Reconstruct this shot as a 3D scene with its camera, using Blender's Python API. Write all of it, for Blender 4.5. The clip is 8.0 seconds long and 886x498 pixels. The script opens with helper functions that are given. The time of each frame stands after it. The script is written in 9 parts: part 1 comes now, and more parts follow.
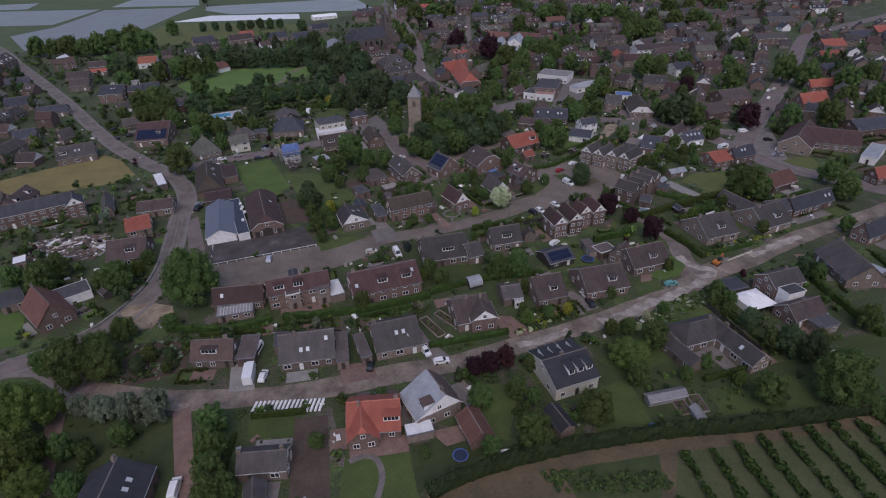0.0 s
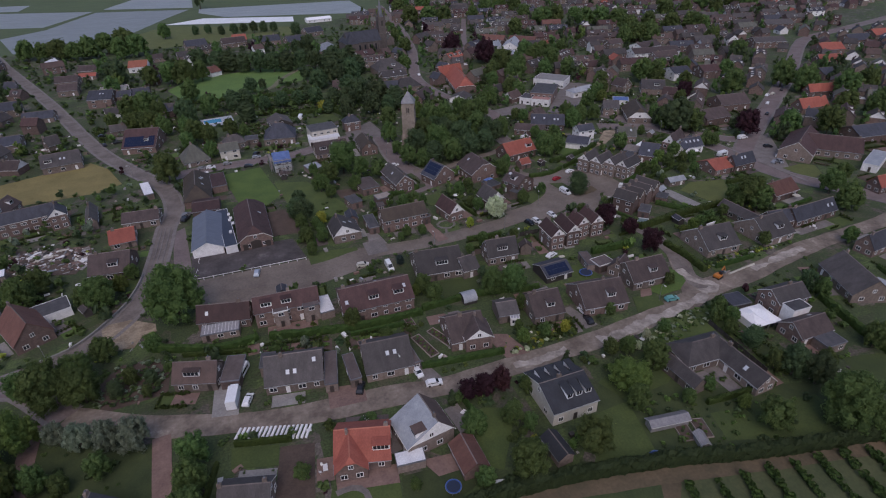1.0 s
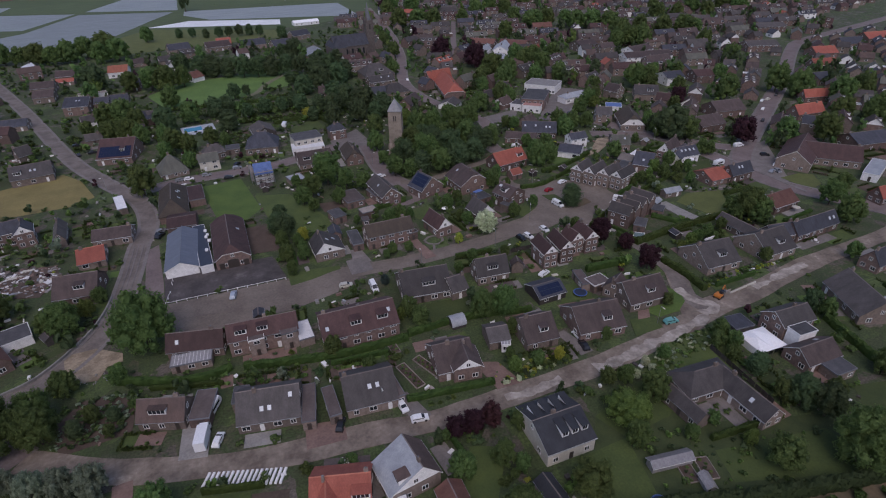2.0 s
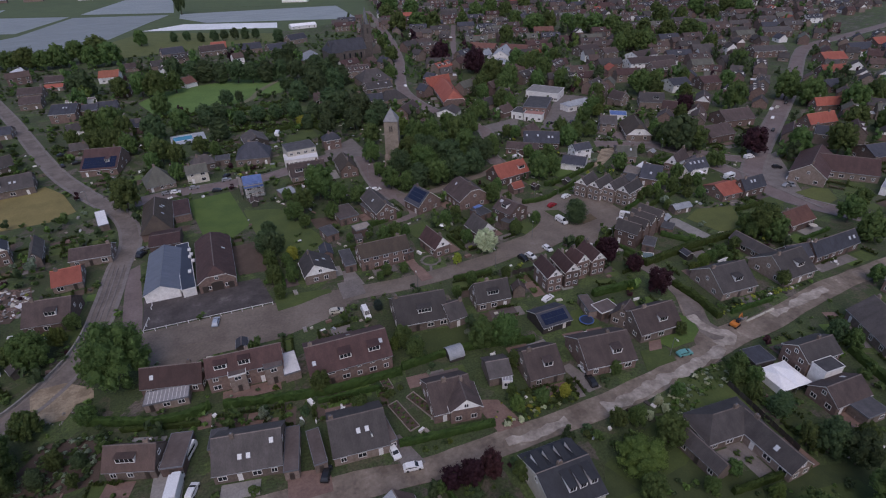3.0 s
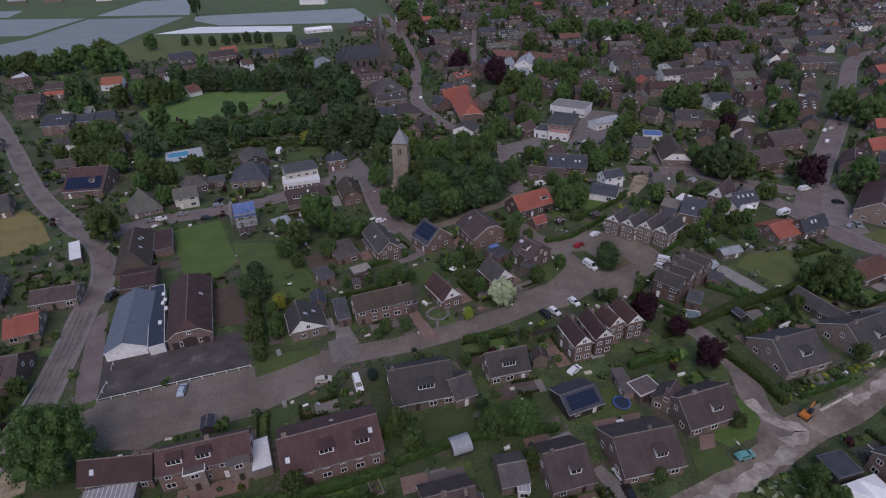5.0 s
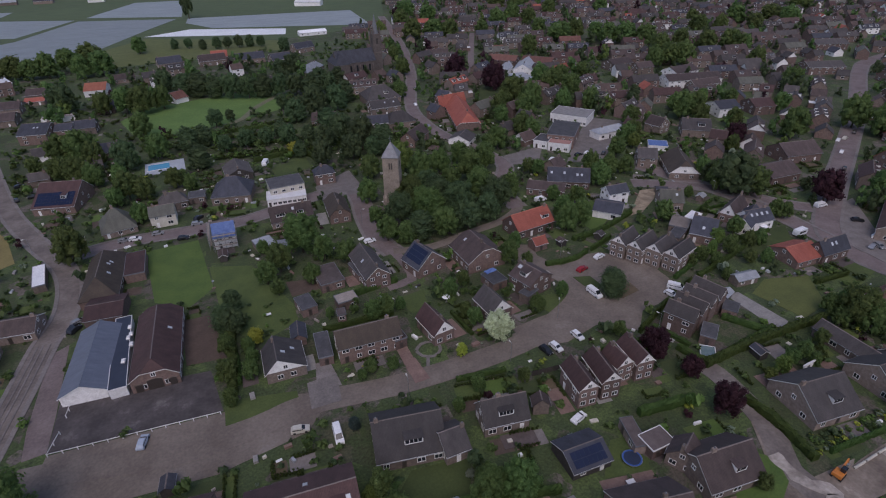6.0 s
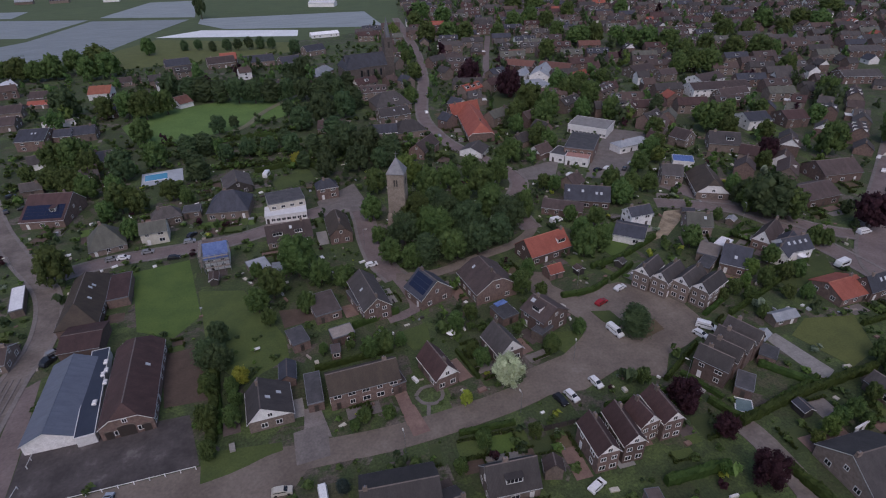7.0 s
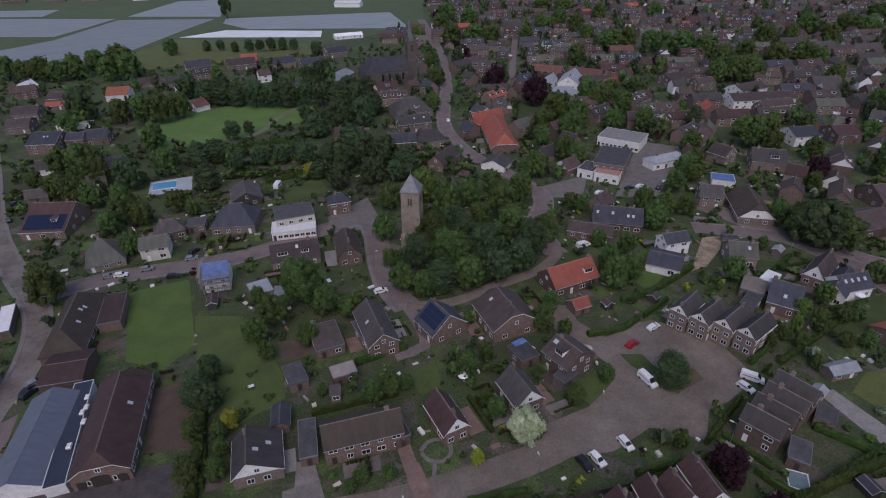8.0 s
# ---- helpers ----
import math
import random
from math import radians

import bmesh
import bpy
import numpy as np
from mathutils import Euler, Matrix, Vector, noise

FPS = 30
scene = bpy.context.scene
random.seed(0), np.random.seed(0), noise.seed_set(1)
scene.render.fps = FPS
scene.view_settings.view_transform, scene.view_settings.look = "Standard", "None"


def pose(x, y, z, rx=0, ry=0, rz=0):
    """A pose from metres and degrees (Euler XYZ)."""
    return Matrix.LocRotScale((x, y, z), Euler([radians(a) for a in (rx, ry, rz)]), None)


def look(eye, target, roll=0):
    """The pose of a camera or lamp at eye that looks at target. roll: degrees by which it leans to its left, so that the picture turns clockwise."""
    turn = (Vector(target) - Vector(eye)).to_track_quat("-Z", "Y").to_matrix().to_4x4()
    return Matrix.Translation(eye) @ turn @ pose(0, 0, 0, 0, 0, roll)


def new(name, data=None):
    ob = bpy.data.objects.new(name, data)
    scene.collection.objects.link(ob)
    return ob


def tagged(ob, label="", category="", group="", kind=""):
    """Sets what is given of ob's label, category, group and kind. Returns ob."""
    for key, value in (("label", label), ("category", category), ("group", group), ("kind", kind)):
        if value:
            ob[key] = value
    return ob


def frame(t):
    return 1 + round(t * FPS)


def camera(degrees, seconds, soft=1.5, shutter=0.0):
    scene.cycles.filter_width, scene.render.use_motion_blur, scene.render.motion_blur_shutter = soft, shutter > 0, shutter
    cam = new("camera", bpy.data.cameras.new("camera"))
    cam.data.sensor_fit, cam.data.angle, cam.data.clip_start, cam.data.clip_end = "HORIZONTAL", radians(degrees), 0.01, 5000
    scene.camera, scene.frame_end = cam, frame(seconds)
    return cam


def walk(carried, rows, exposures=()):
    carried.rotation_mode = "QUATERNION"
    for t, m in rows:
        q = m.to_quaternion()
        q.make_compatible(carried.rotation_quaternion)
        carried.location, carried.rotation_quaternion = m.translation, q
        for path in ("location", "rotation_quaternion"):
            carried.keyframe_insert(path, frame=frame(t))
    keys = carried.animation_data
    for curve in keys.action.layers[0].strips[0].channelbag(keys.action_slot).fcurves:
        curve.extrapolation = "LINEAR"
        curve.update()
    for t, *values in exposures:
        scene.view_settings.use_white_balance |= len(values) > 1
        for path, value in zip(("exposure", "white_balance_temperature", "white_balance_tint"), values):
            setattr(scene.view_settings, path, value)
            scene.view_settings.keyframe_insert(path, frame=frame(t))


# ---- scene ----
cam = camera(78.0, 8.0, 1.1)
METRES, EYE, TILT, LEAN, TURN = 110.7, 100.0, 0.0, 0.0, -20.8
ROWS = [
    (0.0, 0.0, 0.0, 0.0, -0.79, -31.59, 1.28),
    (0.5, 0.0042, 0.0251, 0.0022, -0.82, -31.54, 1.24),
    (1.0, 0.0108, 0.062, 0.0046, -1.15, -31.49, 1.24),
    (1.5, 0.0197, 0.1085, 0.0057, -1.95, -31.48, 1.23),
    (3.0, 0.0402, 0.2737, 0.0053, -1.95, -31.26, 1.05),
    (3.5, 0.0466, 0.3381, 0.0054, -0.78, -31.21, 0.99),
    (4.0, 0.0548, 0.4054, 0.0039, 0.34, -31.17, 0.98),
    (4.5, 0.0622, 0.4737, 0.0027, 0.35, -31.18, 1.0),
    (6.0, 0.0895, 0.6868, -0.0014, 0.22, -31.16, 1.02),
    (6.5, 0.0978, 0.7624, -0.0026, 0.58, -31.16, 0.96),
    (7.0, 0.1072, 0.8395, -0.0034, 1.91, -31.13, 0.95),
    (7.5, 0.1146, 0.916, -0.0051, 2.92, -31.12, 0.94),
    (8.0, 0.1191, 0.9921, -0.0069, 4.7, -31.1, 0.86),
]
walk(cam, [(t, pose(0, 0, EYE, TILT, LEAN, TURN) @ pose(METRES * x, METRES * y, METRES * z, 90 + pitch, roll, yaw)) for t, x, y, z, yaw, pitch, roll in ROWS], [(0.0, -0.12, 6560, 21), (4.5, -0.12, 6560, 21), (8.0, -0.18, 6560, 21)])

# ---- world and light: an even overcast sky
SUN_ELEVATION, SUN_TURN = 52.0, 200.0
world = bpy.data.worlds.new("overcast_sky")
scene.world = world
world.use_nodes = True
_n = world.node_tree.nodes
_l = world.node_tree.links
_sky = _n.new("ShaderNodeTexSky")
_sky.sky_type = "NISHITA"
_sky.sun_disc = False
_sky.sun_elevation, _sky.sun_rotation = radians(SUN_ELEVATION), radians(SUN_TURN)
_sky.dust_density, _sky.ozone_density, _sky.air_density = 1.5, 1.5, 1.0
_l.new(_sky.outputs[0], _n["Background"].inputs[0])
_n["Background"].inputs[1].default_value = 0.15
_sun = bpy.data.lights.new("sun", "SUN")
_sun.energy, _sun.angle, _sun.color = 1.1, radians(45), (1.0, 0.93, 0.88)
sun = new("sun", _sun)
_a, _b = radians(SUN_ELEVATION), radians(SUN_TURN)
_way = Vector((math.sin(_b) * math.cos(_a), math.cos(_b) * math.cos(_a), math.sin(_a)))
sun.matrix_world = look(_way * 300, (0, 0, 0))

# ---- materials
MATS = {}


def nodes_of(name):
    m = bpy.data.materials.new(name)
    m.use_nodes = True
    t = m.node_tree
    return m, t.nodes, t.links, t.nodes["Principled BSDF"]


def surface(name, dark, light, scale=0.6, rough=0.85, bump=0.15, fine=6.0, stretch=(1, 1, 1), vary=0.25, metal=0.0, stain=None, coords="Object", spread=0.18):
    """A worn surface: two colours mixed by broad stains, fine grain on top, and a random tone for each object."""
    m, n, l, b = nodes_of(name)
    tc, mp = n.new("ShaderNodeTexCoord"), n.new("ShaderNodeMapping")
    mp.inputs["Scale"].default_value = stretch
    l.new(tc.outputs[coords], mp.inputs[0])
    broad, grain = n.new("ShaderNodeTexNoise"), n.new("ShaderNodeTexNoise")
    broad.inputs["Scale"].default_value, broad.inputs["Detail"].default_value, broad.inputs["Roughness"].default_value = scale, 6, 0.65
    grain.inputs["Scale"].default_value, grain.inputs["Detail"].default_value = fine, 4
    l.new(mp.outputs[0], broad.inputs[0]), l.new(mp.outputs[0], grain.inputs[0])
    ramp = n.new("ShaderNodeValToRGB")
    ramp.color_ramp.elements[0].position, ramp.color_ramp.elements[1].position = 0.5 - spread, 0.5 + spread
    ramp.color_ramp.elements[0].color, ramp.color_ramp.elements[1].color = (*dark, 1), (*light, 1)
    if stain:
        e = ramp.color_ramp.elements.new(0.5 + spread * 1.6)
        e.color = (*stain, 1)
    l.new(broad.outputs[0], ramp.inputs[0])
    info, mul = n.new("ShaderNodeObjectInfo"), n.new("ShaderNodeMath")
    mul.operation = "MULTIPLY_ADD"
    mul.inputs[1].default_value, mul.inputs[2].default_value = vary * 2, 1 - vary
    l.new(info.outputs["Random"], mul.inputs[0])
    g = n.new("ShaderNodeMath")
    g.operation = "MULTIPLY_ADD"
    g.inputs[1].default_value, g.inputs[2].default_value = 0.7, 0.65
    l.new(grain.outputs[0], g.inputs[0])
    both = n.new("ShaderNodeMath")
    both.operation = "MULTIPLY"
    l.new(mul.outputs[0], both.inputs[0]), l.new(g.outputs[0], both.inputs[1])
    hsv = n.new("ShaderNodeHueSaturation")
    l.new(ramp.outputs[0], hsv.inputs["Color"]), l.new(both.outputs[0], hsv.inputs["Value"])
    l.new(hsv.outputs[0], b.inputs["Base Color"])
    b.inputs["Roughness"].default_value, b.inputs["Metallic"].default_value = rough, metal
    if bump:
        bp = n.new("ShaderNodeBump")
        bp.inputs["Strength"].default_value, bp.inputs["Distance"].default_value = bump, 0.1
        l.new(grain.outputs[0], bp.inputs["Height"]), l.new(bp.outputs[0], b.inputs["Normal"])
    MATS[name] = m
    return m


def tiled(name, dark, light, vary=0.22, course=0.36, rough=0.8, stain=None):
    """Roof tiles: courses along the ridge as relief, lichen and streaks down the slope."""
    m = surface(name, dark, light, 0.45, rough, 0, 5.0, (1, 0.55, 0.55), vary, stain=stain)
    n, l = m.node_tree.nodes, m.node_tree.links
    b = n["Principled BSDF"]
    tc, w = n.new("ShaderNodeTexCoord"), n.new("ShaderNodeTexWave")
    w.wave_type, w.bands_direction, w.wave_profile = "BANDS", "Y", "SAW"
    w.inputs["Scale"].default_value = 1 / course / 3.2
    l.new(tc.outputs["Object"], w.inputs[0])
    bp = n.new("ShaderNodeBump")
    bp.inputs["Strength"].default_value, bp.inputs["Distance"].default_value = 0.25, 0.05
    pans, add = n.new("ShaderNodeTexWave"), n.new("ShaderNodeMath")
    pans.wave_type, pans.bands_direction = "BANDS", "X"
    pans.inputs["Scale"].default_value = 1 / 0.3 / 3.2
    l.new(tc.outputs["Object"], pans.inputs[0])
    l.new(w.outputs[1], add.inputs[0]), l.new(pans.outputs[1], add.inputs[1])
    l.new(add.outputs[0], bp.inputs["Height"]), l.new(bp.outputs[0], b.inputs["Normal"])
    return m


tiled("brown", (0.044, 0.031, 0.029), (0.082, 0.058, 0.054), stain=(0.085, 0.08, 0.056))
tiled("grey", (0.048, 0.042, 0.041), (0.085, 0.075, 0.073), stain=(0.095, 0.094, 0.072))
tiled("grey_dark", (0.034, 0.03, 0.03), (0.062, 0.054, 0.053), stain=(0.07, 0.068, 0.052))
surface("rough_grass", (0.03, 0.046, 0.015), (0.052, 0.07, 0.022), 0.25, 0.95, 0.3, 3, vary=0.1, stain=(0.055, 0.052, 0.022))
tiled("black_tile", (0.016, 0.017, 0.021), (0.03, 0.032, 0.038))
tiled("slate", (0.03, 0.032, 0.042), (0.055, 0.058, 0.075))
tiled("maroon", (0.043, 0.0215, 0.02), (0.076, 0.0395, 0.037), stain=(0.062, 0.046, 0.038))
tiled("rust", (0.1, 0.042, 0.032), (0.16, 0.074, 0.055), stain=(0.13, 0.085, 0.065))
tiled("rust_dark", (0.06, 0.04, 0.035), (0.1, 0.065, 0.055))
tiled("rust_orange", (0.28, 0.09, 0.05), (0.36, 0.13, 0.08))
tiled("orange", (0.235, 0.062, 0.042), (0.32, 0.095, 0.064), 0.2)
tiled("ridge_tile", (0.11, 0.09, 0.085), (0.18, 0.15, 0.14))
tiled("ridge_orange", (0.36, 0.12, 0.08), (0.46, 0.18, 0.12))
tiled("moss", (0.036, 0.026, 0.02), (0.062, 0.046, 0.033), stain=(0.066, 0.06, 0.036))
tiled("moss_grey", (0.075, 0.075, 0.062), (0.12, 0.12, 0.1))
surface("zinc", (0.2, 0.215, 0.235), (0.31, 0.325, 0.345), 0.4, 0.5, 0.05, 5)
surface("hall_blue", (0.09, 0.104, 0.138), (0.125, 0.142, 0.182), 0.25, 0.5, 0.05, 4, (4, 1, 1), 0.05)
surface("hall_strip", (0.022, 0.027, 0.045), (0.036, 0.043, 0.064), 0.3, 0.5, 0.05, 4, vary=0.02)
surface("tarp", (0.05, 0.10, 0.28), (0.14, 0.22, 0.45), 0.8, 0.6, 0.1, 4)
surface("white_roof", (0.72, 0.72, 0.74), (0.85, 0.85, 0.86), 0.5, 0.6, 0.03, 4)
surface("glass_roof", (0.2, 0.19, 0.2), (0.3, 0.29, 0.29), 1.2, 0.3, 0.02, 4)
surface("flat_dark", (0.045, 0.045, 0.05), (0.085, 0.083, 0.088), 0.5, 0.9, 0.1)
surface("flat_grey", (0.16, 0.155, 0.15), (0.25, 0.24, 0.235), 0.4, 0.9, 0.1)
surface("flat_brown", (0.075, 0.058, 0.055), (0.12, 0.095, 0.088), 0.5, 0.9, 0.1)
surface("flat_pale", (0.20, 0.17, 0.15), (0.3, 0.26, 0.23), 0.5, 0.9, 0.1)
surface("flat_pink", (0.38, 0.2, 0.17), (0.48, 0.27, 0.23), 0.5, 0.9, 0.1)
surface("pool_deck", (0.40, 0.44, 0.5), (0.52, 0.56, 0.6), 0.3, 0.7, 0.05)
surface("brick", (0.1, 0.068, 0.058), (0.18, 0.122, 0.104), 1.2, 0.9, 0.2, 9, vary=0.3)
surface("brown_brick", (0.13, 0.1, 0.085), (0.225, 0.176, 0.15), 1.2, 0.9, 0.2, 9, vary=0.3)
surface("white", (0.62, 0.61, 0.6), (0.8, 0.79, 0.78), 0.8, 0.7, 0.05, 5, vary=0.08)
surface("cream", (0.42, 0.39, 0.33), (0.55, 0.52, 0.45), 0.5, 0.7, 0.05, 5, vary=0.05)
surface("dark_timber", (0.03, 0.027, 0.025), (0.06, 0.05, 0.045), 1.0, 0.8, 0.15, 8)
surface("stone", (0.17, 0.14, 0.115), (0.30, 0.25, 0.205), 0.5, 0.95, 0.3, 3, vary=0.1)
surface("zinc_dark", (0.10, 0.105, 0.12), (0.16, 0.165, 0.18), 0.6, 0.5, 0.05)
WALLS = {"brick": "brick", "brown": "brown_brick", "white": "white", "cream": "cream", "dark": "dark_timber", "stone": "stone"}
# ground surfaces
surface("asphalt_worn", (0.125, 0.101, 0.083), (0.186, 0.155, 0.13), 0.09, 0.9, 0.1, 1.5, vary=0.02, stain=(0.2, 0.172, 0.15), spread=0.12)
surface("yard", (0.048, 0.041, 0.041), (0.082, 0.071, 0.07), 0.12, 0.9, 0.1, 1.2, vary=0.02, stain=(0.13, 0.118, 0.112), spread=0.1)
surface("road_pave", (0.12, 0.1, 0.088), (0.195, 0.166, 0.148), 0.15, 0.9, 0.1, 1.5, vary=0.02, spread=0.12)
surface("road_brick", (0.13, 0.10, 0.095), (0.195, 0.155, 0.148), 0.15, 0.9, 0.1, 1.5, vary=0.02)
surface("brick_path", (0.15, 0.095, 0.08), (0.22, 0.145, 0.12), 0.3, 0.9, 0.1, 2, vary=0.05)
surface("sand_road", (0.12, 0.094, 0.074), (0.235, 0.194, 0.158), 0.16, 0.95, 0.2, 1.2, vary=0.02, stain=(0.34, 0.3, 0.255), spread=0.12)
surface("sand_pale", (0.2, 0.172, 0.145), (0.4, 0.355, 0.31), 0.25, 0.95, 0.2, 1.2, vary=0.02, spread=0.12)
surface("church_brick", (0.075, 0.062, 0.056), (0.12, 0.1, 0.092), 0.8, 0.9, 0.2, 6, vary=0.05)
surface("sand_light", (0.19, 0.145, 0.098), (0.33, 0.265, 0.185), 0.3, 0.95, 0.2, 2, vary=0.02, spread=0.1)
surface("concrete", (0.2, 0.19, 0.18), (0.28, 0.265, 0.25), 0.3, 0.9, 0.1, 2, vary=0.05)
surface("paving", (0.13, 0.115, 0.107), (0.2, 0.178, 0.166), 0.3, 0.9, 0.1, 2, vary=0.1)
surface("dirt", (0.07, 0.058, 0.033), (0.135, 0.098, 0.058), 0.14, 0.95, 0.2, 1.5, vary=0.05, stain=(0.075, 0.078, 0.036))
surface("soil", (0.065, 0.045, 0.035), (0.105, 0.075, 0.058), 0.2, 0.95, 0.2, 2, vary=0.1)
surface("straw", (0.15, 0.125, 0.045), (0.22, 0.18, 0.065), 0.1, 0.95, 0.2, 1.5, vary=0.02, stain=(0.13, 0.14, 0.04))
surface("lawn", (0.04, 0.062, 0.016), (0.068, 0.094, 0.024), 0.12, 0.95, 0.2, 2, vary=0.25, stain=(0.075, 0.07, 0.026))
surface("lawn_bright", (0.055, 0.1, 0.02), (0.085, 0.135, 0.027), 0.1, 0.95, 0.2, 2, vary=0.08)
surface("lawn_mown", (0.075, 0.09, 0.024), (0.105, 0.122, 0.034), 0.15, 0.95, 0.2, 2, vary=0.04)
surface("path_grass", (0.12, 0.125, 0.075), (0.17, 0.165, 0.105), 0.3, 0.95, 0.2, 1.5, vary=0.02)
surface("meadow", (0.07, 0.135, 0.03), (0.105, 0.18, 0.042), 0.06, 0.95, 0.2, 0.8, vary=0.05)
surface("grass_far", (0.05, 0.075, 0.03), (0.075, 0.105, 0.04), 0.04, 0.95, 0.1, 0.5, (1, 3, 1), vary=0.15)
surface("orchard_ground", (0.05, 0.066, 0.026), (0.08, 0.088, 0.038), 0.15, 0.95, 0.2, 1.5, vary=0.05, stain=(0.10, 0.08, 0.05))
surface("netting", (0.18, 0.208, 0.216), (0.25, 0.282, 0.29), 0.03, 0.7, 0.05, 0.3, (1, 4, 1), vary=0.12)
surface("white_cover", (0.66, 0.68, 0.7), (0.8, 0.81, 0.82), 0.05, 0.6, 0.02, 0.5, vary=0.05)


def garden_ground():
    """Town soil: rough grass, low planting and trodden earth, with a fine leafy grain."""
    m, n, l, b = nodes_of("garden_ground")
    tc = n.new("ShaderNodeTexCoord")
    vo = n.new("ShaderNodeTexVoronoi")
    vo.distance, vo.inputs["Scale"].default_value = "MANHATTAN", 0.13
    vo.inputs["Randomness"].default_value = 0.75
    l.new(tc.outputs["Object"], vo.inputs["Vector"])
    ramp = n.new("ShaderNodeValToRGB")
    ramp.color_ramp.interpolation = "CONSTANT"
    cols = [(0.0, (0.05, 0.072, 0.024)), (0.25, (0.066, 0.096, 0.03)), (0.45, (0.046, 0.058, 0.024)), (0.6, (0.07, 0.072, 0.04)), (0.76, (0.088, 0.076, 0.06)), (0.88, (0.06, 0.07, 0.036)), (0.95, (0.12, 0.102, 0.088))]
    while len(ramp.color_ramp.elements) < len(cols):
        ramp.color_ramp.elements.new(0.5)
    for e, (p, c) in zip(ramp.color_ramp.elements, cols):
        e.position, e.color = p, (*c, 1)
    sep = n.new("ShaderNodeSeparateColor")
    l.new(vo.outputs["Color"], sep.inputs[0]), l.new(sep.outputs[0], ramp.inputs[0])
    fine, mid, broad = n.new("ShaderNodeTexNoise"), n.new("ShaderNodeTexNoise"), n.new("ShaderNodeTexNoise")
    for t, sc, d in ((fine, 1.7, 5), (mid, 0.22, 8), (broad, 0.02, 5)):
        t.inputs["Scale"].default_value, t.inputs["Detail"].default_value, t.inputs["Roughness"].default_value = sc, d, 0.65
        l.new(tc.outputs["Object"], t.inputs[0])
    mixr = n.new("ShaderNodeValToRGB")
    mixr.color_ramp.elements[0].position, mixr.color_ramp.elements[1].position = 0.46, 0.56
    l.new(mid.outputs[0], mixr.inputs[0])
    mix = n.new("ShaderNodeMix")
    mix.data_type = "RGBA"
    l.new(mixr.outputs[0], mix.inputs[0]), l.new(ramp.outputs[0], mix.inputs[6])
    mix.inputs[7].default_value = (0.042, 0.062, 0.022, 1)
    grain = n.new("ShaderNodeValToRGB")
    grain.color_ramp.elements[0].position, grain.color_ramp.elements[1].position = 0.3, 0.7
    grain.color_ramp.elements[0].color, grain.color_ramp.elements[1].color = (0.5, 0.5, 0.5, 1), (1.55, 1.55, 1.55, 1)
    l.new(fine.outputs[0], grain.inputs[0])
    g, both = n.new("ShaderNodeMath"), n.new("ShaderNodeMath")
    g.operation, both.operation = "MULTIPLY_ADD", "MULTIPLY"
    g.inputs[1].default_value, g.inputs[2].default_value = 0.8, 0.6
    l.new(broad.outputs[0], g.inputs[0])
    l.new(g.outputs[0], both.inputs[0]), l.new(grain.outputs[0], both.inputs[1])
    hsv = n.new("ShaderNodeHueSaturation")
    l.new(both.outputs[0], hsv.inputs["Value"])
    l.new(mix.outputs[2], hsv.inputs["Color"]), l.new(hsv.outputs[0], b.inputs["Base Color"])
    bp = n.new("ShaderNodeBump")
    bp.inputs["Strength"].default_value, bp.inputs["Distance"].default_value = 0.5, 0.3
    l.new(fine.outputs[0], bp.inputs["Height"]), l.new(bp.outputs[0], b.inputs["Normal"])
    b.inputs["Roughness"].default_value = 0.95
    MATS["garden_ground"] = m


garden_ground()


def leafy(name, dark, light, rough=0.7):
    m, n, l, b = nodes_of(name)
    geo, info, tc = n.new("ShaderNodeNewGeometry"), n.new("ShaderNodeObjectInfo"), n.new("ShaderNodeTexCoord")
    nz = n.new("ShaderNodeTexNoise")
    nz.inputs["Scale"].default_value, nz.inputs["Detail"].default_value = 0.7, 4
    l.new(tc.outputs["Object"], nz.inputs[0])
    ad = n.new("ShaderNodeMath")
    ad.operation = "MULTIPLY_ADD"
    ad.inputs[1].default_value = 0.42
    l.new(geo.outputs["Random Per Island"], ad.inputs[0]), l.new(nz.outputs[0], ad.inputs[2])
    ramp = n.new("ShaderNodeValToRGB")
    ramp.color_ramp.elements[0].position, ramp.color_ramp.elements[1].position = 0.4, 1.0
    ramp.color_ramp.elements[0].color, ramp.color_ramp.elements[1].color = (*dark, 1), (*light, 1)
    l.new(ad.outputs[0], ramp.inputs[0])
    hsv, mv, mh = n.new("ShaderNodeHueSaturation"), n.new("ShaderNodeMath"), n.new("ShaderNodeMath")
    mv.operation = mh.operation = "MULTIPLY_ADD"
    mv.inputs[1].default_value, mv.inputs[2].default_value = 0.45, 0.78
    mh.inputs[1].default_value, mh.inputs[2].default_value = 0.05, 0.475
    l.new(info.outputs["Random"], mv.inputs[0]), l.new(info.outputs["Random"], mh.inputs[0])
    l.new(mv.outputs[0], hsv.inputs["Value"]), l.new(mh.outputs[0], hsv.inputs["Hue"])
    l.new(ramp.outputs[0], hsv.inputs["Color"]), l.new(hsv.outputs[0], b.inputs["Base Color"])
    b.inputs["Roughness"].default_value = rough
    b.inputs["Specular IOR Level"].default_value = 0.2
    tr, mx = n.new("ShaderNodeBsdfTranslucent"), n.new("ShaderNodeMixShader")
    mx.inputs[0].default_value = 0.5
    l.new(hsv.outputs[0], tr.inputs[0]), l.new(b.outputs[0], mx.inputs[1]), l.new(tr.outputs[0], mx.inputs[2])
    l.new(mx.outputs[0], n["Material Output"].inputs[0])
    MATS[name] = m


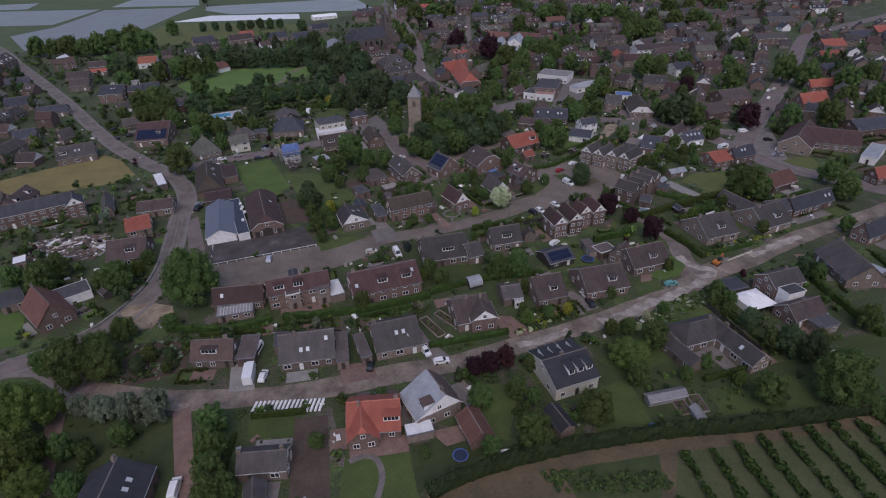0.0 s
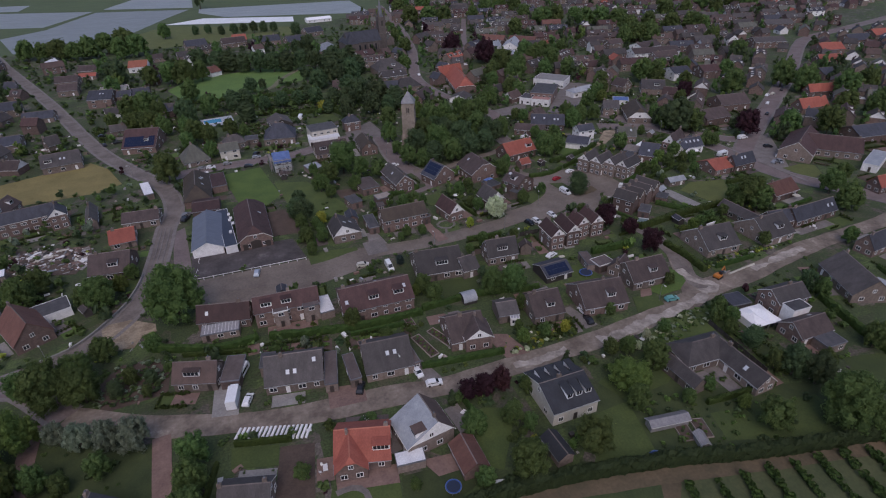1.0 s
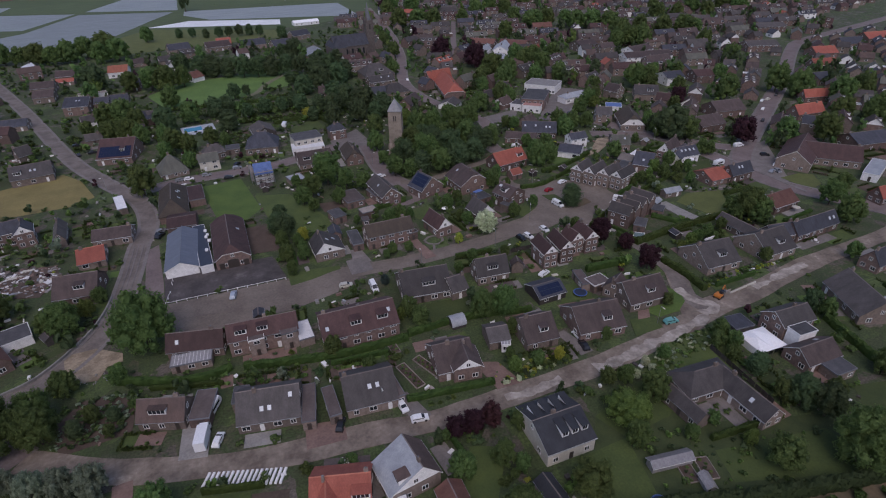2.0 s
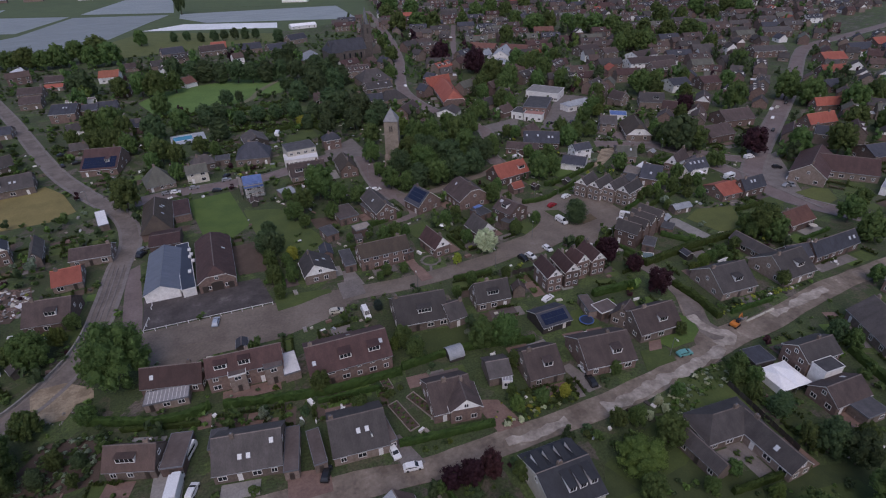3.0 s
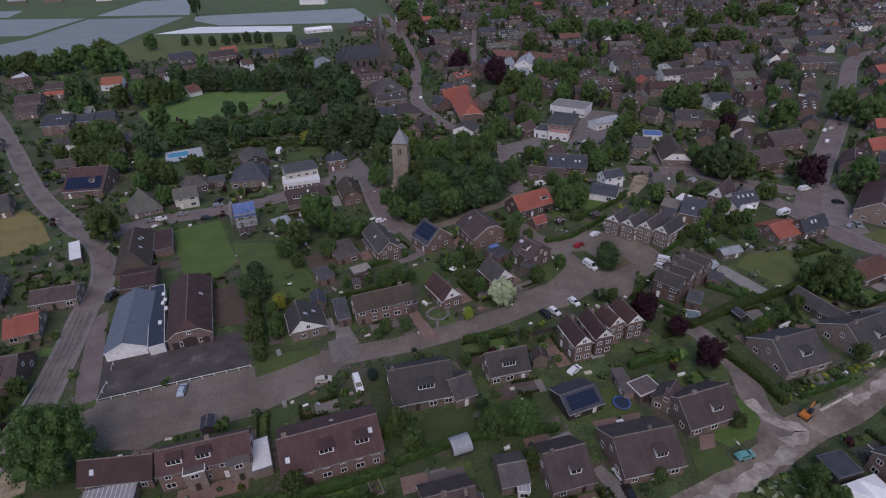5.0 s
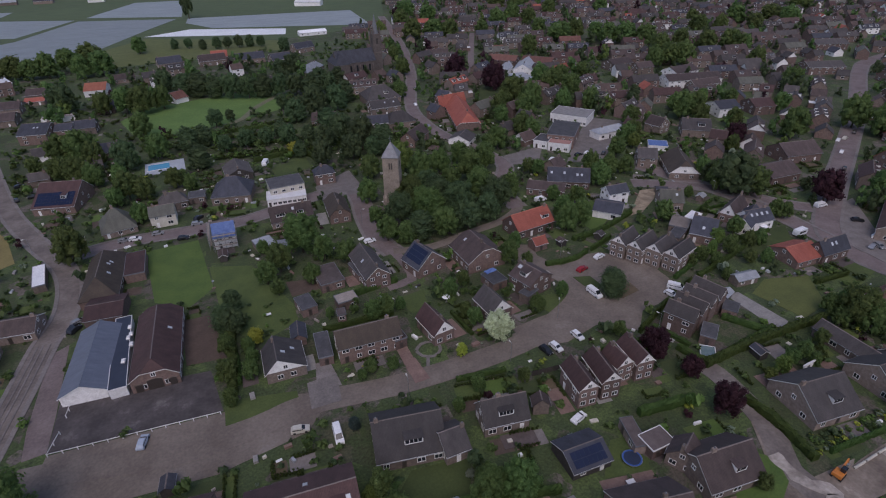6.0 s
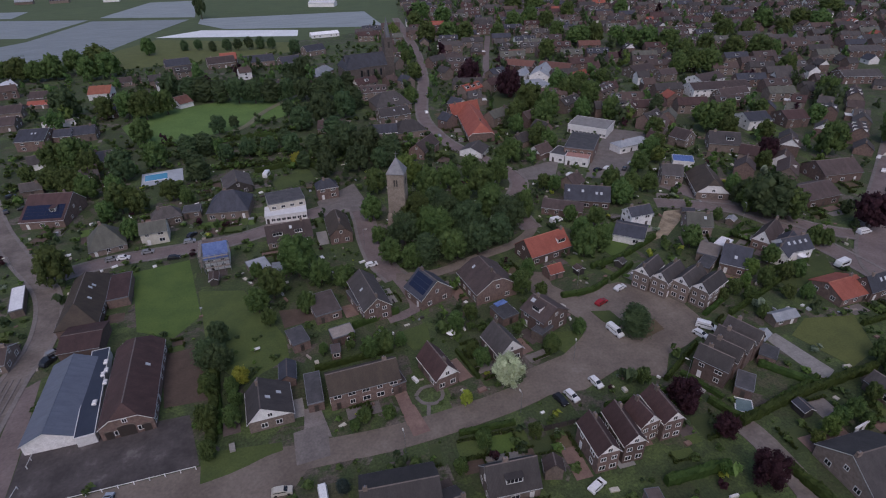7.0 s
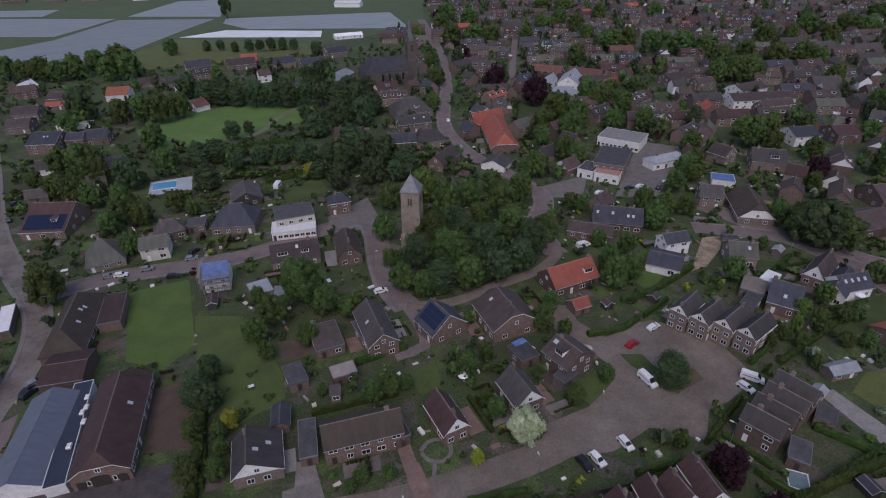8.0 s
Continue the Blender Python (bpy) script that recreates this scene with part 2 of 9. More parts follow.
leafy("leaf_green", (0.067, 0.111, 0.037), (0.155, 0.223, 0.074))
leafy("leaf_dark", (0.054, 0.089, 0.044), (0.116, 0.168, 0.076))
leafy("leaf_lime", (0.09, 0.142, 0.036), (0.195, 0.27, 0.077))
leafy("leaf_yellow", (0.25, 0.28, 0.045), (0.44, 0.47, 0.09))
leafy("leaf_purple", (0.042, 0.018, 0.024), (0.092, 0.04, 0.05))
leafy("leaf_willow", (0.16, 0.2, 0.135), (0.3, 0.35, 0.25))
leafy("leaf_track", (0.028, 0.044, 0.019), (0.062, 0.085, 0.034))
leafy("leaf_blossom", (0.34, 0.38, 0.22), (0.7, 0.74, 0.54))
leafy("leaf_teal", (0.03, 0.05, 0.045), (0.07, 0.10, 0.09))
leafy("leaf_hedge", (0.044, 0.076, 0.022), (0.095, 0.148, 0.04))
surface("bark", (0.05, 0.04, 0.03), (0.1, 0.08, 0.06), 2, 0.95, 0.3, 10)


def plain(name, col, rough=0.5, metal=0.0):
    return surface(name, tuple(c * 0.9 for c in col), col, 1.5, rough, 0.0, 8, vary=0.06, metal=metal)


plain("pane", (0.02, 0.024, 0.03), 0.08)
# roof window glass: its pale colour paints in the reflected sky
plain("skylight_pane", (0.5, 0.53, 0.56), 0.15)
plain("solar", (0.012, 0.018, 0.045), 0.15)
plain("frame_white", (0.74, 0.73, 0.72), 0.5)
plain("door_dark", (0.05, 0.04, 0.035), 0.5)
plain("car_white", (0.75, 0.76, 0.77), 0.25)
plain("car_silver", (0.35, 0.36, 0.38), 0.25, 0.4)
plain("car_dark", (0.02, 0.021, 0.025), 0.2)
plain("car_red", (0.30, 0.02, 0.025), 0.25)
plain("car_teal", (0.12, 0.33, 0.32), 0.3)
plain("car_cream", (0.5, 0.48, 0.42), 0.3)
plain("car_pale_blue", (0.38, 0.44, 0.52), 0.25)
plain("tyre", (0.015, 0.015, 0.015), 0.9)
plain("lamp_glass", (0.6, 0.6, 0.55), 0.3)
plain("steel", (0.3, 0.31, 0.32), 0.4, 0.6)
plain("pool_water", (0.10, 0.35, 0.55), 0.1)
plain("tent_cloth", (0.84, 0.84, 0.85), 0.7)
plain("trampoline_mat", (0.02, 0.03, 0.06), 0.6)
plain("trampoline_blue", (0.04, 0.10, 0.30), 0.6)
plain("orange_paint", (0.5, 0.17, 0.03), 0.5)

# ---- mesh helpers
TAKEN, LINES, AREAS, YARDS = [], [], [], []


def mesh_of(name, verts, faces, mats, idx=None, smooth=False):
    me = bpy.data.meshes.new(name)
    me.from_pydata([tuple(v) for v in verts], [], [tuple(f) for f in faces])
    for m in (mats if isinstance(mats, (list, tuple)) else [mats]):
        me.materials.append(MATS[m])
    if idx is not None:
        me.polygons.foreach_set("material_index", idx)
    if smooth:
        me.polygons.foreach_set("use_smooth", [True] * len(me.polygons))
    me.update()
    return me


def scattered(name, base, spots, mat):
    """One mesh of many crowns: the base mesh set at each spot (x, y, z, r, rz, turn)."""
    bv = np.array([v.co[:] for v in base.vertices])
    sizes = np.array([len(p.vertices) for p in base.polygons])
    loops = np.array([i for p in base.polygons for i in p.vertices])
    n, m = len(spots), len(bv)
    vs = []
    for x, y, z, r, rz, a in spots:
        c, s = math.cos(a), math.sin(a)
        vs.append(np.stack([x + r * (bv[:, 0] * c - bv[:, 1] * s), y + r * (bv[:, 0] * s + bv[:, 1] * c), z + rz * bv[:, 2]], 1))
    allv = np.concatenate(vs).astype(np.float32)
    alll = (loops[None, :] + (np.arange(n) * m)[:, None]).ravel().astype(np.int32)
    alls = np.tile(sizes, n)
    me = bpy.data.meshes.new(name)
    me.vertices.add(n * m)
    me.vertices.foreach_set("co", allv.ravel())
    me.loops.add(len(alll))
    me.loops.foreach_set("vertex_index", alll)
    me.polygons.add(len(alls))
    me.polygons.foreach_set("loop_start", np.concatenate([[0], np.cumsum(alls)[:-1]]).astype(np.int32))
    me.materials.append(MATS[mat])
    me.update(calc_edges=True)
    return me


def piece(name, me, parent, m=None, label=""):
    ob = new(name, me)
    ob.parent = parent
    if m is not None:
        ob.matrix_basis = m
    if label:
        tagged(ob, label)
    return ob


def empty(name, x, y, yaw, label, category, group="", z=0.0):
    ob = new(name)
    ob.matrix_basis = pose(x, y, z, 0, 0, yaw)
    return tagged(ob, label, category, group)


def box_data(x0, x1, y0, y1, z0, z1, bevel=0.0):
    """Vertices and faces of a box, its upper edges drawn in by the bevel."""
    if not bevel:
        v = [(x, y, z) for z in (z0, z1) for x, y in ((x0, y0), (x1, y0), (x1, y1), (x0, y1))]
        return v, [(3, 2, 1, 0), (4, 5, 6, 7), (0, 1, 5, 4), (1, 2, 6, 5), (2, 3, 7, 6), (3, 0, 4, 7)]
    v = [(x, y, z) for z in (z0, z1 - bevel) for x, y in ((x0, y0), (x1, y0), (x1, y1), (x0, y1))]
    v += [(x, y, z1) for x, y in ((x0 + bevel, y0 + bevel), (x1 - bevel, y0 + bevel), (x1 - bevel, y1 - bevel), (x0 + bevel, y1 - bevel))]
    f = [(3, 2, 1, 0), (8, 9, 10, 11)]
    for k in (0, 4):
        f += [(k + i, k + (i + 1) % 4, k + 4 + (i + 1) % 4, k + 4 + i) for i in range(4)]
    return v, f


def joined(*parts):
    v, f = [], []
    for pv, pf in parts:
        k = len(v)
        v += list(pv)
        f += [tuple(i + k for i in q) for q in pf]
    return v, f


CACHE = {}


def cached(key, make):
    if key not in CACHE:
        CACHE[key] = make()
    return CACHE[key]


def box_mesh(name, dims, mat, bevel=0.0):
    return cached((name, dims, mat, bevel), lambda: mesh_of(name, *box_data(*dims, bevel), mat))


def window(parent, m, w, h, frame_mat="frame_white", bars=1):
    """A window: a frame with mullions, standing a little proud of the wall, and a dark pane in it. Local x along the wall, -y outwards."""
    def frame_mesh():
        b, n = 0.1, bars + 1
        xs = [-w / 2]
        for i in range(n):
            xs += [-w / 2 + i * w / n + b * (1 if i == 0 else 0.5), -w / 2 + (i + 1) * w / n - b * (1 if i == n - 1 else 0.5)]
        xs.append(w / 2)
        zs = [0, b, h - b, h]
        v, f, idx = [], [], []
        for z in zs:
            v += [(x, -0.07, z) for x in xs]
        c = len(xs)
        for r in range(3):
            for k in range(c - 1):
                q = (r * c + k, r * c + k + 1, (r + 1) * c + k + 1, (r + 1) * c + k)
                if r == 1 and k % 2 == 1:
                    t = len(v)
                    v += [(v[i][0], -0.01, v[i][2]) for i in q]
                    f += [(q[i], q[(i + 1) % 4], t + (i + 1) % 4, t + i) for i in range(4)] + [(t, t + 1, t + 2, t + 3)]
                    idx += [0, 0, 0, 0, 1]
                else:
                    f.append(q)
                    idx.append(0)
        t = len(v)
        v += [(-w / 2, 0.03, 0), (w / 2, 0.03, 0), (w / 2, 0.03, h), (-w / 2, 0.03, h)]
        o = [0, c - 1, 4 * c - 1, 3 * c]
        f += [(o[0], t, t + 1, o[1]), (o[1], t + 1, t + 2, o[2]), (o[2], t + 2, t + 3, o[3]), (o[3], t + 3, t, o[0])]
        idx += [0] * 4
        return mesh_of("window", v, f, [frame_mat, "pane"], idx)
    return piece("window", cached(("window", w, h, frame_mat, bars), frame_mesh), parent, m)


WORDS = {"black_tile": "black tiled", "brown": "dark brown tiled", "grey": "grey tiled", "grey_dark": "dark grey tiled", "slate": "blue-black slate", "maroon": "maroon tiled", "rust": "rust-red tiled", "rust_dark": "dull rust-brown tiled", "rust_orange": "faded orange tiled", "orange": "bright orange tiled", "moss": "mossy brown tiled", "moss_grey": "mossy grey tiled", "zinc": "pale zinc", "hall_blue": "blue-grey sheet metal", "tarp": "blue tarpaulin", "hall_strip": "dark blue sheet", "white_roof": "white", "flat_dark": "dark bitumen", "flat_grey": "grey gravel", "flat_brown": "brown bitumen", "flat_pale": "pale gravel", "flat_pink": "pinkish", "glass_roof": "pale glazed", "pool_deck": "pale"}
WALLWORDS = {"brick": "red-brown brick", "brown": "brown brick", "white": "white rendered", "cream": "cream panelled", "dark": "dark timber", "stone": "stone"}
rng = random.Random(7)
KINDS = ("black_tile", "brown", "grey", "grey_dark", "maroon", "moss", "moss_grey", "rust", "rust_dark", "slate")


def free(x, y, r=0.0):
    for a, b, c in TAKEN:
        if (a - x) ** 2 + (b - y) ** 2 < (c + r) ** 2:
            return False
    return True


def off_roads(x, y, r=0.0):
    for w, pts in LINES:
        for (ax, ay), (bx, by) in zip(pts, pts[1:]):
            dx, dy = bx - ax, by - ay
            k = max(0, min(1, ((x - ax) * dx + (y - ay) * dy) / (dx * dx + dy * dy + 1e-9)))
            if (ax + k * dx - x) ** 2 + (ay + k * dy - y) ** 2 < (w / 2 + r) ** 2:
                return False
    return True


def inside(x, y, pts):
    c = False
    for (ax, ay), (bx, by) in zip(pts, pts[1:] + pts[:1]):
        if (ay > y) != (by > y) and x < (bx - ax) * (y - ay) / (by - ay) + ax:
            c = not c
    return c


def open_land(x, y):
    return not any(inside(x, y, p) for p in AREAS)


def smooth_line(pts, step=4.0):
    """A rounded line through the given corners."""
    res = []
    P = [Vector(p) for p in pts]
    for i in range(len(P) - 1):
        a, b, c, d = P[max(i - 1, 0)], P[i], P[i + 1], P[min(i + 2, len(P) - 1)]
        n = max(2, int((c - b).length / step))
        for k in range(n):
            t = k / n
            res.append(0.5 * (2 * b + (c - a) * t + (2 * a - 5 * b + 4 * c - d) * t * t + (3 * b - a - 3 * c + d) * t ** 3))
    return res + [P[-1]]


ROADS = [0]


def road(width, mat, pts, name):
    LINES.append((width, pts))
    line = smooth_line(pts, 1.2 if mat == 'sand_pale' else 4.0)
    z = 0.05 + 0.006 * ROADS[0]
    ROADS[0] += 1
    v, f = [], []
    for i, p in enumerate(line):
        d = (line[min(i + 1, len(line) - 1)] - line[max(i - 1, 0)]).normalized()
        s = Vector((-d.y, d.x)) * (width / 2)
        rough = {"sand_pale": 0.9, "sand_road": 0.2, "dirt": 0.2}.get(mat, 0.0)
        for e in (1, -1):
            q = p + s * e * (1 + rough * noise.noise(Vector((p.x * (0.35 if rough > 0.5 else 0.12), p.y * (0.35 if rough > 0.5 else 0.12), width + (9 * e if rough > 0.5 else 0)))))
            v += [(q.x, q.y, z), (q.x, q.y, -0.1)]
    for i in range(len(line) - 1):
        k = 4 * i
        f += [(k, k + 2, k + 6, k + 4), (k, k + 4, k + 5, k + 1), (k + 2, k + 3, k + 7, k + 6)]
    tagged(new(name, mesh_of(name, v, f, mat)), kind="structure")
    if mat in ("asphalt_worn", "road_pave", "road_brick") and width > 5 and not name.startswith(("plaza", "middle", "east_lane")):
        for side in (-1, 1):
            v, f = [], []
            for i, p in enumerate(line):
                d = (line[min(i + 1, len(line) - 1)] - line[max(i - 1, 0)]).normalized()
                s = Vector((-d.y, d.x)) * side
                for off, h in ((width / 2 + 0.0, 0.0), (width / 2 + 0.0, z + 0.09), (width / 2 + 0.14, z + 0.1), (width / 2 + 1.2, z + 0.09), (width / 2 + 1.2, 0)):
                    q = p + s * off
                    v.append((q.x, q.y, h))
            for i in range(len(line) - 1):
                for j in range(4):
                    a = 5 * i + j
                    q = (a, a + 5, a + 6, a + 1)
                    f.append(q if side > 0 else q[::-1])
            tagged(new("pavement", mesh_of("pavement", v, f, "paving")), kind="structure")


def patch(mat, name, pts, label=""):
    if name in ("lawn", "field", "meadow", "cover", "yard", "driveway", "verge"):
        AREAS.append(pts)
    if name == "yard":
        YARDS.append(pts)
    z = 0.03 + 0.0015 * len(AREAS)
    if name == "driveway":
        z = 0.1 + 0.002 * (len(AREAS) % 25)
    if name == "verge":
        z = 0.2
    n = len(pts)
    me = mesh_of(name, [(x, y, z) for x, y in pts] + [(x, y, -0.1) for x, y in pts], [tuple(range(n))] + [(i, i + n, (i + 1) % n + n, (i + 1) % n) for i in range(n)], mat)
    bm = bmesh.new()
    bm.from_mesh(me)
    bmesh.ops.recalc_face_normals(bm, faces=bm.faces)
    bm.to_mesh(me)
    bm.free()
    tagged(new(name, me), label or {"lawn": "mown garden lawn", "driveway": "paved driveway"}.get(name, "open ground"), kind="structure")


def roof_mesh(L, wn, wf, he, hr, end, mats):
    """Two slopes, with hipped or clipped ends where end is below 1, as a slab 0.2 m thick."""
    hx = min(wn, wf) * (1 - end) * 0.9
    X = L / 2 + (hx if end < 1 else 0)
    zc = he + end * (hr - he)
    v, f, idx = [], [], []

    def add(*ps):
        k = len(v)
        v.extend(ps)
        f.append(tuple(range(k, k + len(ps))))
    if end >= 1:
        add((-X, -wn, he), (X, -wn, he), (X, 0, hr), (-X, 0, hr)), idx.append(0)
        add((X, wf, he), (-X, wf, he), (-X, 0, hr), (X, 0, hr)), idx.append(1)
    else:
        c = L / 2
        for w, s, mi in ((wn, -1, 0), (wf, 1, 1)):
            ps = [(-X, s * w, he), (X, s * w, he), (X, s * w * (1 - end), zc), (c, 0, hr), (-c, 0, hr), (-X, s * w * (1 - end), zc)]
            if end < 0.02:
                ps = [ps[0], ps[1], ps[3], ps[4]]
            add(*(ps if s < 0 else ps[::-1])), idx.append(mi)
        for s in (-1, 1):
            ps = [(s * X, -wn * (1 - end), zc), (s * X, wf * (1 - end), zc), (s * c, 0, hr)]
            add(*(ps if s > 0 else ps[::-1])), idx.append(0)
    me = mesh_of("roof", v, f, mats, idx)
    bm = bmesh.new()
    bm.from_mesh(me)
    bmesh.ops.remove_doubles(bm, verts=bm.verts, dist=0.001)
    top = list(bm.faces)
    rim = [e for e in bm.edges if len(e.link_faces) == 1]
    low = {w: bm.verts.new(w.co - Vector((0, 0, 0.2))) for w in list(bm.verts)}
    for t in top:
        bm.faces.new([low[w] for w in reversed(t.verts)]).material_index = t.material_index
    for e in rim:
        a, b = e.verts
        q = bm.faces.new([a, b, low[b], low[a]])
        q.material_index = len(mats) - 1
    bmesh.ops.recalc_face_normals(bm, faces=bm.faces)
    bm.to_mesh(me)
    bm.free()
    return me, X, zc


def wall_mesh(X, wn, wf, he, hr, end, zc, wall, gable):
    """The body under the roof: long walls, end walls and the gables over them."""
    x, a, b = X - 0.25, wn - 0.35, wf - 0.35
    zn, zf = he + (hr - he) * (1 - a / wn) - 0.12, he + (hr - he) * (1 - b / wf) - 0.12
    zt = min(zc, hr) - 0.14
    v, f, idx = [], [], []

    def add(i, *ps):
        k = len(v)
        v.extend(ps)
        f.append(tuple(range(k, k + len(ps))))
        idx.append(i)
    add(0, (-x, -a, 0), (x, -a, 0), (x, -a, zn), (-x, -a, zn))
    add(0, (x, b, 0), (-x, b, 0), (-x, b, zf), (x, b, zf))
    yn, yf = -a * (hr - zt - 0.14) / (hr - zn), b * (hr - zt - 0.14) / (hr - zf)
    for s in (-1, 1):
        lower = [(s * x, -a, 0), (s * x, b, 0), (s * x, b, zf), (s * x, -a, zn)]
        upper = [(s * x, -a, zn), (s * x, b, zf), (s * x, max(yf, 0), zt), (s * x, min(yn, 0), zt)]
        if abs(yn) < 0.02 and abs(yf) < 0.02:
            upper = upper[:3]
        for i, ps in ((0, lower), (1, upper)):
            if i == 1 and zt <= max(zn, zf) + 0.1:
                continue
            add(i, *(ps if s > 0 else ps[::-1]))
    return mesh_of("wall", v, f, [wall, gable], idx), x, a, b, zn, zf


def house(x, y, yaw, L, wn, wf, he, hr, roof="brown", wall="brick", roof2=None, gable=None, end=1.0, dorm=(), velux=(), chim=None, solar=None, tallwin=0, nowin=0, far=False, group="", verge=False, solar_from=0.0):
    step = max(3, math.ceil(L / max(wn, wf)) + 1)
    TAKEN.extend([(x + k * math.cos(radians(yaw)), y + k * math.sin(radians(yaw)), max(wn, wf) + 0.6) for k in (L * 0.42 * (2 * i / (step - 1) - 1) for i in range(step))])
    storey = "two-storey" if he > 4.4 else "low"
    kind = "barn" if nowin and L > 20 else "house" if hr > 5.2 else "shed"
    label = f"{storey} {WALLWORDS[wall]} {kind} with {'hipped ' if end < 0.02 else ''}{WORDS.get(roof, roof)} roof"
    if gable == "white":
        label = label.replace("low ", "") + " and white gable"
    elif dorm:
        label += " and dormer"
    ob = empty(kind, x, y, yaw, label, kind, group)
    rm, X, zc = roof_mesh(L, wn, wf, he, hr, end, [roof, roof2 or roof, "frame_white" if gable or wall == "white" or verge or not far and int(x * 7 + y * 13) % 10 < 3 else roof])
    piece("roof", rm, ob)
    gm = "white" if gable == "white" else WALLS[wall]
    wm, wx, a, b, zn, zf = wall_mesh(X, wn, wf, he, hr, end, zc, WALLS[wall], gm)
    piece("wall", wm, ob)
    # ridge tiles
    piece("ridge", mesh_of("ridge", [(-L / 2, -0.16, hr - 0.08), (-L / 2, 0, hr + 0.09), (-L / 2, 0.16, hr - 0.08), (L / 2, -0.16, hr - 0.08), (L / 2, 0, hr + 0.09), (L / 2, 0.16, hr - 0.08)], [(0, 3, 4, 1), (1, 4, 5, 2), (0, 1, 2), (5, 4, 3), (0, 2, 5, 3)], 'ridge_orange' if 'orange' in roof else 'ridge_tile' if roof in KINDS else roof), ob)
    sn, sf = (hr - he) / wn, (hr - he) / wf
    if chim is None:
        chim = [rng.choice((-0.42, -0.3, 0.3, 0.42))] if kind == "house" else []
    for c in chim:
        w = rng.choice((0.45, 0.55))
        ch = piece("chimney", box_mesh("chimney", (-w, w, -0.3, 0.3, -1.2, 0.9), "brown_brick", 0.06), ob, pose(c * L, rng.uniform(-0.4, 0.4), hr))
        piece("chimney_pot", cached("pot", lambda: mesh_of("chimney_pot", *box_data(-0.15, 0.15, -0.15, 0.15, 0.9, 1.25, 0.08), "zinc_dark")), ch)
    if not far:
        for s, w, z in ((-1, wn, he), (1, wf, he)):
            piece("gutter", mesh_of("gutter", *box_data(-X, X, s * w - 0.07, s * w + 0.07, z - 0.22, z - 0.08), "frame_white" if gable or tallwin else "zinc"), ob)
    if nowin:
        return ob
    two = zn > 4.4
    away = math.hypot(x - 45, y - 100)
    cy, sy = math.cos(radians(yaw)), math.sin(radians(yaw))
    seen = lambda nx, ny: away < 110 or (nx * cy - ny * sy) * (45 - x) + (nx * sy + ny * cy) * (60 - y) > -0.1 * away
    top = 3.0 if two else 0
    for s, dpt, zt in ((-1, a, zn), (1, b, zf)):
        if not seen(0, s):
            continue
        n = max(1, int((2 * wx - 0.8) / (3.2 if away < 230 else 4.5 if not far else 7)))
        door = rng.randrange(n)
        for lev in ([0, 1] if two else [0]):
            for i in range(n):
                px = -wx + (i + 0.5) * 2 * wx / n
                m = pose(px, s * dpt, 0) @ (pose(0, 0, 0) if s < 0 else pose(0, 0, 0, 0, 0, 180))
                if lev == 0 and i == door:
                    if not far:
                        piece("door", box_mesh("door", (-0.5, 0.5, -0.06, 0.05, 0.05, 2.15), "door_dark" if (i + int(x)) % 2 else "frame_white"), ob, m)
                    continue
                h = 1.4 if lev == 0 else 1.15
                zz = 0.85 if lev == 0 else top + 0.5
                if zz + h > zt - 0.1:
                    h = max(0.5, zt - 0.15 - zz)
                window(ob, m @ pose(0, 0, zz), 1.9 if tallwin or rng.random() < 0.4 else 1.3, round(h, 1), bars=2 if tallwin else 1)
    if end > 0.4 and kind == "house":
        for s in (-1, 1):
            if not seen(s, 0) or far:
                continue
            m = pose(s * wx, (b - a) / 2, 0, 0, 0, 90 * s)
            if a > 2.2:
                for k in (-1, 1):
                    window(ob, m @ pose(k * min(a, b) * 0.5, 0, 0.8), 1.5, 1.4)
                    if two:
                        window(ob, m @ pose(k * min(a, b) * 0.5, 0, top + 0.5), 1.3, 1.2)
            if zc - max(zn, zf) > 1.9:
                window(ob, m @ pose(0, 0, max(zn, zf) + (0.15 if two else 0.4)), 1.1, 1.2)
    for side, s, wd in dorm:
        w, k, sl = (wn, -1, sn) if side == "-" else (wf, 1, sf)
        y0 = w * 0.68
        z0 = hr - sl * y0
        h = min(1.5, hr - z0 - 0.15)
        back = (hr - (z0 + h)) / sl
        m = pose(s * L, 0, 0) @ (pose(0, 0, 0) if k < 0 else pose(0, 0, 0, 0, 0, 180))
        v, f = box_data(-wd / 2, wd / 2, -y0, -back, z0 - 0.25, z0 + h)
        dm = piece("dormer", mesh_of("dormer", v, f, roof if wall == "dark" else "white"), ob, m)
        piece("dormer_roof", mesh_of("dormer_roof", *box_data(-wd / 2 - 0.15, wd / 2 + 0.15, -y0 - 0.2, -back + 0.3, z0 + h, z0 + h + 0.14, 0.03), roof), dm)
        piece("dormer_window", cached(("dw", wd, round(h, 1)), lambda: mesh_of("dormer_window", *joined(*[box_data(-wd / 2 + 0.15 + i * (wd - 0.3) / max(1, round(wd)), -wd / 2 + 0.05 + (i + 1) * (wd - 0.3) / max(1, round(wd)), -0.03, 0.02, 0.25, h - 0.2) for i in range(max(1, round(wd)))]), "pane")), dm, pose(0, -y0, z0))
    for side, s, u in velux:
        w, k, sl = (wn, -1, sn) if side == "-" else (wf, 1, sf)
        yy = w * u
        m = pose(s * L, k * yy, hr - sl * yy + 0.02, math.degrees(math.atan(sl)) * (1 if k < 0 else -1))
        sk = piece("skylight", box_mesh("skylight", (-0.5, 0.5, -0.65, 0.65, -0.1, 0.1), "zinc_dark", 0.04), ob, m)
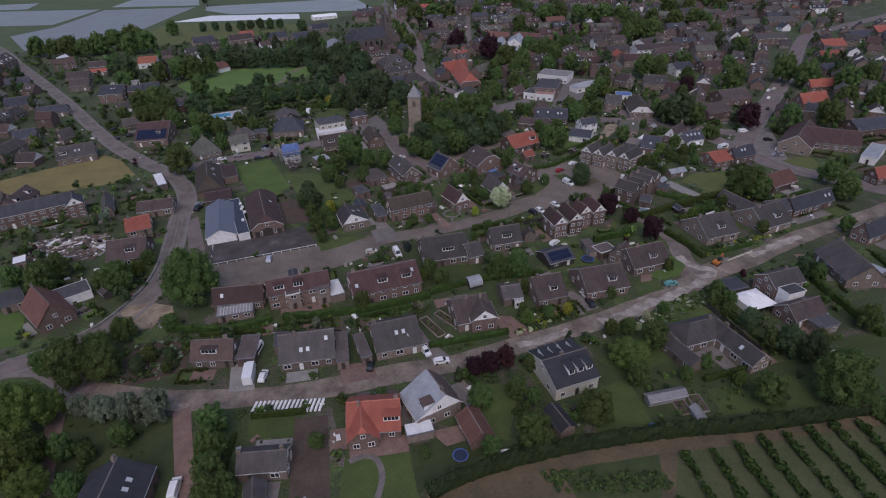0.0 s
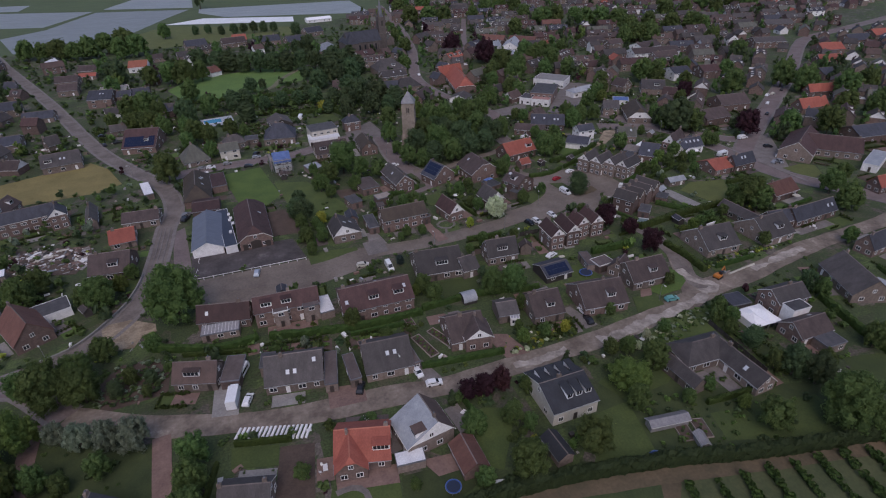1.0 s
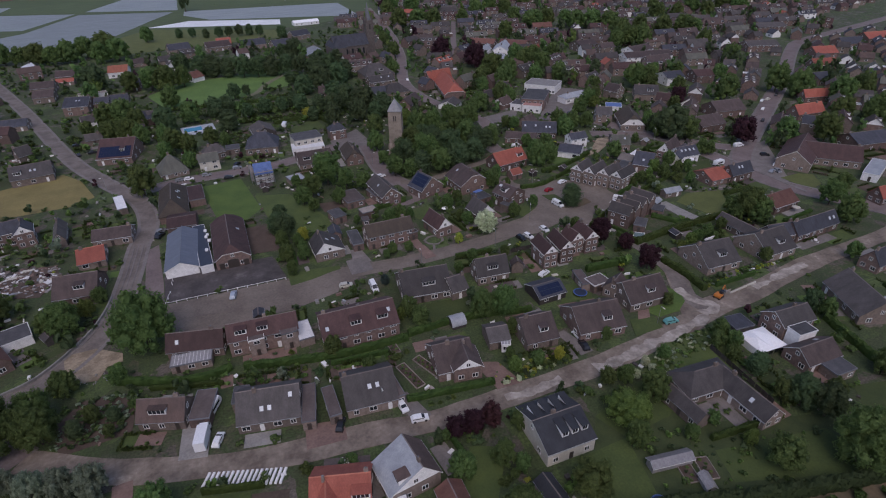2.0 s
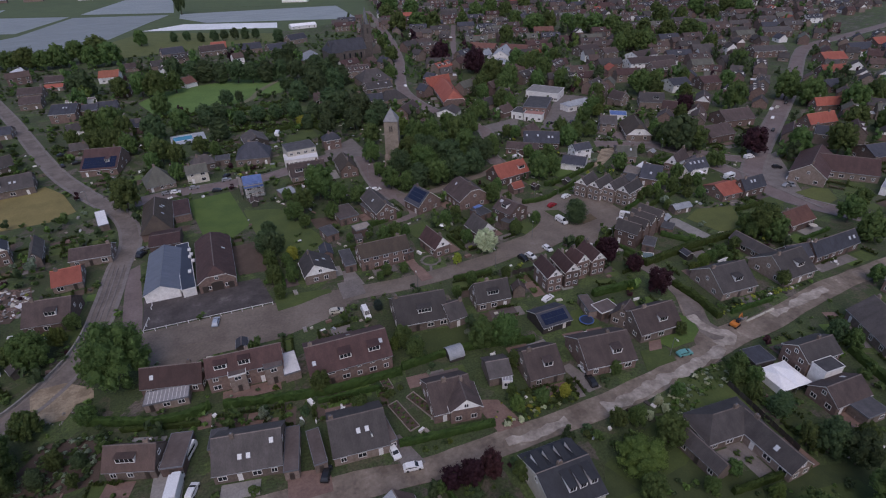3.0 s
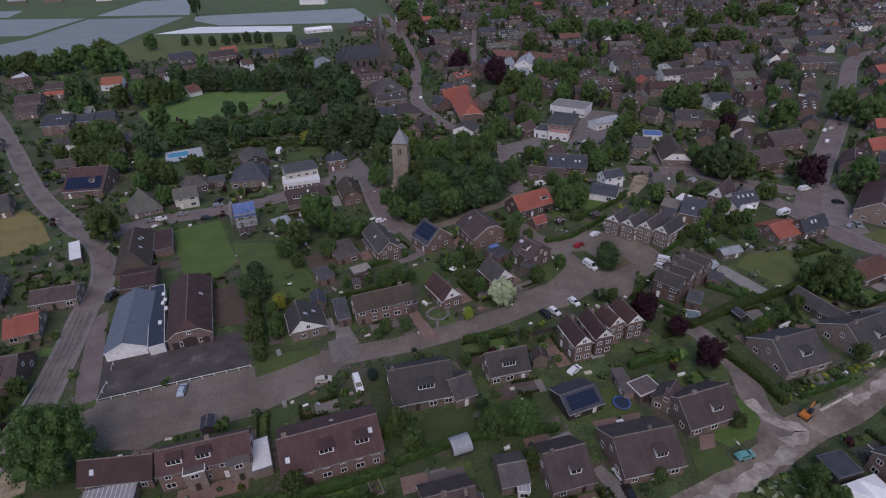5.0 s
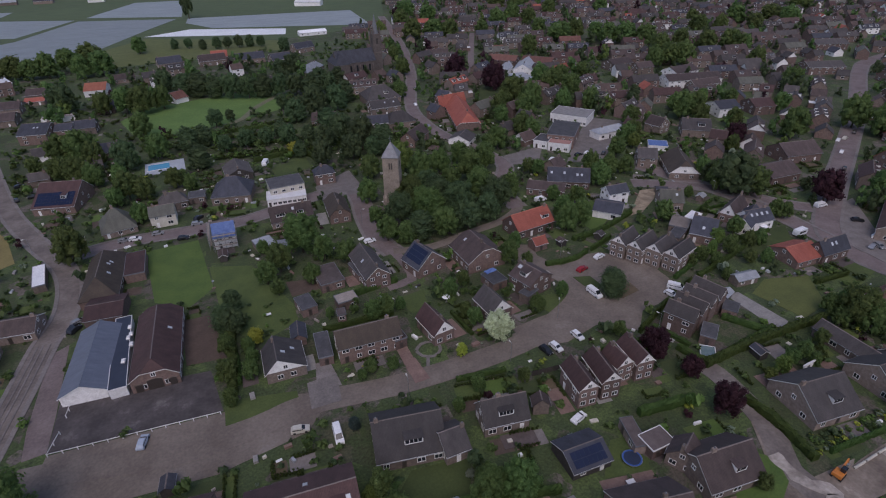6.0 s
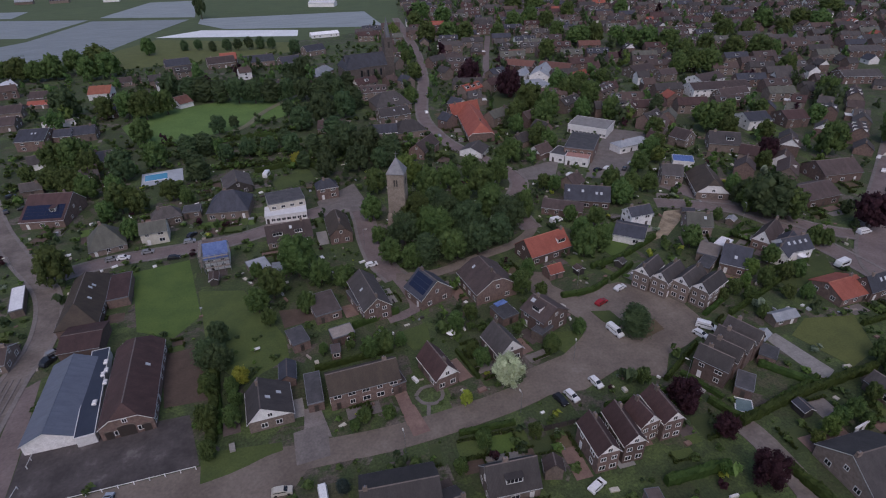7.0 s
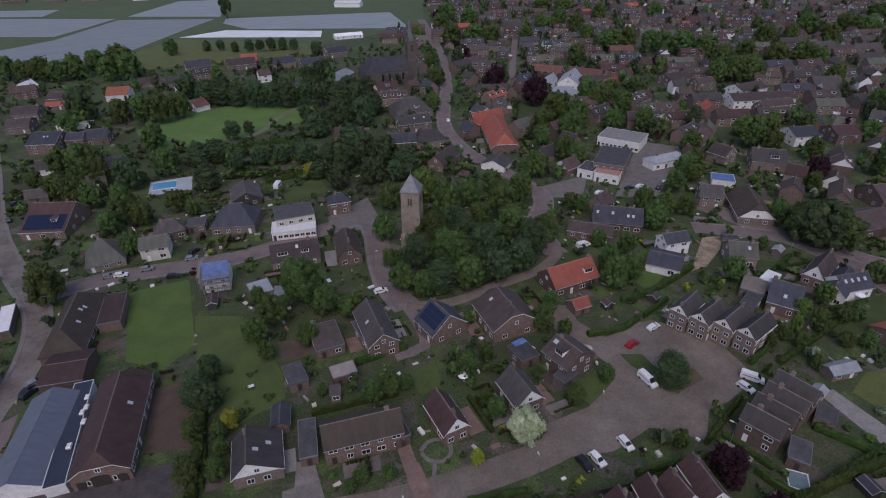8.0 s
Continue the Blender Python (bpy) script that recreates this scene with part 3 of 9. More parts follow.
        piece("pane", box_mesh("skylight_pane", (-0.42, 0.42, -0.56, 0.56, 0.1, 0.12), "skylight_pane"), sk)
    if solar:
        w, k, sl = (wn, -1, sn) if solar == "-" else (wf, 1, sf)
        ang = math.degrees(math.atan(sl))
        nx, ny = int((L - 1.5) / 1.1), max(1, int((math.hypot(w, hr - he) - 1) / 1.75))
        for i in range(nx):
            for j in range(int(ny * solar_from), ny):
                d = 0.8 + 1.75 * (j + 0.5)
                yy, zz = d * math.cos(radians(ang)), hr - d * math.sin(radians(ang))
                piece("solar_panel", box_mesh("solar_panel", (-0.52, 0.52, -0.83, 0.83, 0.06, 0.11), "solar"), ob, pose((i - (nx - 1) / 2) * 1.1, k * yy, zz, ang if k < 0 else -ang))
    return ob


def flat_block(x, y, yaw, L, W, h, roof="flat_dark", wall="brick", storeys=1, nowin=0):
    turn = radians(yaw if L > W else yaw + 90)
    long, step = max(L, W), max(3, math.ceil(max(L, W) / min(L, W)) + 1)
    TAKEN.extend([(x + k * math.cos(turn), y + k * math.sin(turn), min(L, W) / 2 + 0.8) for k in (long * 0.42 * (2 * i / (step - 1) - 1) for i in range(step))])
    kind = "outbuilding" if h < 3.7 else "flat_building"
    if roof == "glass_roof":
        kind = "conservatory"
    if roof == "pool_deck":
        kind = "pool_terrace"
    ob = empty(kind, x, y, yaw, f"flat-roofed {WALLWORDS[wall]} {kind.replace('_', ' ')} with {WORDS.get(roof, roof)} roof", kind.replace("_", " "))
    if h < 1:
        piece("deck", mesh_of("deck", *box_data(-L / 2, L / 2, -W / 2, W / 2, 0, h, 0.03), roof), ob)
        piece("water", mesh_of("water", *box_data(-L * 0.42, L * 0.12, -W * 0.15, W * 0.33, h, h + 0.02), "pool_water"), ob, None, "clear blue pool water")
        piece("coping", mesh_of("coping", *joined(box_data(-L * 0.44, L * 0.14, W * 0.33, W * 0.36, h, h + 0.06), box_data(-L * 0.44, L * 0.14, -W * 0.18, -W * 0.15, h, h + 0.06)), "white"), ob)
        return ob
    piece("wall", mesh_of("wall", *box_data(-L / 2, L / 2, -W / 2, W / 2, 0, h - 0.15), WALLS[wall]), ob)
    trim = "frame_white" if wall == "white" or rng.random() < 0.12 else "zinc_dark"
    piece("roof", mesh_of("roof", *box_data(-L / 2 - 0.08, L / 2 + 0.08, -W / 2 - 0.08, W / 2 + 0.08, h - 0.2, h, 0.05), roof), ob)
    r = 0.14
    piece("roof_edge", mesh_of("roof_edge", *joined(box_data(-L / 2 - 0.12, L / 2 + 0.12, -W / 2 - 0.14, -W / 2 - 0.14 + r, h - 0.3, h + 0.08), box_data(-L / 2 - 0.12, L / 2 + 0.12, W / 2 + 0.14 - r, W / 2 + 0.14, h - 0.3, h + 0.08), box_data(-L / 2 - 0.14, -L / 2 - 0.14 + r, -W / 2, W / 2, h - 0.3, h + 0.08), box_data(L / 2 + 0.14 - r, L / 2 + 0.14, -W / 2, W / 2, h - 0.3, h + 0.08)), trim), ob)
    if roof == "glass_roof":
        for i in range(1, max(3, int(L / 0.9))):
            piece("glazing_bar", box_mesh("glazing_bar", (-0.05, 0.05, -W / 2, W / 2, h, h + 0.07), "frame_white"), ob, pose(-L / 2 + L * i / max(3, int(L / 0.9)), 0, 0))
    if nowin or roof == "white_roof" and h < 3:
        return ob
    for lev in range(storeys):
        n = max(1, int(L / (1.9 if wall == "white" and L > 13 else 3)))
        for i in range(n):
            if lev == 0 and i == 0 and L > 2.5:
                piece("door", box_mesh("door", (-0.5, 0.5, -0.06, 0.05, 0.05, 2.15), "door_dark"), ob, pose(-L / 2 + (i + 0.5) * L / n, -W / 2, 0))
            else:
                window(ob, pose(-L / 2 + (i + 0.5) * L / n, -W / 2, 0.9 + 3 * lev), 1.6, 1.2)
    if W > 5:
        for s in (-1, 1):
            window(ob, pose(s * L / 2, 0, 0.9, 0, 0, 90 * s), 1.5, 1.2)
    return ob


# ---- plants
def crown_mesh(seed, n_leaf, size, shape="round", core=0.78):
    """A crown of unit radius: overlapping boughs, each a lumpy core with small leaf clumps standing off it."""
    r = random.Random(seed)
    nz = np.random.RandomState(seed)
    blobs = []
    count = {"round": 52, "column": 22, "weep": 44, "shrub": 8, "mini": 3}[shape]
    for i in range(count):
        a = 2.39996 * i + r.uniform(-0.4, 0.4)
        if shape == "column":
            z = -0.9 + 1.8 * i / count
            d = r.uniform(0.05, 0.3) * (1 - 0.45 * abs(z))
            rad = 0.42 * (1.05 - 0.5 * max(0, z))
        elif shape in ("round", "weep"):
            z = -0.75 + 1.75 * (i + 0.5) / count
            q = r.uniform(0.5, 0.84)
            d = q * math.sqrt(max(0.03, 1 - z * z))
            z *= q * 1.1
            rad = r.uniform(0.15, 0.31)
        else:
            z = r.uniform(-0.55, 0.75)
            d = r.uniform(0.15, 0.62) * math.sqrt(max(0.1, 1 - z * z))
            rad = r.uniform(0.30, 0.5)
        blobs.append((d * math.cos(a), d * math.sin(a), z, rad))
    if shape in ("round", "weep"):
        blobs.append((0, 0, -0.05, 0.7))
    v, f = [], []
    if shape in ("shrub", "mini"):
        iv = [Vector(c) for c in ((1, 0, 0), (0, 1, 0), (-1, 0, 0), (0, -1, 0), (0, 0, 1), (0, 0, -1))]
        fi = [(i, (i + 1) % 4, 4) for i in range(4)] + [((i + 1) % 4, i, 5) for i in range(4)]
    else:
        ico = bmesh.new()
        bmesh.ops.create_icosphere(ico, subdivisions=1, radius=1)
        iv = [w.co.copy() for w in ico.verts]
        fi = [[w.index for w in q.verts] for q in ico.faces]
        ico.free()
    for bx, by, bz, rad in blobs:
        k = len(v)
        for c in iv:
            s = rad * core * (0.85 + 0.3 * r.random())
            v.append((bx + c.x * s, by + c.y * s, bz + c.z * s * 0.9))
        f += [tuple(k + i for i in q) for q in fi]
    for _ in range(n_leaf):
        bx, by, bz, rad = blobs[r.randrange(count)]
        d = nz.normal(size=3) + 1.1 * np.array((bx, by, bz))
        d[2] += 0.35
        d /= np.linalg.norm(d)
        p = np.array((bx, by, bz)) + d * rad * (r.uniform(0.5, 1.15) ** 0.6 + (0.3 if r.random() < 0.15 else 0))
        t = np.cross(d, nz.normal(size=3)) + 0.5 * nz.normal(size=3)
        t /= np.linalg.norm(t) + 1e-6
        if shape == "weep":
            t = np.array((0, 0, 0.8)) + 0.6 * t
        u = np.cross(d, t) + 0.7 * nz.normal(size=3)
        s = size * r.uniform(0.55, 1.35)
        L_ = 1.5 if shape == "weep" else 1.0
        k = len(v)
        v += [tuple(p + t * s * L_ + d * s * 0.25), tuple(p + u * s * 0.7), tuple(p - t * s * L_ + d * s * 0.1), tuple(p - u * s * 0.7)]
        f.append((k, k + 1, k + 2, k + 3))
    arr = np.array(v)
    flat = np.percentile(np.hypot(arr[:, 0], arr[:, 1]), 95)
    tall = np.percentile(np.abs(arr[:, 2]), 97)
    arr = arr / np.array((flat, flat, tall))
    return arr.tolist(), f


KIND_MAT = {"green": "leaf_green", "hedge": "leaf_hedge", "dark": "leaf_dark", "lime": "leaf_lime", "yellow": "leaf_yellow", "purple": "leaf_purple", "willow": "leaf_willow", "blossom": "leaf_blossom", "teal": "leaf_teal"}
TREE_WORDS = {"green": "broad leafy green", "dark": "dense dark green", "lime": "bright yellow-green", "yellow": "golden-leaved", "purple": "dark purple copper-leaved", "willow": "silvery drooping willow", "blossom": "pale flowering", "teal": "blue-green conifer"}
PROTO = {}


def proto(kind, variant, level):
    key = (kind, variant, level)
    if key not in PROTO:
        shape = "weep" if kind == "willow" else "column" if kind in ("teal", "dark") and variant == 0 else "round"
        n, s = {-1: (5600, 0.036), 0: (2400, 0.05), 1: (1100, 0.066), 2: (640, 0.085), 3: (64, 0.22), 4: (42, 0.32)}[level]
        if level > 2:
            shape = "shrub" if level == 3 else "mini"
        cv, cf = crown_mesh(variant * 7 + 3, n, s, shape, 0.77 if level < 1 else 0.86)
        PROTO[key] = mesh_of("crown", cv, cf, KIND_MAT[kind])
    return PROTO[key]


def trunk_mesh(h, r):
    def make():
        v, f = [], []
        rings = [(0, 1.3), (0.15, 1.0), (0.6, 0.75), (1.0, 0.4)]
        for k, (z, s) in enumerate(rings):
            for i in range(7):
                a = 2 * math.pi * i / 7
                v.append((s * math.cos(a), s * math.sin(a), z))
        for k in range(3):
            f += [(7 * k + i, 7 * k + (i + 1) % 7, 7 * k + 7 + (i + 1) % 7, 7 * k + 7 + i) for i in range(7)]
        for j in range(5):
            a, z0 = 2.4 * j, 0.62 + 0.07 * j
            k = len(v)
            for t, s in ((0, 0.35), (1, 0.14)):
                for i in range(4):
                    b = math.pi / 2 * i
                    v.append((7 * t * math.cos(a) + s * math.cos(b), 7 * t * math.sin(a) + s * math.sin(b), z0 + t * 0.28 + s * 0.05 * math.sin(b)))
            f += [(k + i, k + (i + 1) % 4, k + 4 + (i + 1) % 4, k + 4 + i) for i in range(4)]
        return mesh_of("trunk", v, f, "bark")
    return cached("trunk", make)


def tree(x, y, r, h, kind="green"):
    ob = empty("tree", x, y, rng.uniform(0, 360), f"{TREE_WORDS[kind]} tree {'standing among houses and gardens' if h < 12 else 'with a tall full crown'}", "tree")
    near = math.hypot(x - 45, y - 100)
    level = -1 if near < 125 and r > 3.6 or near < 170 and r > 5 else 0 if near < 140 else 1 if near < 330 or near < 420 and r > 5 else 2
    th = h * 0.5
    tr = max(0.08, 0.035 * r + 0.03 * h / 3)
    piece("trunk", trunk_mesh(1, 1), ob, Matrix.Diagonal((tr, tr, th, 1)))
    zr = h * 0.46
    piece("crown", proto(kind, rng.randrange(3), level), ob, Matrix.Translation((0, 0, h - zr * 1.02)) @ Matrix.Diagonal((r, r * rng.uniform(0.9, 1.1), zr, 1)))
    TAKEN.append((x, y, r * 0.35))


def shrub_proto(variant, kind):
    key = ("shrub", variant, kind)
    if key not in PROTO:
        cv, cf = crown_mesh(90 + variant, 260, 0.2, "shrub")
        PROTO[key] = mesh_of("shrub", cv, cf, KIND_MAT[kind])
    return PROTO[key]


def shrub(x, y, r, h, kind="green"):
    ob = new("shrub", shrub_proto(rng.randrange(3), kind))
    ob.matrix_basis = Matrix.Translation((x, y, h * 0.42)) @ Matrix.Rotation(rng.uniform(0, 6.28), 4, "Z") @ Matrix.Diagonal((r, r, h * 0.55, 1))
    tagged(ob, f"{TREE_WORDS[kind]} bush in a garden bed", "shrub", "garden shrubs")


def hedge(w, h, pts, kind="hedge"):
    """A clipped hedge along a line: an uneven core with leaf clumps over it."""
    LINES.append((w, pts))
    line = smooth_line(pts, 0.8)
    r = random.Random(int(pts[0][0] * 10) & 1023)
    v, f = [], []
    prof = [(-0.5, 0), (-0.52, 0.45), (-0.45, 0.92), (-0.2, 1.0), (0.2, 1.0), (0.45, 0.92), (0.52, 0.45), (0.5, 0)]
    for i, p in enumerate(line):
        d = (line[min(i + 1, len(line) - 1)] - line[max(i - 1, 0)]).normalized()
        s = Vector((-d.y, d.x))
        for a, b in prof:
            q = p + s * (a * w * r.uniform(0.76, 1.14))
            v.append((q.x, q.y, b * h * r.uniform(0.82, 1.1)))
    n = len(prof)
    for i in range(len(line) - 1):
        f += [(n * i + j, n * i + n + j, n * i + n + j + 1, n * i + j + 1) for j in range(n - 1)]
    f += [tuple(range(n)), tuple(reversed(range(n * len(line) - n, n * len(line))))]
    for i in range(len(line) - 1):
        for _ in range(14 if kind == "hedge" else 40):
            j = r.randrange(n - 1)
            a, b, c = Vector(v[n * i + j]), Vector(v[n * i + j + 1]), Vector(v[n * i + n + j])
            p = a + (b - a) * r.random() + (c - a) * r.random()
            t, u = Vector((r.gauss(0, 1), r.gauss(0, 1), r.gauss(0, 1))).normalized() * 0.26, Vector((r.gauss(0, 1), r.gauss(0, 1), r.gauss(0, 1))).normalized() * 0.2
            k = len(v)
            v += [tuple(p + t), tuple(p + u), tuple(p - t), tuple(p - u)]
            f.append((k, k + 1, k + 2, k + 3))
    tagged(new("hedge", mesh_of("hedge", v, f, "leaf_hedge" if kind == "hedge" else "leaf_track")), "clipped green garden hedge between plots" if kind == "hedge" else "tall dark hedge along the dirt track", "hedge")


# ---- vehicles
def wheel_mesh():
    v, f = [], []
    for yy in (-0.11, 0.11):
        for i in range(12):
            a = 2 * math.pi * i / 12
            v.append((0.32 * math.cos(a), yy, 0.32 + 0.32 * math.sin(a)))
    f = [(i, (i + 1) % 12, 12 + (i + 1) % 12, 12 + i) for i in range(12)] + [tuple(reversed(range(12))), tuple(range(12, 24))]
    return mesh_of("wheel", v, f, "tyre")


def lofted(profile, half, mat, name, tuck=0.0):
    """A body from a side outline, its upper part drawn in."""
    zs = [z for _, z in profile]
    lo, hi = min(zs), max(zs)
    v = []
    for s in (-1, 1):
        for x, z in profile:
            v.append((x, s * half * (1 - tuck * (z - lo) / (hi - lo + 1e-6)), z))
    n = len(profile)
    f = [tuple(reversed(range(n))), tuple(range(n, 2 * n))] + [(i, (i + 1) % n, n + (i + 1) % n, n + i) for i in range(n)]
    me = mesh_of(name, v, f, mat)
    bm = bmesh.new()
    bm.from_mesh(me)
    bmesh.ops.recalc_face_normals(bm, faces=bm.faces)
    bm.to_mesh(me)
    bm.free()
    return me


def side_glass(profile, half, s, tuck):
    """The glazing of one flank: a thin slab that leans in with the cab."""
    lo, hi = min(z for _, z in profile), max(z for _, z in profile)
    v = []
    for off in (0.0, -0.06):
        v += [(x, s * (half - tuck * (z - lo) / (hi - lo) + off), z) for x, z in profile]
    n = len(profile)
    f = [tuple(range(n)), tuple(reversed(range(n, 2 * n)))] + [(i, i + n, (i + 1) % n + n, (i + 1) % n) for i in range(n)]
    return mesh_of("side_window", v, [q if s < 0 else q[::-1] for q in f], "pane")


def vehicle(x, y, yaw, kind="car", col="white"):
    words = {"car": "parked hatchback car", "van": "parked long-wheelbase van", "truck": "parked box lorry", "caravan": "parked touring caravan"}
    name = {"car": "car", "van": "van", "truck": "lorry", "caravan": "caravan"}[kind]
    ob = empty(name, x, y, yaw, f"{col.replace('_', ' ')} {words[kind]} on the paving", name, z=0.07 if off_roads(x, y) else 0.12)
    TAKEN.append((x, y, 2.4))
    cm = "car_" + col
    if kind == "car":
        body = [(-2.1, 0.25), (-2.15, 0.7), (-2.0, 0.95), (-0.9, 1.0), (1.0, 0.98), (2.0, 0.8), (2.1, 0.5), (2.05, 0.25)]
        cab = [(-1.95, 0.95), (-1.6, 1.42), (-0.4, 1.5), (0.35, 1.44), (1.1, 0.97)]
        half, wb, glass = 0.87, 1.3, [(-1.75, 1.0), (-1.5, 1.36), (-0.4, 1.42), (0.3, 1.37), (0.92, 1.0)]
    elif kind == "van":
        body = [(-2.75, 0.3), (-2.8, 1.1), (1.7, 1.15), (2.5, 1.0), (2.75, 0.75), (2.75, 0.3)]
        cab = [(-2.8, 1.1), (-2.7, 2.0), (-2.4, 2.08), (0.9, 2.05), (1.8, 1.15)]
        half, wb, glass = 0.98, 1.7, [(-2.4, 1.25), (-2.35, 1.75), (0.9, 1.75), (1.5, 1.2)]
    elif kind == "truck":
        body = [(-3.6, 0.5), (-3.6, 3.1), (2.0, 3.1), (2.0, 0.5)]
        cab = [(2.1, 0.4), (2.1, 2.5), (3.0, 2.5), (3.7, 1.5), (3.7, 0.4)]
        half, wb, glass = 1.2, 2.6, [(2.9, 1.5), (2.9, 2.25), (3.0, 2.25), (3.55, 1.5)]
    else:
        body = [(-2.6, 0.45), (-2.7, 1.6), (-2.4, 2.5), (2.2, 2.55), (2.6, 1.9), (2.75, 0.9), (2.5, 0.45)]
        cab = [(-1.2, 2.5), (-1.1, 2.66), (0.4, 2.68), (0.5, 2.52)]
        half, wb, glass = 1.1, 0.2, [(-1.8, 1.3), (-1.8, 1.95), (1.6, 1.95), (1.6, 1.3)]
    piece("body", cached((kind, col, "b"), lambda: lofted(body, half, cm, "body", 0.04 if kind != "truck" else 0)), ob)
    piece("cab" if kind in ("car", "van", "truck") else "roof_hatch", cached((kind, col, "c"), lambda: lofted(cab, half * (0.9 if kind != "caravan" else 0.4), cm, "cab", 0.16)), ob)
    for s in (-1, 1):
        piece("side_window", cached((kind, "g", s), lambda: side_glass(glass, half * (0.905 if kind != "caravan" else 1.01), s, 0.13 if kind in ("car", "van") else 0.0)), ob)
    if kind in ("car", "van"):
        fx = (0.35, 1.1, 1.44, 0.97) if kind == "car" else (0.9, 1.8, 2.05, 1.15)
        piece("windscreen", cached((kind, "ws"), lambda: mesh_of("windscreen", [(fx[0] + 0.06, -half * 0.68, fx[2] - 0.02), (fx[0] + 0.06, half * 0.68, fx[2] - 0.02), (fx[1] + 0.02, half * 0.78, fx[3] + 0.06), (fx[1] + 0.02, -half * 0.78, fx[3] + 0.06), (fx[0], -half * 0.68, fx[2] - 0.1), (fx[0], half * 0.68, fx[2] - 0.1)], [(0, 3, 2, 1), (0, 1, 5, 4)], "pane")), ob)
        for s in (-1, 1):
            piece("headlight", cached(("hl", kind), lambda: mesh_of("headlight", *box_data(-0.08, 0.06, -0.16, 0.16, -0.08, 0.08, 0.03), "lamp_glass")), ob, pose(2.02 if kind == "car" else 2.66, s * half * 0.7, 0.68))
    for sx in (-wb, wb) if kind != "caravan" else (0,):
        for s in (-1, 1):
            piece("wheel", cached("wheel", wheel_mesh), ob, pose(sx, s * (half - 0.08), 0))


def vegetable_bed(x, y, yaw, L, W):
    ob = empty("vegetable_bed", x, y, yaw, "raised vegetable bed with plank edges and dark soil", "garden bed")
    piece("soil", mesh_of("soil", *box_data(-L / 2 + 0.1, L / 2 - 0.1, -W / 2 + 0.1, W / 2 - 0.1, 0, 0.25, 0.05), "soil"), ob)
    for s in (-1, 1):
        piece("side_board", mesh_of("side_board", *box_data(-L / 2, L / 2, s * W / 2 - 0.08, s * W / 2 + 0.08, 0, 0.42, 0.02), "flat_pale"), ob)
        piece("end_board", mesh_of("end_board", *box_data(s * L / 2 - 0.08, s * L / 2 + 0.08, -W / 2 + 0.08, W / 2 - 0.08, 0, 0.42, 0.02), "flat_pale"), ob)
    for i in range(max(2, int(L / 0.9))):
        bush = piece("vegetable", shrub_proto(i % 3, ("green", "lime", "dark")[i % 3]), ob, Matrix.Translation((-L / 2 + 0.6 + i * (L - 1.2) / max(1, int(L / 0.9) - 1), 0.4 * (-1) ** i, 0.35)) @ Matrix.Diagonal((0.4, 0.5, 0.35, 1)))
    TAKEN.append((x, y, max(1.0, W / 2)))


# ---- ground
_g = mesh_of("ground", [(x, y, 0.0) for y in (-3000, 4200) for x in (-3500, 3500)], [(0, 1, 3, 2)], "garden_ground")
tagged(new("ground", _g), "gardens and soil of the village", kind="structure")

# ---- the village plan
# roads and pavements: width, material and the centre line
road(5.6, 'road_pave', [(-81.8, 139.1), (-69.1, 142.3), (-62.1, 143.8), (-52.4, 147.4), (-45.2, 151.8), (-39.6, 158.4), (-35.2, 166), (-32.4, 175), (-31, 187), (-29.6, 201), (-28.4, 216), (-25.8, 232.7), (-30.7, 257.6), (-47.1, 287.7), (-66.4, 328.5), (-104.6, 432), (-152.6, 552.3), (-191.4, 650.5), (-251.3, 772.3)], 'west_street')
road(6.5, 'road_brick', [(-32.4, 265.2), (-26.9, 268.2), (-12.9, 271.5), (9.6, 271.6), (29.8, 272.8), (56, 283.1), (71.3, 285.8), (74.4, 275.5), (72.9, 256.2), (73, 238.7), (76.1, 227)], 'church_street')
road(3.5, 'road_brick', [(73.7, 233.7), (76.1, 227), (77.6, 216.9), (76.7, 209.1), (68.1, 207)], 'garden_lane')
road(4, 'asphalt_worn', [(76, 227.9), (89.5, 225.8), (105.7, 230.1), (121, 233.8), (131.8, 241.5), (134.2, 250.8), (133.8, 262)], 'mound_lane')
road(7, 'asphalt_worn', [(-25.8, 168), (-13, 167), (7.2, 163.7), (24.5, 164.6), (37.2, 167.2), (61.6, 165.5), (89.6, 167.1), (109.1, 171.8), (122.5, 174.4)], 'middle_street')
road(8, 'asphalt_worn', [(108.5, 172.3), (120, 178.9), (124.4, 185.8), (121.9, 195.7), (117.1, 206), (119.7, 214.9)], 'plaza_lane')
road(9, 'asphalt_worn', [(96.1, 170.2), (113.1, 172.6), (129.5, 172.2), (139.7, 172.9), (149.1, 178.2), (146.5, 188.1), (139.9, 196.3), (130.4, 195.5)], 'plaza_street')
road(6.5, 'sand_road', [(-48, 123.9), (-32.1, 114.5), (-14, 107.5), (4.5, 102.8), (24.3, 100.4), (42, 97.8), (58.7, 97.8), (82.1, 97.7), (103, 99.3), (128, 103), (149.3, 105.3), (177.2, 109.3), (201.3, 110.4), (234.2, 111.7)], 'south_street')
road(6, 'road_brick', [(-71.6, 142.4), (-60.7, 139.4), (-48, 123.9)], 'south_link')
road(6, 'road_pave', [(129.9, 104.1), (128.2, 111.6), (133.7, 122.4), (135.2, 133.1), (135.3, 139.9), (133.7, 146.3)], 'east_lane')
road(8, 'road_brick', [(241.6, 116.6), (233.2, 133.9), (223.4, 152.7), (220.7, 166.8), (228, 182.4), (257.2, 203.7), (314.8, 241), (377.1, 282.3), (457.9, 340.6), (498.4, 361.3), (583.3, 380.7), (683.8, 403.6)], 'east_street')
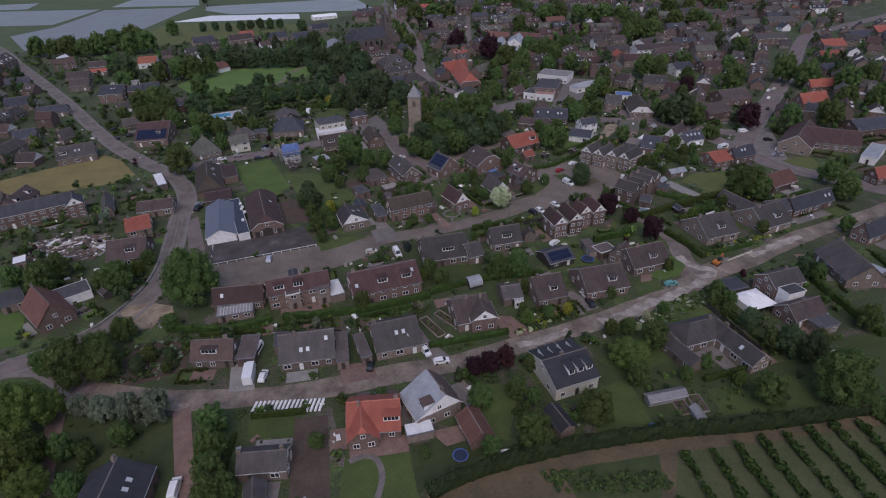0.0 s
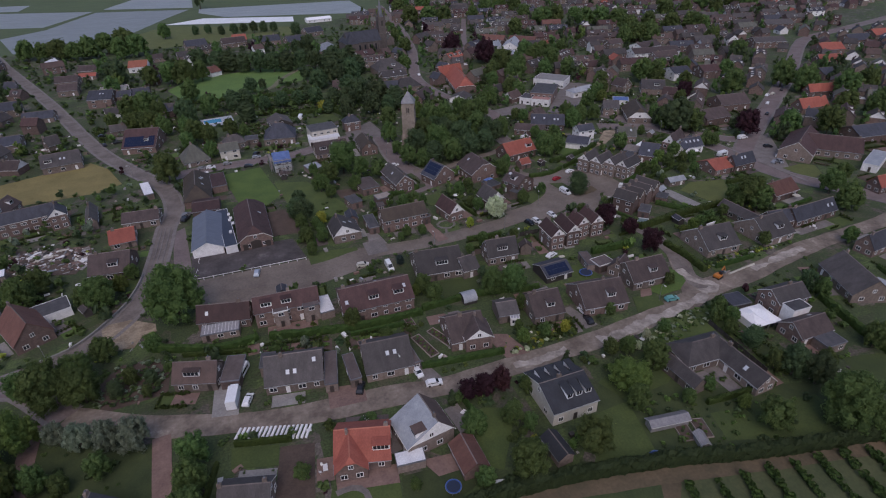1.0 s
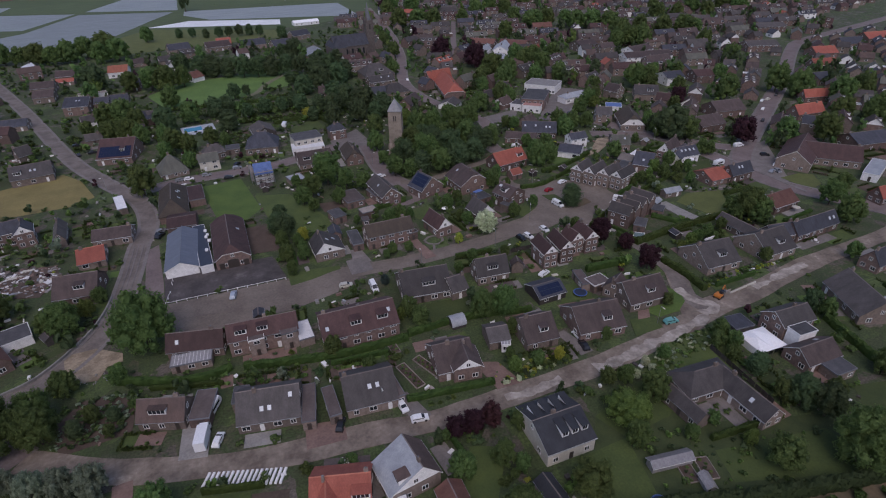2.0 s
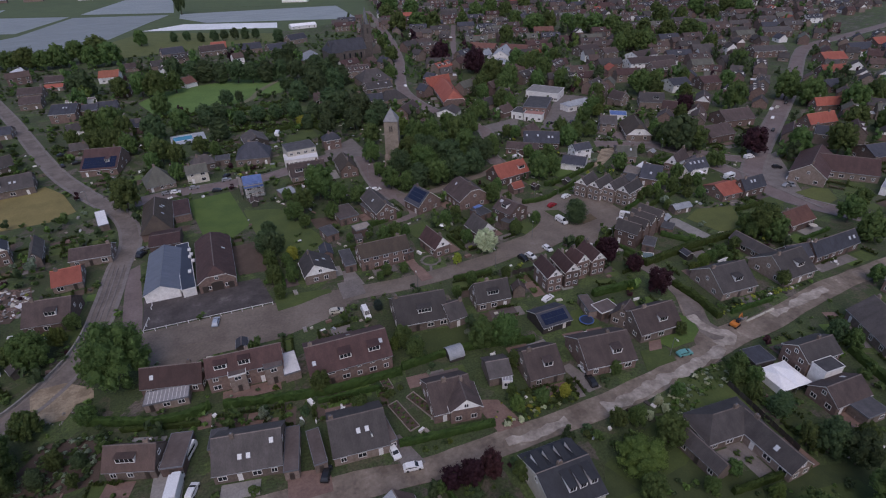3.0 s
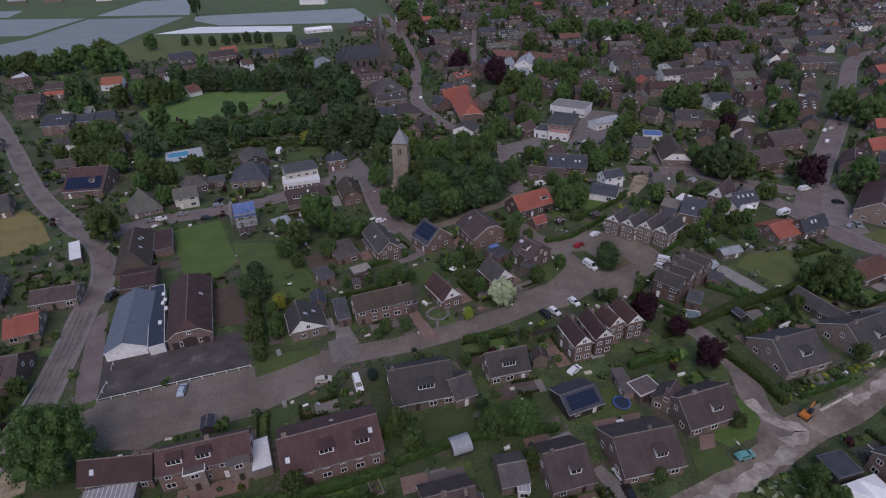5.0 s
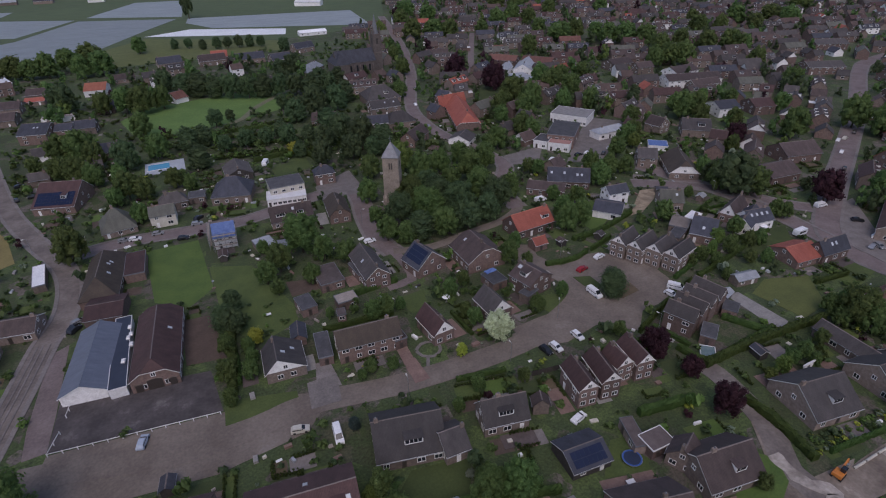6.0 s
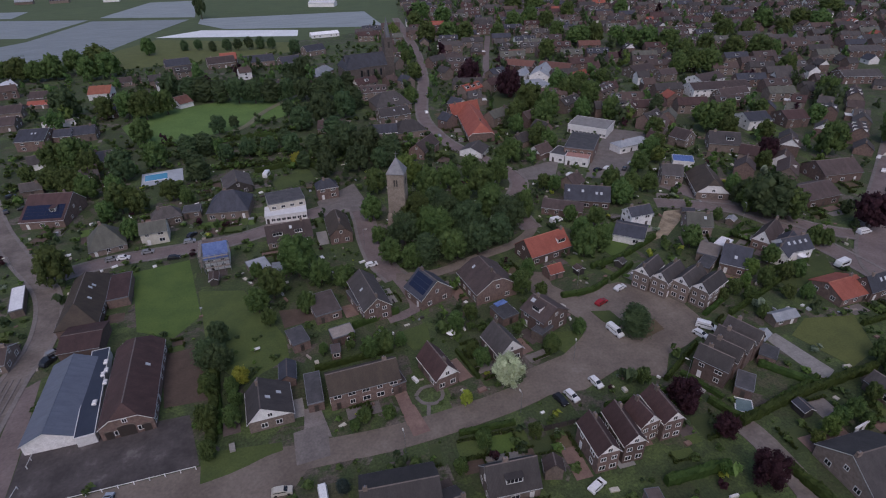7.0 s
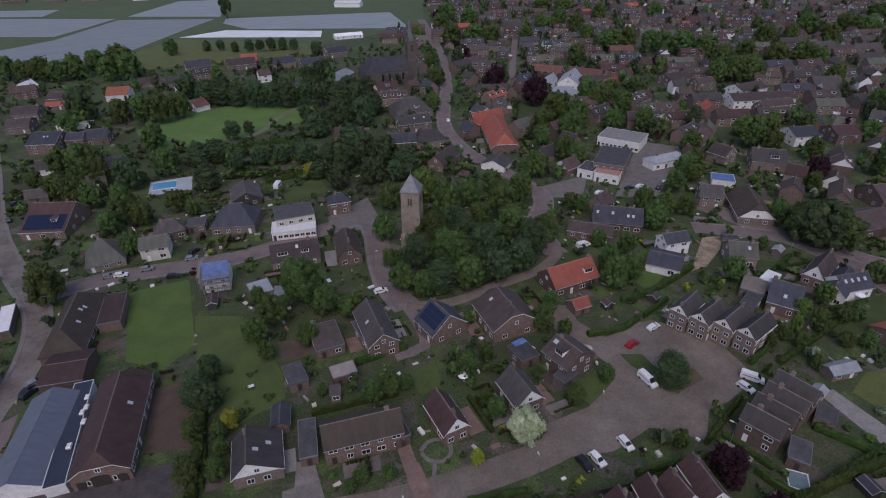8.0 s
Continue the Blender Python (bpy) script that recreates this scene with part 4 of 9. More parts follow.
road(7, 'road_brick', [(220.7, 166.8), (221.3, 182.2), (220.6, 203.5), (218.2, 217.1), (208.9, 242.6), (201.1, 263.8)], 'east_link')
road(6, 'road_brick', [(131.8, 241.5), (133.8, 262), (146.2, 283.6), (141.6, 309.6), (135.1, 329.5), (131.8, 354.8), (135.1, 392.5), (159.6, 469.8), (181, 559.6), (199.4, 666), (213.7, 757.7)], 'north_street')
road(5, 'road_brick', [(202.2, 454.7), (238, 538.6), (268.5, 607.3)], 'far_street')
road(4, 'brick_path', [(-25.4, 83.2), (-26.1, 95.6), (-26.6, 108.9)], 'driveway')
road(4, 'brick_path', [(-53.5, 94.8), (-54.3, 110.7), (-54.5, 125.6)], 'track')
road(6, 'dirt', [(19.8, 63.5), (34.5, 62.9), (48, 62.9), (69.4, 58.3), (88.3, 53.2), (104.1, 49.3), (129.3, 43.6)], 'dirt_track')
road(1.3, 'paving', [(7.2, 79), (10.6, 79.1), (12.9, 77.1), (12.8, 72.6), (10.5, 68.4)], 'garden_path')
road(0.9, 'paving', [(67.2, 175.8), (69.3, 177.8), (72.3, 177.7), (73.8, 175.4), (73.1, 173.2), (70.9, 172), (68.2, 173.2), (67.3, 175.5)], 'garden_path')
road(4, 'path_grass', [(67.3, 460.6), (53.9, 443.2), (43.3, 426.9), (35.2, 408.6), (25, 398.6)], 'field_path')
road(0.9, 'paving', [(69.5, 172.4), (68.3, 168.9)], 'garden_path')
road(6, 'road_brick', [(187.8, 243.3), (197.9, 238), (217.4, 224.3), (229.1, 205.5), (237.6, 197.1)], 'cross_street')
# worn wheel tracks and pale dust on the streets
for _o in (-1.5, -0.2, 1.5):
    road(0.4, 'paving', [(-33.6 + _o, 170), (-32.4 + _o, 175), (-31 + _o, 187), (-29.6 + _o, 201), (-28.4 + _o, 216)], 'wheel_track')
road(3.4, 'sand_pale', [(128.5, 116), (128.6, 109), (131.5, 104.6), (126, 102.4)], 'dusty_track')
road(3.0, 'sand_pale', [(126, 101.6), (114, 99.6), (103, 98.4), (92, 97.2), (84, 96.8)], 'dusty_track')
road(2.4, 'sand_pale', [(74, 97.2), (66, 96.8), (58, 97.2)], 'dusty_track')
road(2.6, 'sand_pale', [(150, 106.2), (162, 107.8), (176, 109.6)], 'dusty_track')
# lawns, fields and yards
patch('orchard_ground', 'field', [(-60, 40), (20, 54), (40, 50), (62, 42), (60, -10), (280, -10), (280, -120), (-150, -120), (-150, 20)], 'open grass field beyond the orchard')
patch('grass_far', 'field', [(-258.8, 617.5), (-165.7, 625.1), (-77, 659.8), (86, 658.7), (192.3, 697.2), (222, 777.2), (345.8, 1283), (-913.7, 1910.6)], 'green farmland beyond the village')
patch('soil', 'yard', [(39.2, 213.6), (48.4, 214.7), (46.4, 221.4), (38.3, 222.6)], 'bare brown plot behind a garden wall')
patch('asphalt_worn', 'yard', [(-19.3, 173.3), (17, 172.2), (31.8, 172.3), (44.1, 169.2), (35.6, 158.8), (20.5, 155.5), (16.3, 154.5), (-2.1, 155.2), (-7, 153.4), (-16.4, 156.7), (-20.9, 159.4)], 'broad worn street parking before the fence')
patch('road_brick', 'yard', [(-25.9, 211), (-21.8, 213.9), (-19.8, 186.5), (-19.4, 174.2), (-24.1, 173.4), (-25.2, 182.8)], 'red-brown paved strip beside the hall')
patch('straw', 'field', [(-119, 288.3), (-104.1, 289.6), (-65, 304), (-56.2, 291.9), (-48.3, 269.8), (-57.1, 263.5), (-95.8, 262.4), (-113.2, 267.3)], 'dry yellow meadow beside the west street')
patch('lawn_bright', 'lawn', [(-6.2, 260.8), (11.4, 262.9), (16.3, 228.2), (9.4, 219.9), (-0.9, 226.4)], 'mown lawn between the barn and the building site')
patch('lawn', 'lawn', [(15.1, 241.6), (28.7, 237.4), (39.1, 209.7), (39.4, 200.5), (27.2, 194.3), (18.8, 207.8)], '')
patch('yard', 'yard', [(-19.7, 190.6), (15.1, 188.3), (17.8, 172.6), (-19.3, 173.7)], 'dark worn asphalt yard before the hall')
patch('soil', 'yard', [(7.1, 213.3), (16.3, 213.6), (19, 191.9), (9.1, 192.6)], 'bare brown soil yard beside the barn')
patch('meadow', 'meadow', [(-33.5, 431.7), (-18.8, 456.1), (40.9, 469.7), (69, 459.9), (59, 418.3), (22, 400.5), (-2.9, 393.6), (-22.7, 400.2)], 'green meadow with a grassy path')
patch('lawn_mown', 'meadow', [(-78.5, 667.9), (-42.2, 725.9), (85.5, 653), (81.7, 608.5), (-36.3, 594.7), (-61.1, 593.5)], '')
patch('rough_grass', 'field', [(-70.8, 120.1), (-55.5, 117.3), (-27.1, 106.7), (-28.6, 81.5), (-66.7, 97.2)], 'rough dark grass under the trees')
patch('rough_grass', 'field', [(74.4, 84.1), (94.5, 82.1), (98.1, 71.8), (121.9, 63.9), (145.3, 54), (133.7, 46.5), (108.8, 51.7), (78.1, 59.4), (60.5, 64.5)], 'dark garden grass behind the tall hedge')
patch('rough_grass', 'field', [(20.8, 77.7), (30.2, 76.8), (35.4, 70.1), (24.7, 66.7), (18.3, 66.5)], 'dark garden grass beside the white house')
# brown soil plot by the street, overgrown with dark shrubs, no grass
patch('soil', 'field', [(-43, 131.5), (-37.4, 138.7), (-25, 136.5), (-25.6, 123), (-40.2, 122)], 'brown soil under dark shrubs beside the street')
patch('soil', 'field', [(-1.8, 95.4), (5.5, 93.6), (1.7, 72), (-6.2, 75.3)], 'bare dark soil strip')
patch('lawn', 'lawn', [(-12, 99.1), (-2, 96.2), (-2.8, 90.6), (-12.4, 93.6)], '')
patch('lawn', 'lawn', [(6.5, 80.2), (20, 76.5), (18.1, 65.3), (3.3, 71.4)], '')
patch('lawn', 'lawn', [(44, 88.2), (51.7, 85), (41.3, 70.8), (36.1, 74.7)], '')
patch('lawn', 'lawn', [(63.7, 75.9), (77.2, 76.3), (73.6, 61.6), (60.5, 64.5)], '')
patch('lawn', 'lawn', [(74.4, 84.1), (103, 92.1), (117.7, 90.1), (90.3, 77.3), (77.2, 76.3)], '')
patch('lawn', 'lawn', [(92.4, 65.8), (119.7, 60.5), (120.7, 48.1), (90.1, 58.2)], '')
patch('lawn', 'lawn', [(137.8, 66.7), (152, 63.1), (145.3, 54), (132.4, 59.5)], '')
patch('lawn_bright', 'lawn', [(-78.4, 171.3), (-71.1, 168.2), (-69.2, 152.2), (-79, 151.4)], '')
patch('lawn_mown', 'lawn', [(180.5, 166.8), (194.8, 163.1), (186.7, 150.3), (175.2, 147.7), (171, 162.4)], 'round mown lawn behind the terrace')
patch('lawn', 'lawn', [(18.1, 175.6), (35.1, 172.8), (35.4, 166.2), (18.1, 167.6)], '')
patch('lawn', 'lawn', [(54.6, 140.5), (67.9, 139.4), (62.7, 127.6), (47.9, 133.4)], '')
patch('lawn', 'lawn', [(98.2, 131.9), (106.2, 131), (101.3, 122.1), (91.2, 124.1)], '')
patch('lawn', 'lawn', [(120.5, 114.6), (128.9, 117.6), (126.1, 110.4), (121.3, 106.6), (112.7, 108.1)], '')
patch('lawn', 'lawn', [(110, 186), (119.5, 183.1), (117.1, 177.9), (109.4, 176.4), (107.3, 180.8)], '')
patch('lawn', 'lawn', [(69, 200.6), (78.4, 202.1), (76.4, 192.2), (71.3, 191.8)], '')
patch('lawn', 'lawn', [(124.5, 191.4), (131.1, 185.9), (130.1, 180.9), (124.4, 185.8)], '')
patch('lawn', 'lawn', [(191.2, 187.1), (216.3, 190.9), (209.5, 181.5), (187.2, 178)], '')
patch('lawn', 'lawn', [(185.9, 410.3), (206.1, 412.4), (197.4, 382.3), (179.3, 377.5)], '')
patch('lawn', 'lawn', [(226.7, 372.3), (260.8, 378.2), (257.2, 361.9), (230.3, 360.1)], '')
patch('lawn', 'lawn', [(43, 322.8), (60.5, 330.8), (61.6, 316.7), (44.8, 310.7)], '')
patch('lawn_bright', 'lawn', [(147.3, 229.1), (162.4, 235.7), (161.2, 221.2), (148.6, 211.9)], '')
patch('paving', 'yard', [(213, 319.3), (224.2, 326), (236.5, 315), (215.9, 292.1), (191.5, 270.5), (174.5, 274.5), (192.4, 296.4)], 'grey paved yard of the school with parking')
patch('paving', 'yard', [(150.9, 293.8), (175.2, 298.7), (161.6, 278.6), (146.2, 283.6)], '')
patch('sand_light', 'yard', [(168.7, 218.8), (177.5, 227.5), (186.4, 236), (193.8, 235), (187, 227.5), (175, 219.5)], 'pale gravel drive between two houses')
patch('paving', 'driveway', [(41, 180.7), (44.6, 180.8), (46, 170.5), (40, 172.3)], '')
patch('brick_path', 'driveway', [(62.4, 179.6), (65.4, 179.5), (66.1, 168.1), (62.9, 167.7)], '')
patch('paving', 'yard', [(227.1, 189.6), (260.1, 197.3), (228.8, 157.3), (215.3, 163.5)], '')
patch('paving', 'yard', [(59.2, 293.1), (76.9, 306), (79, 279.5), (59.8, 278.8)], '')
patch('sand_road', 'yard', [(131, 124.5), (131.2, 108.8), (143.4, 109), (131.2, 101.6), (118, 100.7), (122.2, 109)], 'pale torn-up junction')
patch('sand_light', 'yard', [(-44.6, 159.2), (-36.6, 159.2), (-29.7, 154.2), (-29.3, 150.5), (-33, 149.8), (-34.8, 145.2), (-42, 146.2)], 'bare brown sandy building ground')
patch('dirt', 'field', [(17.3, 63.2), (36.1, 60.8), (50, 61.7), (74.5, 55.4), (67.3, 44.9), (63.9, 43.4), (17.1, 62.6)], '')
patch('rough_grass', 'field', [(47.6, 58.9), (53.8, 59), (61, 57.1), (69.1, 55.2), (66, 49.9), (62.7, 46.8), (47.3, 53.2)], 'weedy green island beside the track')
patch('orchard_ground', 'field', [(73.5, 54.2), (103.9, 47.7), (123.9, 44.1), (142.8, 39.8), (106.8, 19.1), (58.6, 38.9)], 'orchard grass between fruit tree rows')
patch('netting', 'cover', [(-200.2, 726.4), (-166.7, 767), (-131, 891.8), (-18.3, 855.8), (-43.4, 789.5), (-83.5, 669.8), (-127.5, 632), (-168.1, 632)], 'pale blue-grey plastic cover over fields')
patch('netting', 'cover', [(-280.3, 961.5), (-136.4, 903.4), (-172.8, 789.1), (-228.9, 810.6)], '')
patch('netting', 'cover', [(-5.3, 855.2), (191.5, 829.5), (188.3, 706.3), (22.3, 763.8), (-6.5, 815.4)], '')
patch('netting', 'cover', [(-126.5, 918.9), (-83, 1060.5), (-14.7, 1052.4), (-12.8, 872.7)], '')
patch('netting', 'cover', [(-309.7, 1047.8), (-231.4, 1027), (-233.4, 962.3), (-286.1, 978.7)], '')
patch('grass_far', 'field', [(-231.8, 1015.5), (-96.4, 1073.4), (-81.4, 1081.4), (-128, 909.7), (-226.5, 949.6)], '')
patch('grass_far', 'field', [(20.1, 911.1), (50.7, 1024), (150.5, 1017.4), (217.3, 917.9), (193.4, 839.2)], '')
patch('white_cover', 'cover', [(-44.4, 736.5), (-1.1, 765.4), (97.4, 723.3), (92.8, 687.1)], 'white plastic tunnels')
patch('asphalt_worn', 'yard', [(120.9, 186.9), (120.9, 196.9), (136.8, 199.9), (140, 192.6), (148.2, 182.5), (151.1, 176.6), (141.6, 170.4), (134.8, 167.8), (128.2, 160.5), (118.4, 167.1), (107.1, 163.8), (91.6, 166.2), (94.4, 172.3), (109.4, 173.8), (120, 178.9)], 'worn asphalt of the village plaza')
patch('lawn', 'verge', [(125.2, 190.4), (130.5, 188.8), (131.3, 182.6), (127.7, 181), (125.7, 185.4)], 'small grass verge on the plaza')
patch('dirt', 'verge', [(127.3, 180.3), (133.1, 174.9), (140, 176.4), (140.2, 181), (130.4, 177.7)], 'bare trodden ground round the plaza tree')
patch('brick_path', 'driveway', [(11.5, 108.9), (20.2, 107), (19.7, 101), (10.7, 101.8)], '')
patch('brick_path', 'driveway', [(56.2, 112.1), (62.2, 109.5), (64.5, 100.4), (57.7, 100.8)], '')
patch('paving', 'driveway', [(82.4, 112.9), (85.1, 113.3), (87.7, 103), (83.6, 102.7)], '')
patch('lawn', 'lawn', [(105, 109.6), (112.4, 108.1), (111.3, 102.9), (101.8, 102.9)], '')
patch('concrete', 'driveway', [(-14.5, 121.7), (-8.1, 119.9), (-9.8, 108.8), (-15.8, 110.3)], '')
patch('paving', 'driveway', [(33.7, 109.7), (36.8, 109.2), (39.7, 99.9), (34.8, 99.7)], '')
patch('brick_path', 'driveway', [(130.8, 80.2), (132.3, 69), (135.4, 66.5), (135.5, 82.4)], '')
patch('brick_path', 'driveway', [(8, 83.9), (20.9, 81), (20, 76.5), (7.5, 79.3)], '')
patch('brick_path', 'driveway', [(25.9, 79.8), (37.8, 78.3), (37.3, 74.2), (28, 74.7)], '')
patch('paving', 'driveway', [(37.8, 174.4), (45.5, 175.1), (44.9, 165.5), (37.6, 165.3)], '')
patch('brick_path', 'driveway', [(62.8, 173.2), (66.1, 173.4), (67.4, 164.6), (63.3, 164.3)], '')
patch('brick_path', 'driveway', [(109.7, 111.7), (113.3, 111.2), (111, 108), (107.2, 108.5)], '')
patch('lawn_bright', 'lawn', [(123.7, 119.6), (127.8, 115), (125.8, 109.9), (121, 107.1), (113.6, 106.9), (111.9, 110.1), (117.4, 114.8)], 'curved front lawn beside the junction')
patch('lawn', 'lawn', [(93.9, 91), (108.1, 98.2), (125.2, 97.7), (127.2, 92.4), (116.6, 82.2)], 'garden lawn with flower beds beside the party tent')
patch('lawn_mown', 'lawn', [(228, 161.5), (238.9, 161.5), (243.4, 158), (238, 150), (229.5, 148)], 'mown roadside lawn beside the hall')
patch('lawn', 'lawn', [(209.5, 162.5), (216.5, 163), (217.5, 157), (209, 154.8)], '')
road(1.6, 'paving', [(226.6, 171.5), (225.2, 160.1), (225.6, 147.2)], 'garden_path')
patch('concrete', 'driveway', [(162.9, 165), (167.5, 164.4), (169.6, 148.3), (163.7, 145.8)], 'pale paved garden strip behind the terrace')
# houses: middle of the ridge, turn, ridge length, half widths, eaves and ridge height
house(-38, 86.8, 74.7, 10.8, 6.6, 6.6, 4, 8, 'black_tile', 'brick', chim=[0.45], velux=[('-', 0.1, 0.5), ('-', -0.1, 0.5)])
house(-9.4, 84.3, -17.3, 10.5, 3.5, 3.5, 3, 5.5, 'grey', 'brown', chim=[-0.45, 0.38])
house(-12.2, 76.3, 83.1, 6.1, 2.2, 2.2, 3, 5, 'grey', 'brown')
house(15.4, 87.4, -17.3, 12.2, 5.6, 5.6, 2.9, 7, 'orange', 'brick', dorm=[('-', 0.33, 3.6)])
house(11.9, 84.9, 78.8, 7, 3.6, 3.6, 3, 6.7, 'orange', 'brick', end=0.7)
house(30.2, 86.3, 97, 9.6, 4.3, 7.6, 3.6, 8.2, 'rust_dark', 'brown', roof2='zinc', gable='white', dorm=[('+', -0.3, 2.4)])
house(35.2, 75.6, 90.4, 8.6, 3, 3, 2.5, 4.5, 'rust', 'brick')
house(62.8, 83.7, -1.1, 12.2, 7.4, 7.2, 4.1, 7.0, 'black_tile', 'cream', dorm=[('-', -0.05, 1.6), ('-', 0.15, 1.6), ('-', 0.35, 1.6), ('+', -0.3, 1.5), ('+', -0.08, 1.5), ('+', 0.14, 1.5), ('+', 0.36, 1.5)], chim=[-0.05], verge=True)
house(53.7, 70.2, 92.8, 7.2, 2.2, 2.2, 2.5, 4, 'black_tile', 'brown')
house(104.4, 81.6, -4.1, 7.7, 4.7, 4.7, 2.8, 6, 'grey_dark', 'brown', chim=[0.3], end=0.0)
house(108.8, 73, 91.1, 15.2, 3.3, 3.3, 2.8, 5.8, 'grey_dark', 'brown', velux=[('+', -0.15, 0.5)], chim=[0.3])
house(94, 76.9, 93.8, 11, 2.2, 2.2, 2.8, 5, 'grey_dark', 'brown')
house(141, 88.8, -3, 11.5, 4.1, 4.1, 5, 7.8, 'grey_dark', 'brick', chim=[0.1], verge=True)
house(136.3, 77.4, -2, 11.5, 4.1, 4.1, 3, 6, 'brown', 'brick', velux=[('+', 0.2, 0.4)], chim=[])
house(169.7, 87.4, 67.6, 17.2, 6.2, 6.2, 3, 8, 'grey', 'brown')
house(-17.7, 124, -19.6, 11.1, 3.8, 3.8, 3, 7, 'rust_dark', 'brown', dorm=[('-', -0.05, 4)])
house(5.3, 116.7, -11.4, 14.5, 6.2, 6.2, 3, 7.5, 'grey', 'brown', velux=[('-', -0.1, 0.6), ('-', 0.02, 0.6), ('-', 0.35, 0.3)], chim=[-0.2])
house(28, 112.4, -5.6, 12.6, 6.7, 6.7, 3, 7.5, 'grey', 'brown', velux=[('-', 0.0, 0.45), ('-', 0.15, 0.45)], dorm=[])
house(50.8, 114.2, -5.4, 10.4, 6.2, 6.2, 3, 7.5, 'brown', 'brick', chim=[-0.1])
house(53, 110.5, 80.4, 8.3, 4, 4, 4, 7.2, 'brown', 'brick', gable='white')
house(65.7, 117.4, -9.7, 6.2, 4, 4, 3, 5, 'grey', 'brown')
house(76.2, 114.9, -5.3, 9.6, 6.1, 6.1, 3, 7.5, 'brown', 'brown', dorm=[('-', 0.1, 2.4)], chim=[-0.3])
house(93.9, 112.6, -8, 14.1, 6.8, 6.8, 3, 7.5, 'brown', 'brick', dorm=[('-', 0.15, 2.6)], chim=[0.1])
house(113.9, 117.2, -2.7, 13.7, 5.8, 5.8, 3, 7.5, 'brown', 'brown', dorm=[('-', 0.1, 2.6)], chim=[-0.2])
house(109.1, 121.6, 30.7, 5.8, 3.4, 3.4, 3, 6.5, 'brown', 'brown')
house(89.5, 130.3, 1.2, 9.8, 4.6, 4.6, 2.4, 4.5, 'slate', 'dark', solar='-')
house(-10, 146.6, -14.4, 14.9, 3.4, 3.4, 3, 7, 'maroon', 'brick', velux=[('-', -0.3, 0.5)], chim=[0.3])
house(7.2, 143, -4.6, 18.6, 4, 4, 5.2, 8.5, 'maroon', 'brick', dorm=[('-', -0.3, 3), ('-', 0.0, 2.8)], chim=[0.05])
house(32.1, 137.3, -2, 21.3, 6.8, 6.8, 4.5, 8.5, 'maroon', 'brick', velux=[('-', -0.42, 0.6), ('-', 0.4, 0.4), ('+', 0.05, 0.4)], dorm=[('-', -0.05, 3), ('-', 0.3, 3)])
house(56.2, 148.3, -7.1, 15.5, 7.2, 7.2, 3, 8, 'grey_dark', 'brown', dorm=[('-', 0.05, 4)])
house(64.6, 143.1, 3.2, 6, 4.5, 4.5, 3, 6, 'grey_dark', 'brown')
house(78.2, 145.7, -5.9, 11, 4, 4, 3.2, 8, 'grey_dark', 'brown', dorm=[('-', 0.0, 3.5)], chim=[-0.1])
house(87.9, 145.3, 72.5, 3.2, 2.2, 2.2, 3, 5, 'brown', 'brown')
house(99.1, 146.7, 86.5, 9.6, 2.8, 2.8, 5.6, 8.6, 'maroon', 'brick', gable='white', chim=[0.3])
house(105.7, 147.2, 85, 10.1, 2.8, 2.8, 5.6, 8.6, 'maroon', 'brick', gable='white', chim=[0.3])
house(111.2, 148.7, 94.1, 6.6, 2.8, 2.8, 5.6, 8.6, 'maroon', 'brick', gable='white', chim=[0.3])
house(116.9, 149, 87.3, 9.2, 2.8, 2.8, 5.6, 8.6, 'maroon', 'brick', gable='white', chim=[0.3])
house(149.2, 197.2, 26.8, 10.2, 2.9, 2.9, 5.8, 8.6, 'grey_dark', 'brown', gable='white', tallwin=1)
house(152.9, 192.5, 22.4, 11.1, 2.9, 2.9, 5.8, 8.6, 'grey_dark', 'brown', gable='white', tallwin=1)
house(157.4, 188.7, 23.1, 11.4, 2.9, 2.9, 5.8, 8.6, 'grey_dark', 'brown', gable='white', tallwin=1)
house(160.6, 183.9, 21, 11.4, 2.9, 2.9, 5.8, 8.6, 'grey_dark', 'brown', gable='white', tallwin=1)
house(138.7, 157.3, -62.9, 8.6, 2.5, 2.5, 5.6, 8.6, 'grey_dark', 'brick', chim=[-0.2])
house(143.3, 159.2, -65, 8.9, 2.5, 2.5, 5.6, 8.6, 'grey_dark', 'brick', chim=[-0.2])
house(148.1, 161.1, -67.1, 9.2, 2.5, 2.5, 5.6, 8.6, 'grey_dark', 'brick', chim=[-0.2])
house(153.1, 163.1, -69.3, 9.6, 2.5, 2.5, 5.6, 8.6, 'grey_dark', 'brick', chim=[-0.2])
house(-13.2, 201.3, 88.2, 27.1, 5.4, 5.5, 2.8, 5.4, 'hall_blue', 'white', roof2='hall_blue', nowin=1)
house(2.6, 201.0, 90.0, 23.8, 5.9, 6.0, 3.5, 7.8, 'maroon', 'brick', velux=[('-', 0.12, 0.55)], end=0.5, chim=[])
house(-16.2, 243.8, 90.5, 17.5, 5.6, 5.6, 3, 8, 'moss', 'brick', velux=[('-', 0.1, 0.35), ('-', 0.2, 0.45), ('-', -0.2, 0.45)], end=0.0, chim=[])
house(-63.3, 162.8, 118.8, 14.8, 5.2, 5.2, 3, 8.5, 'rust', 'brick')
house(-83.1, 236, 10.6, 34.7, 3.4, 3.4, 5.5, 9, 'slate', 'brick', tallwin=1)
house(-66.5, 236.1, 101.4, 8.1, 3.3, 3.3, 5.5, 8.6, 'slate', 'brick', gable='white')
house(-55.2, 233.9, 96.9, 14.9, 2.2, 2.2, 3, 6, 'grey', 'brown')
house(-42.3, 211.6, 3.1, 8.8, 6, 6, 2.6, 5.5, 'orange', 'brown')
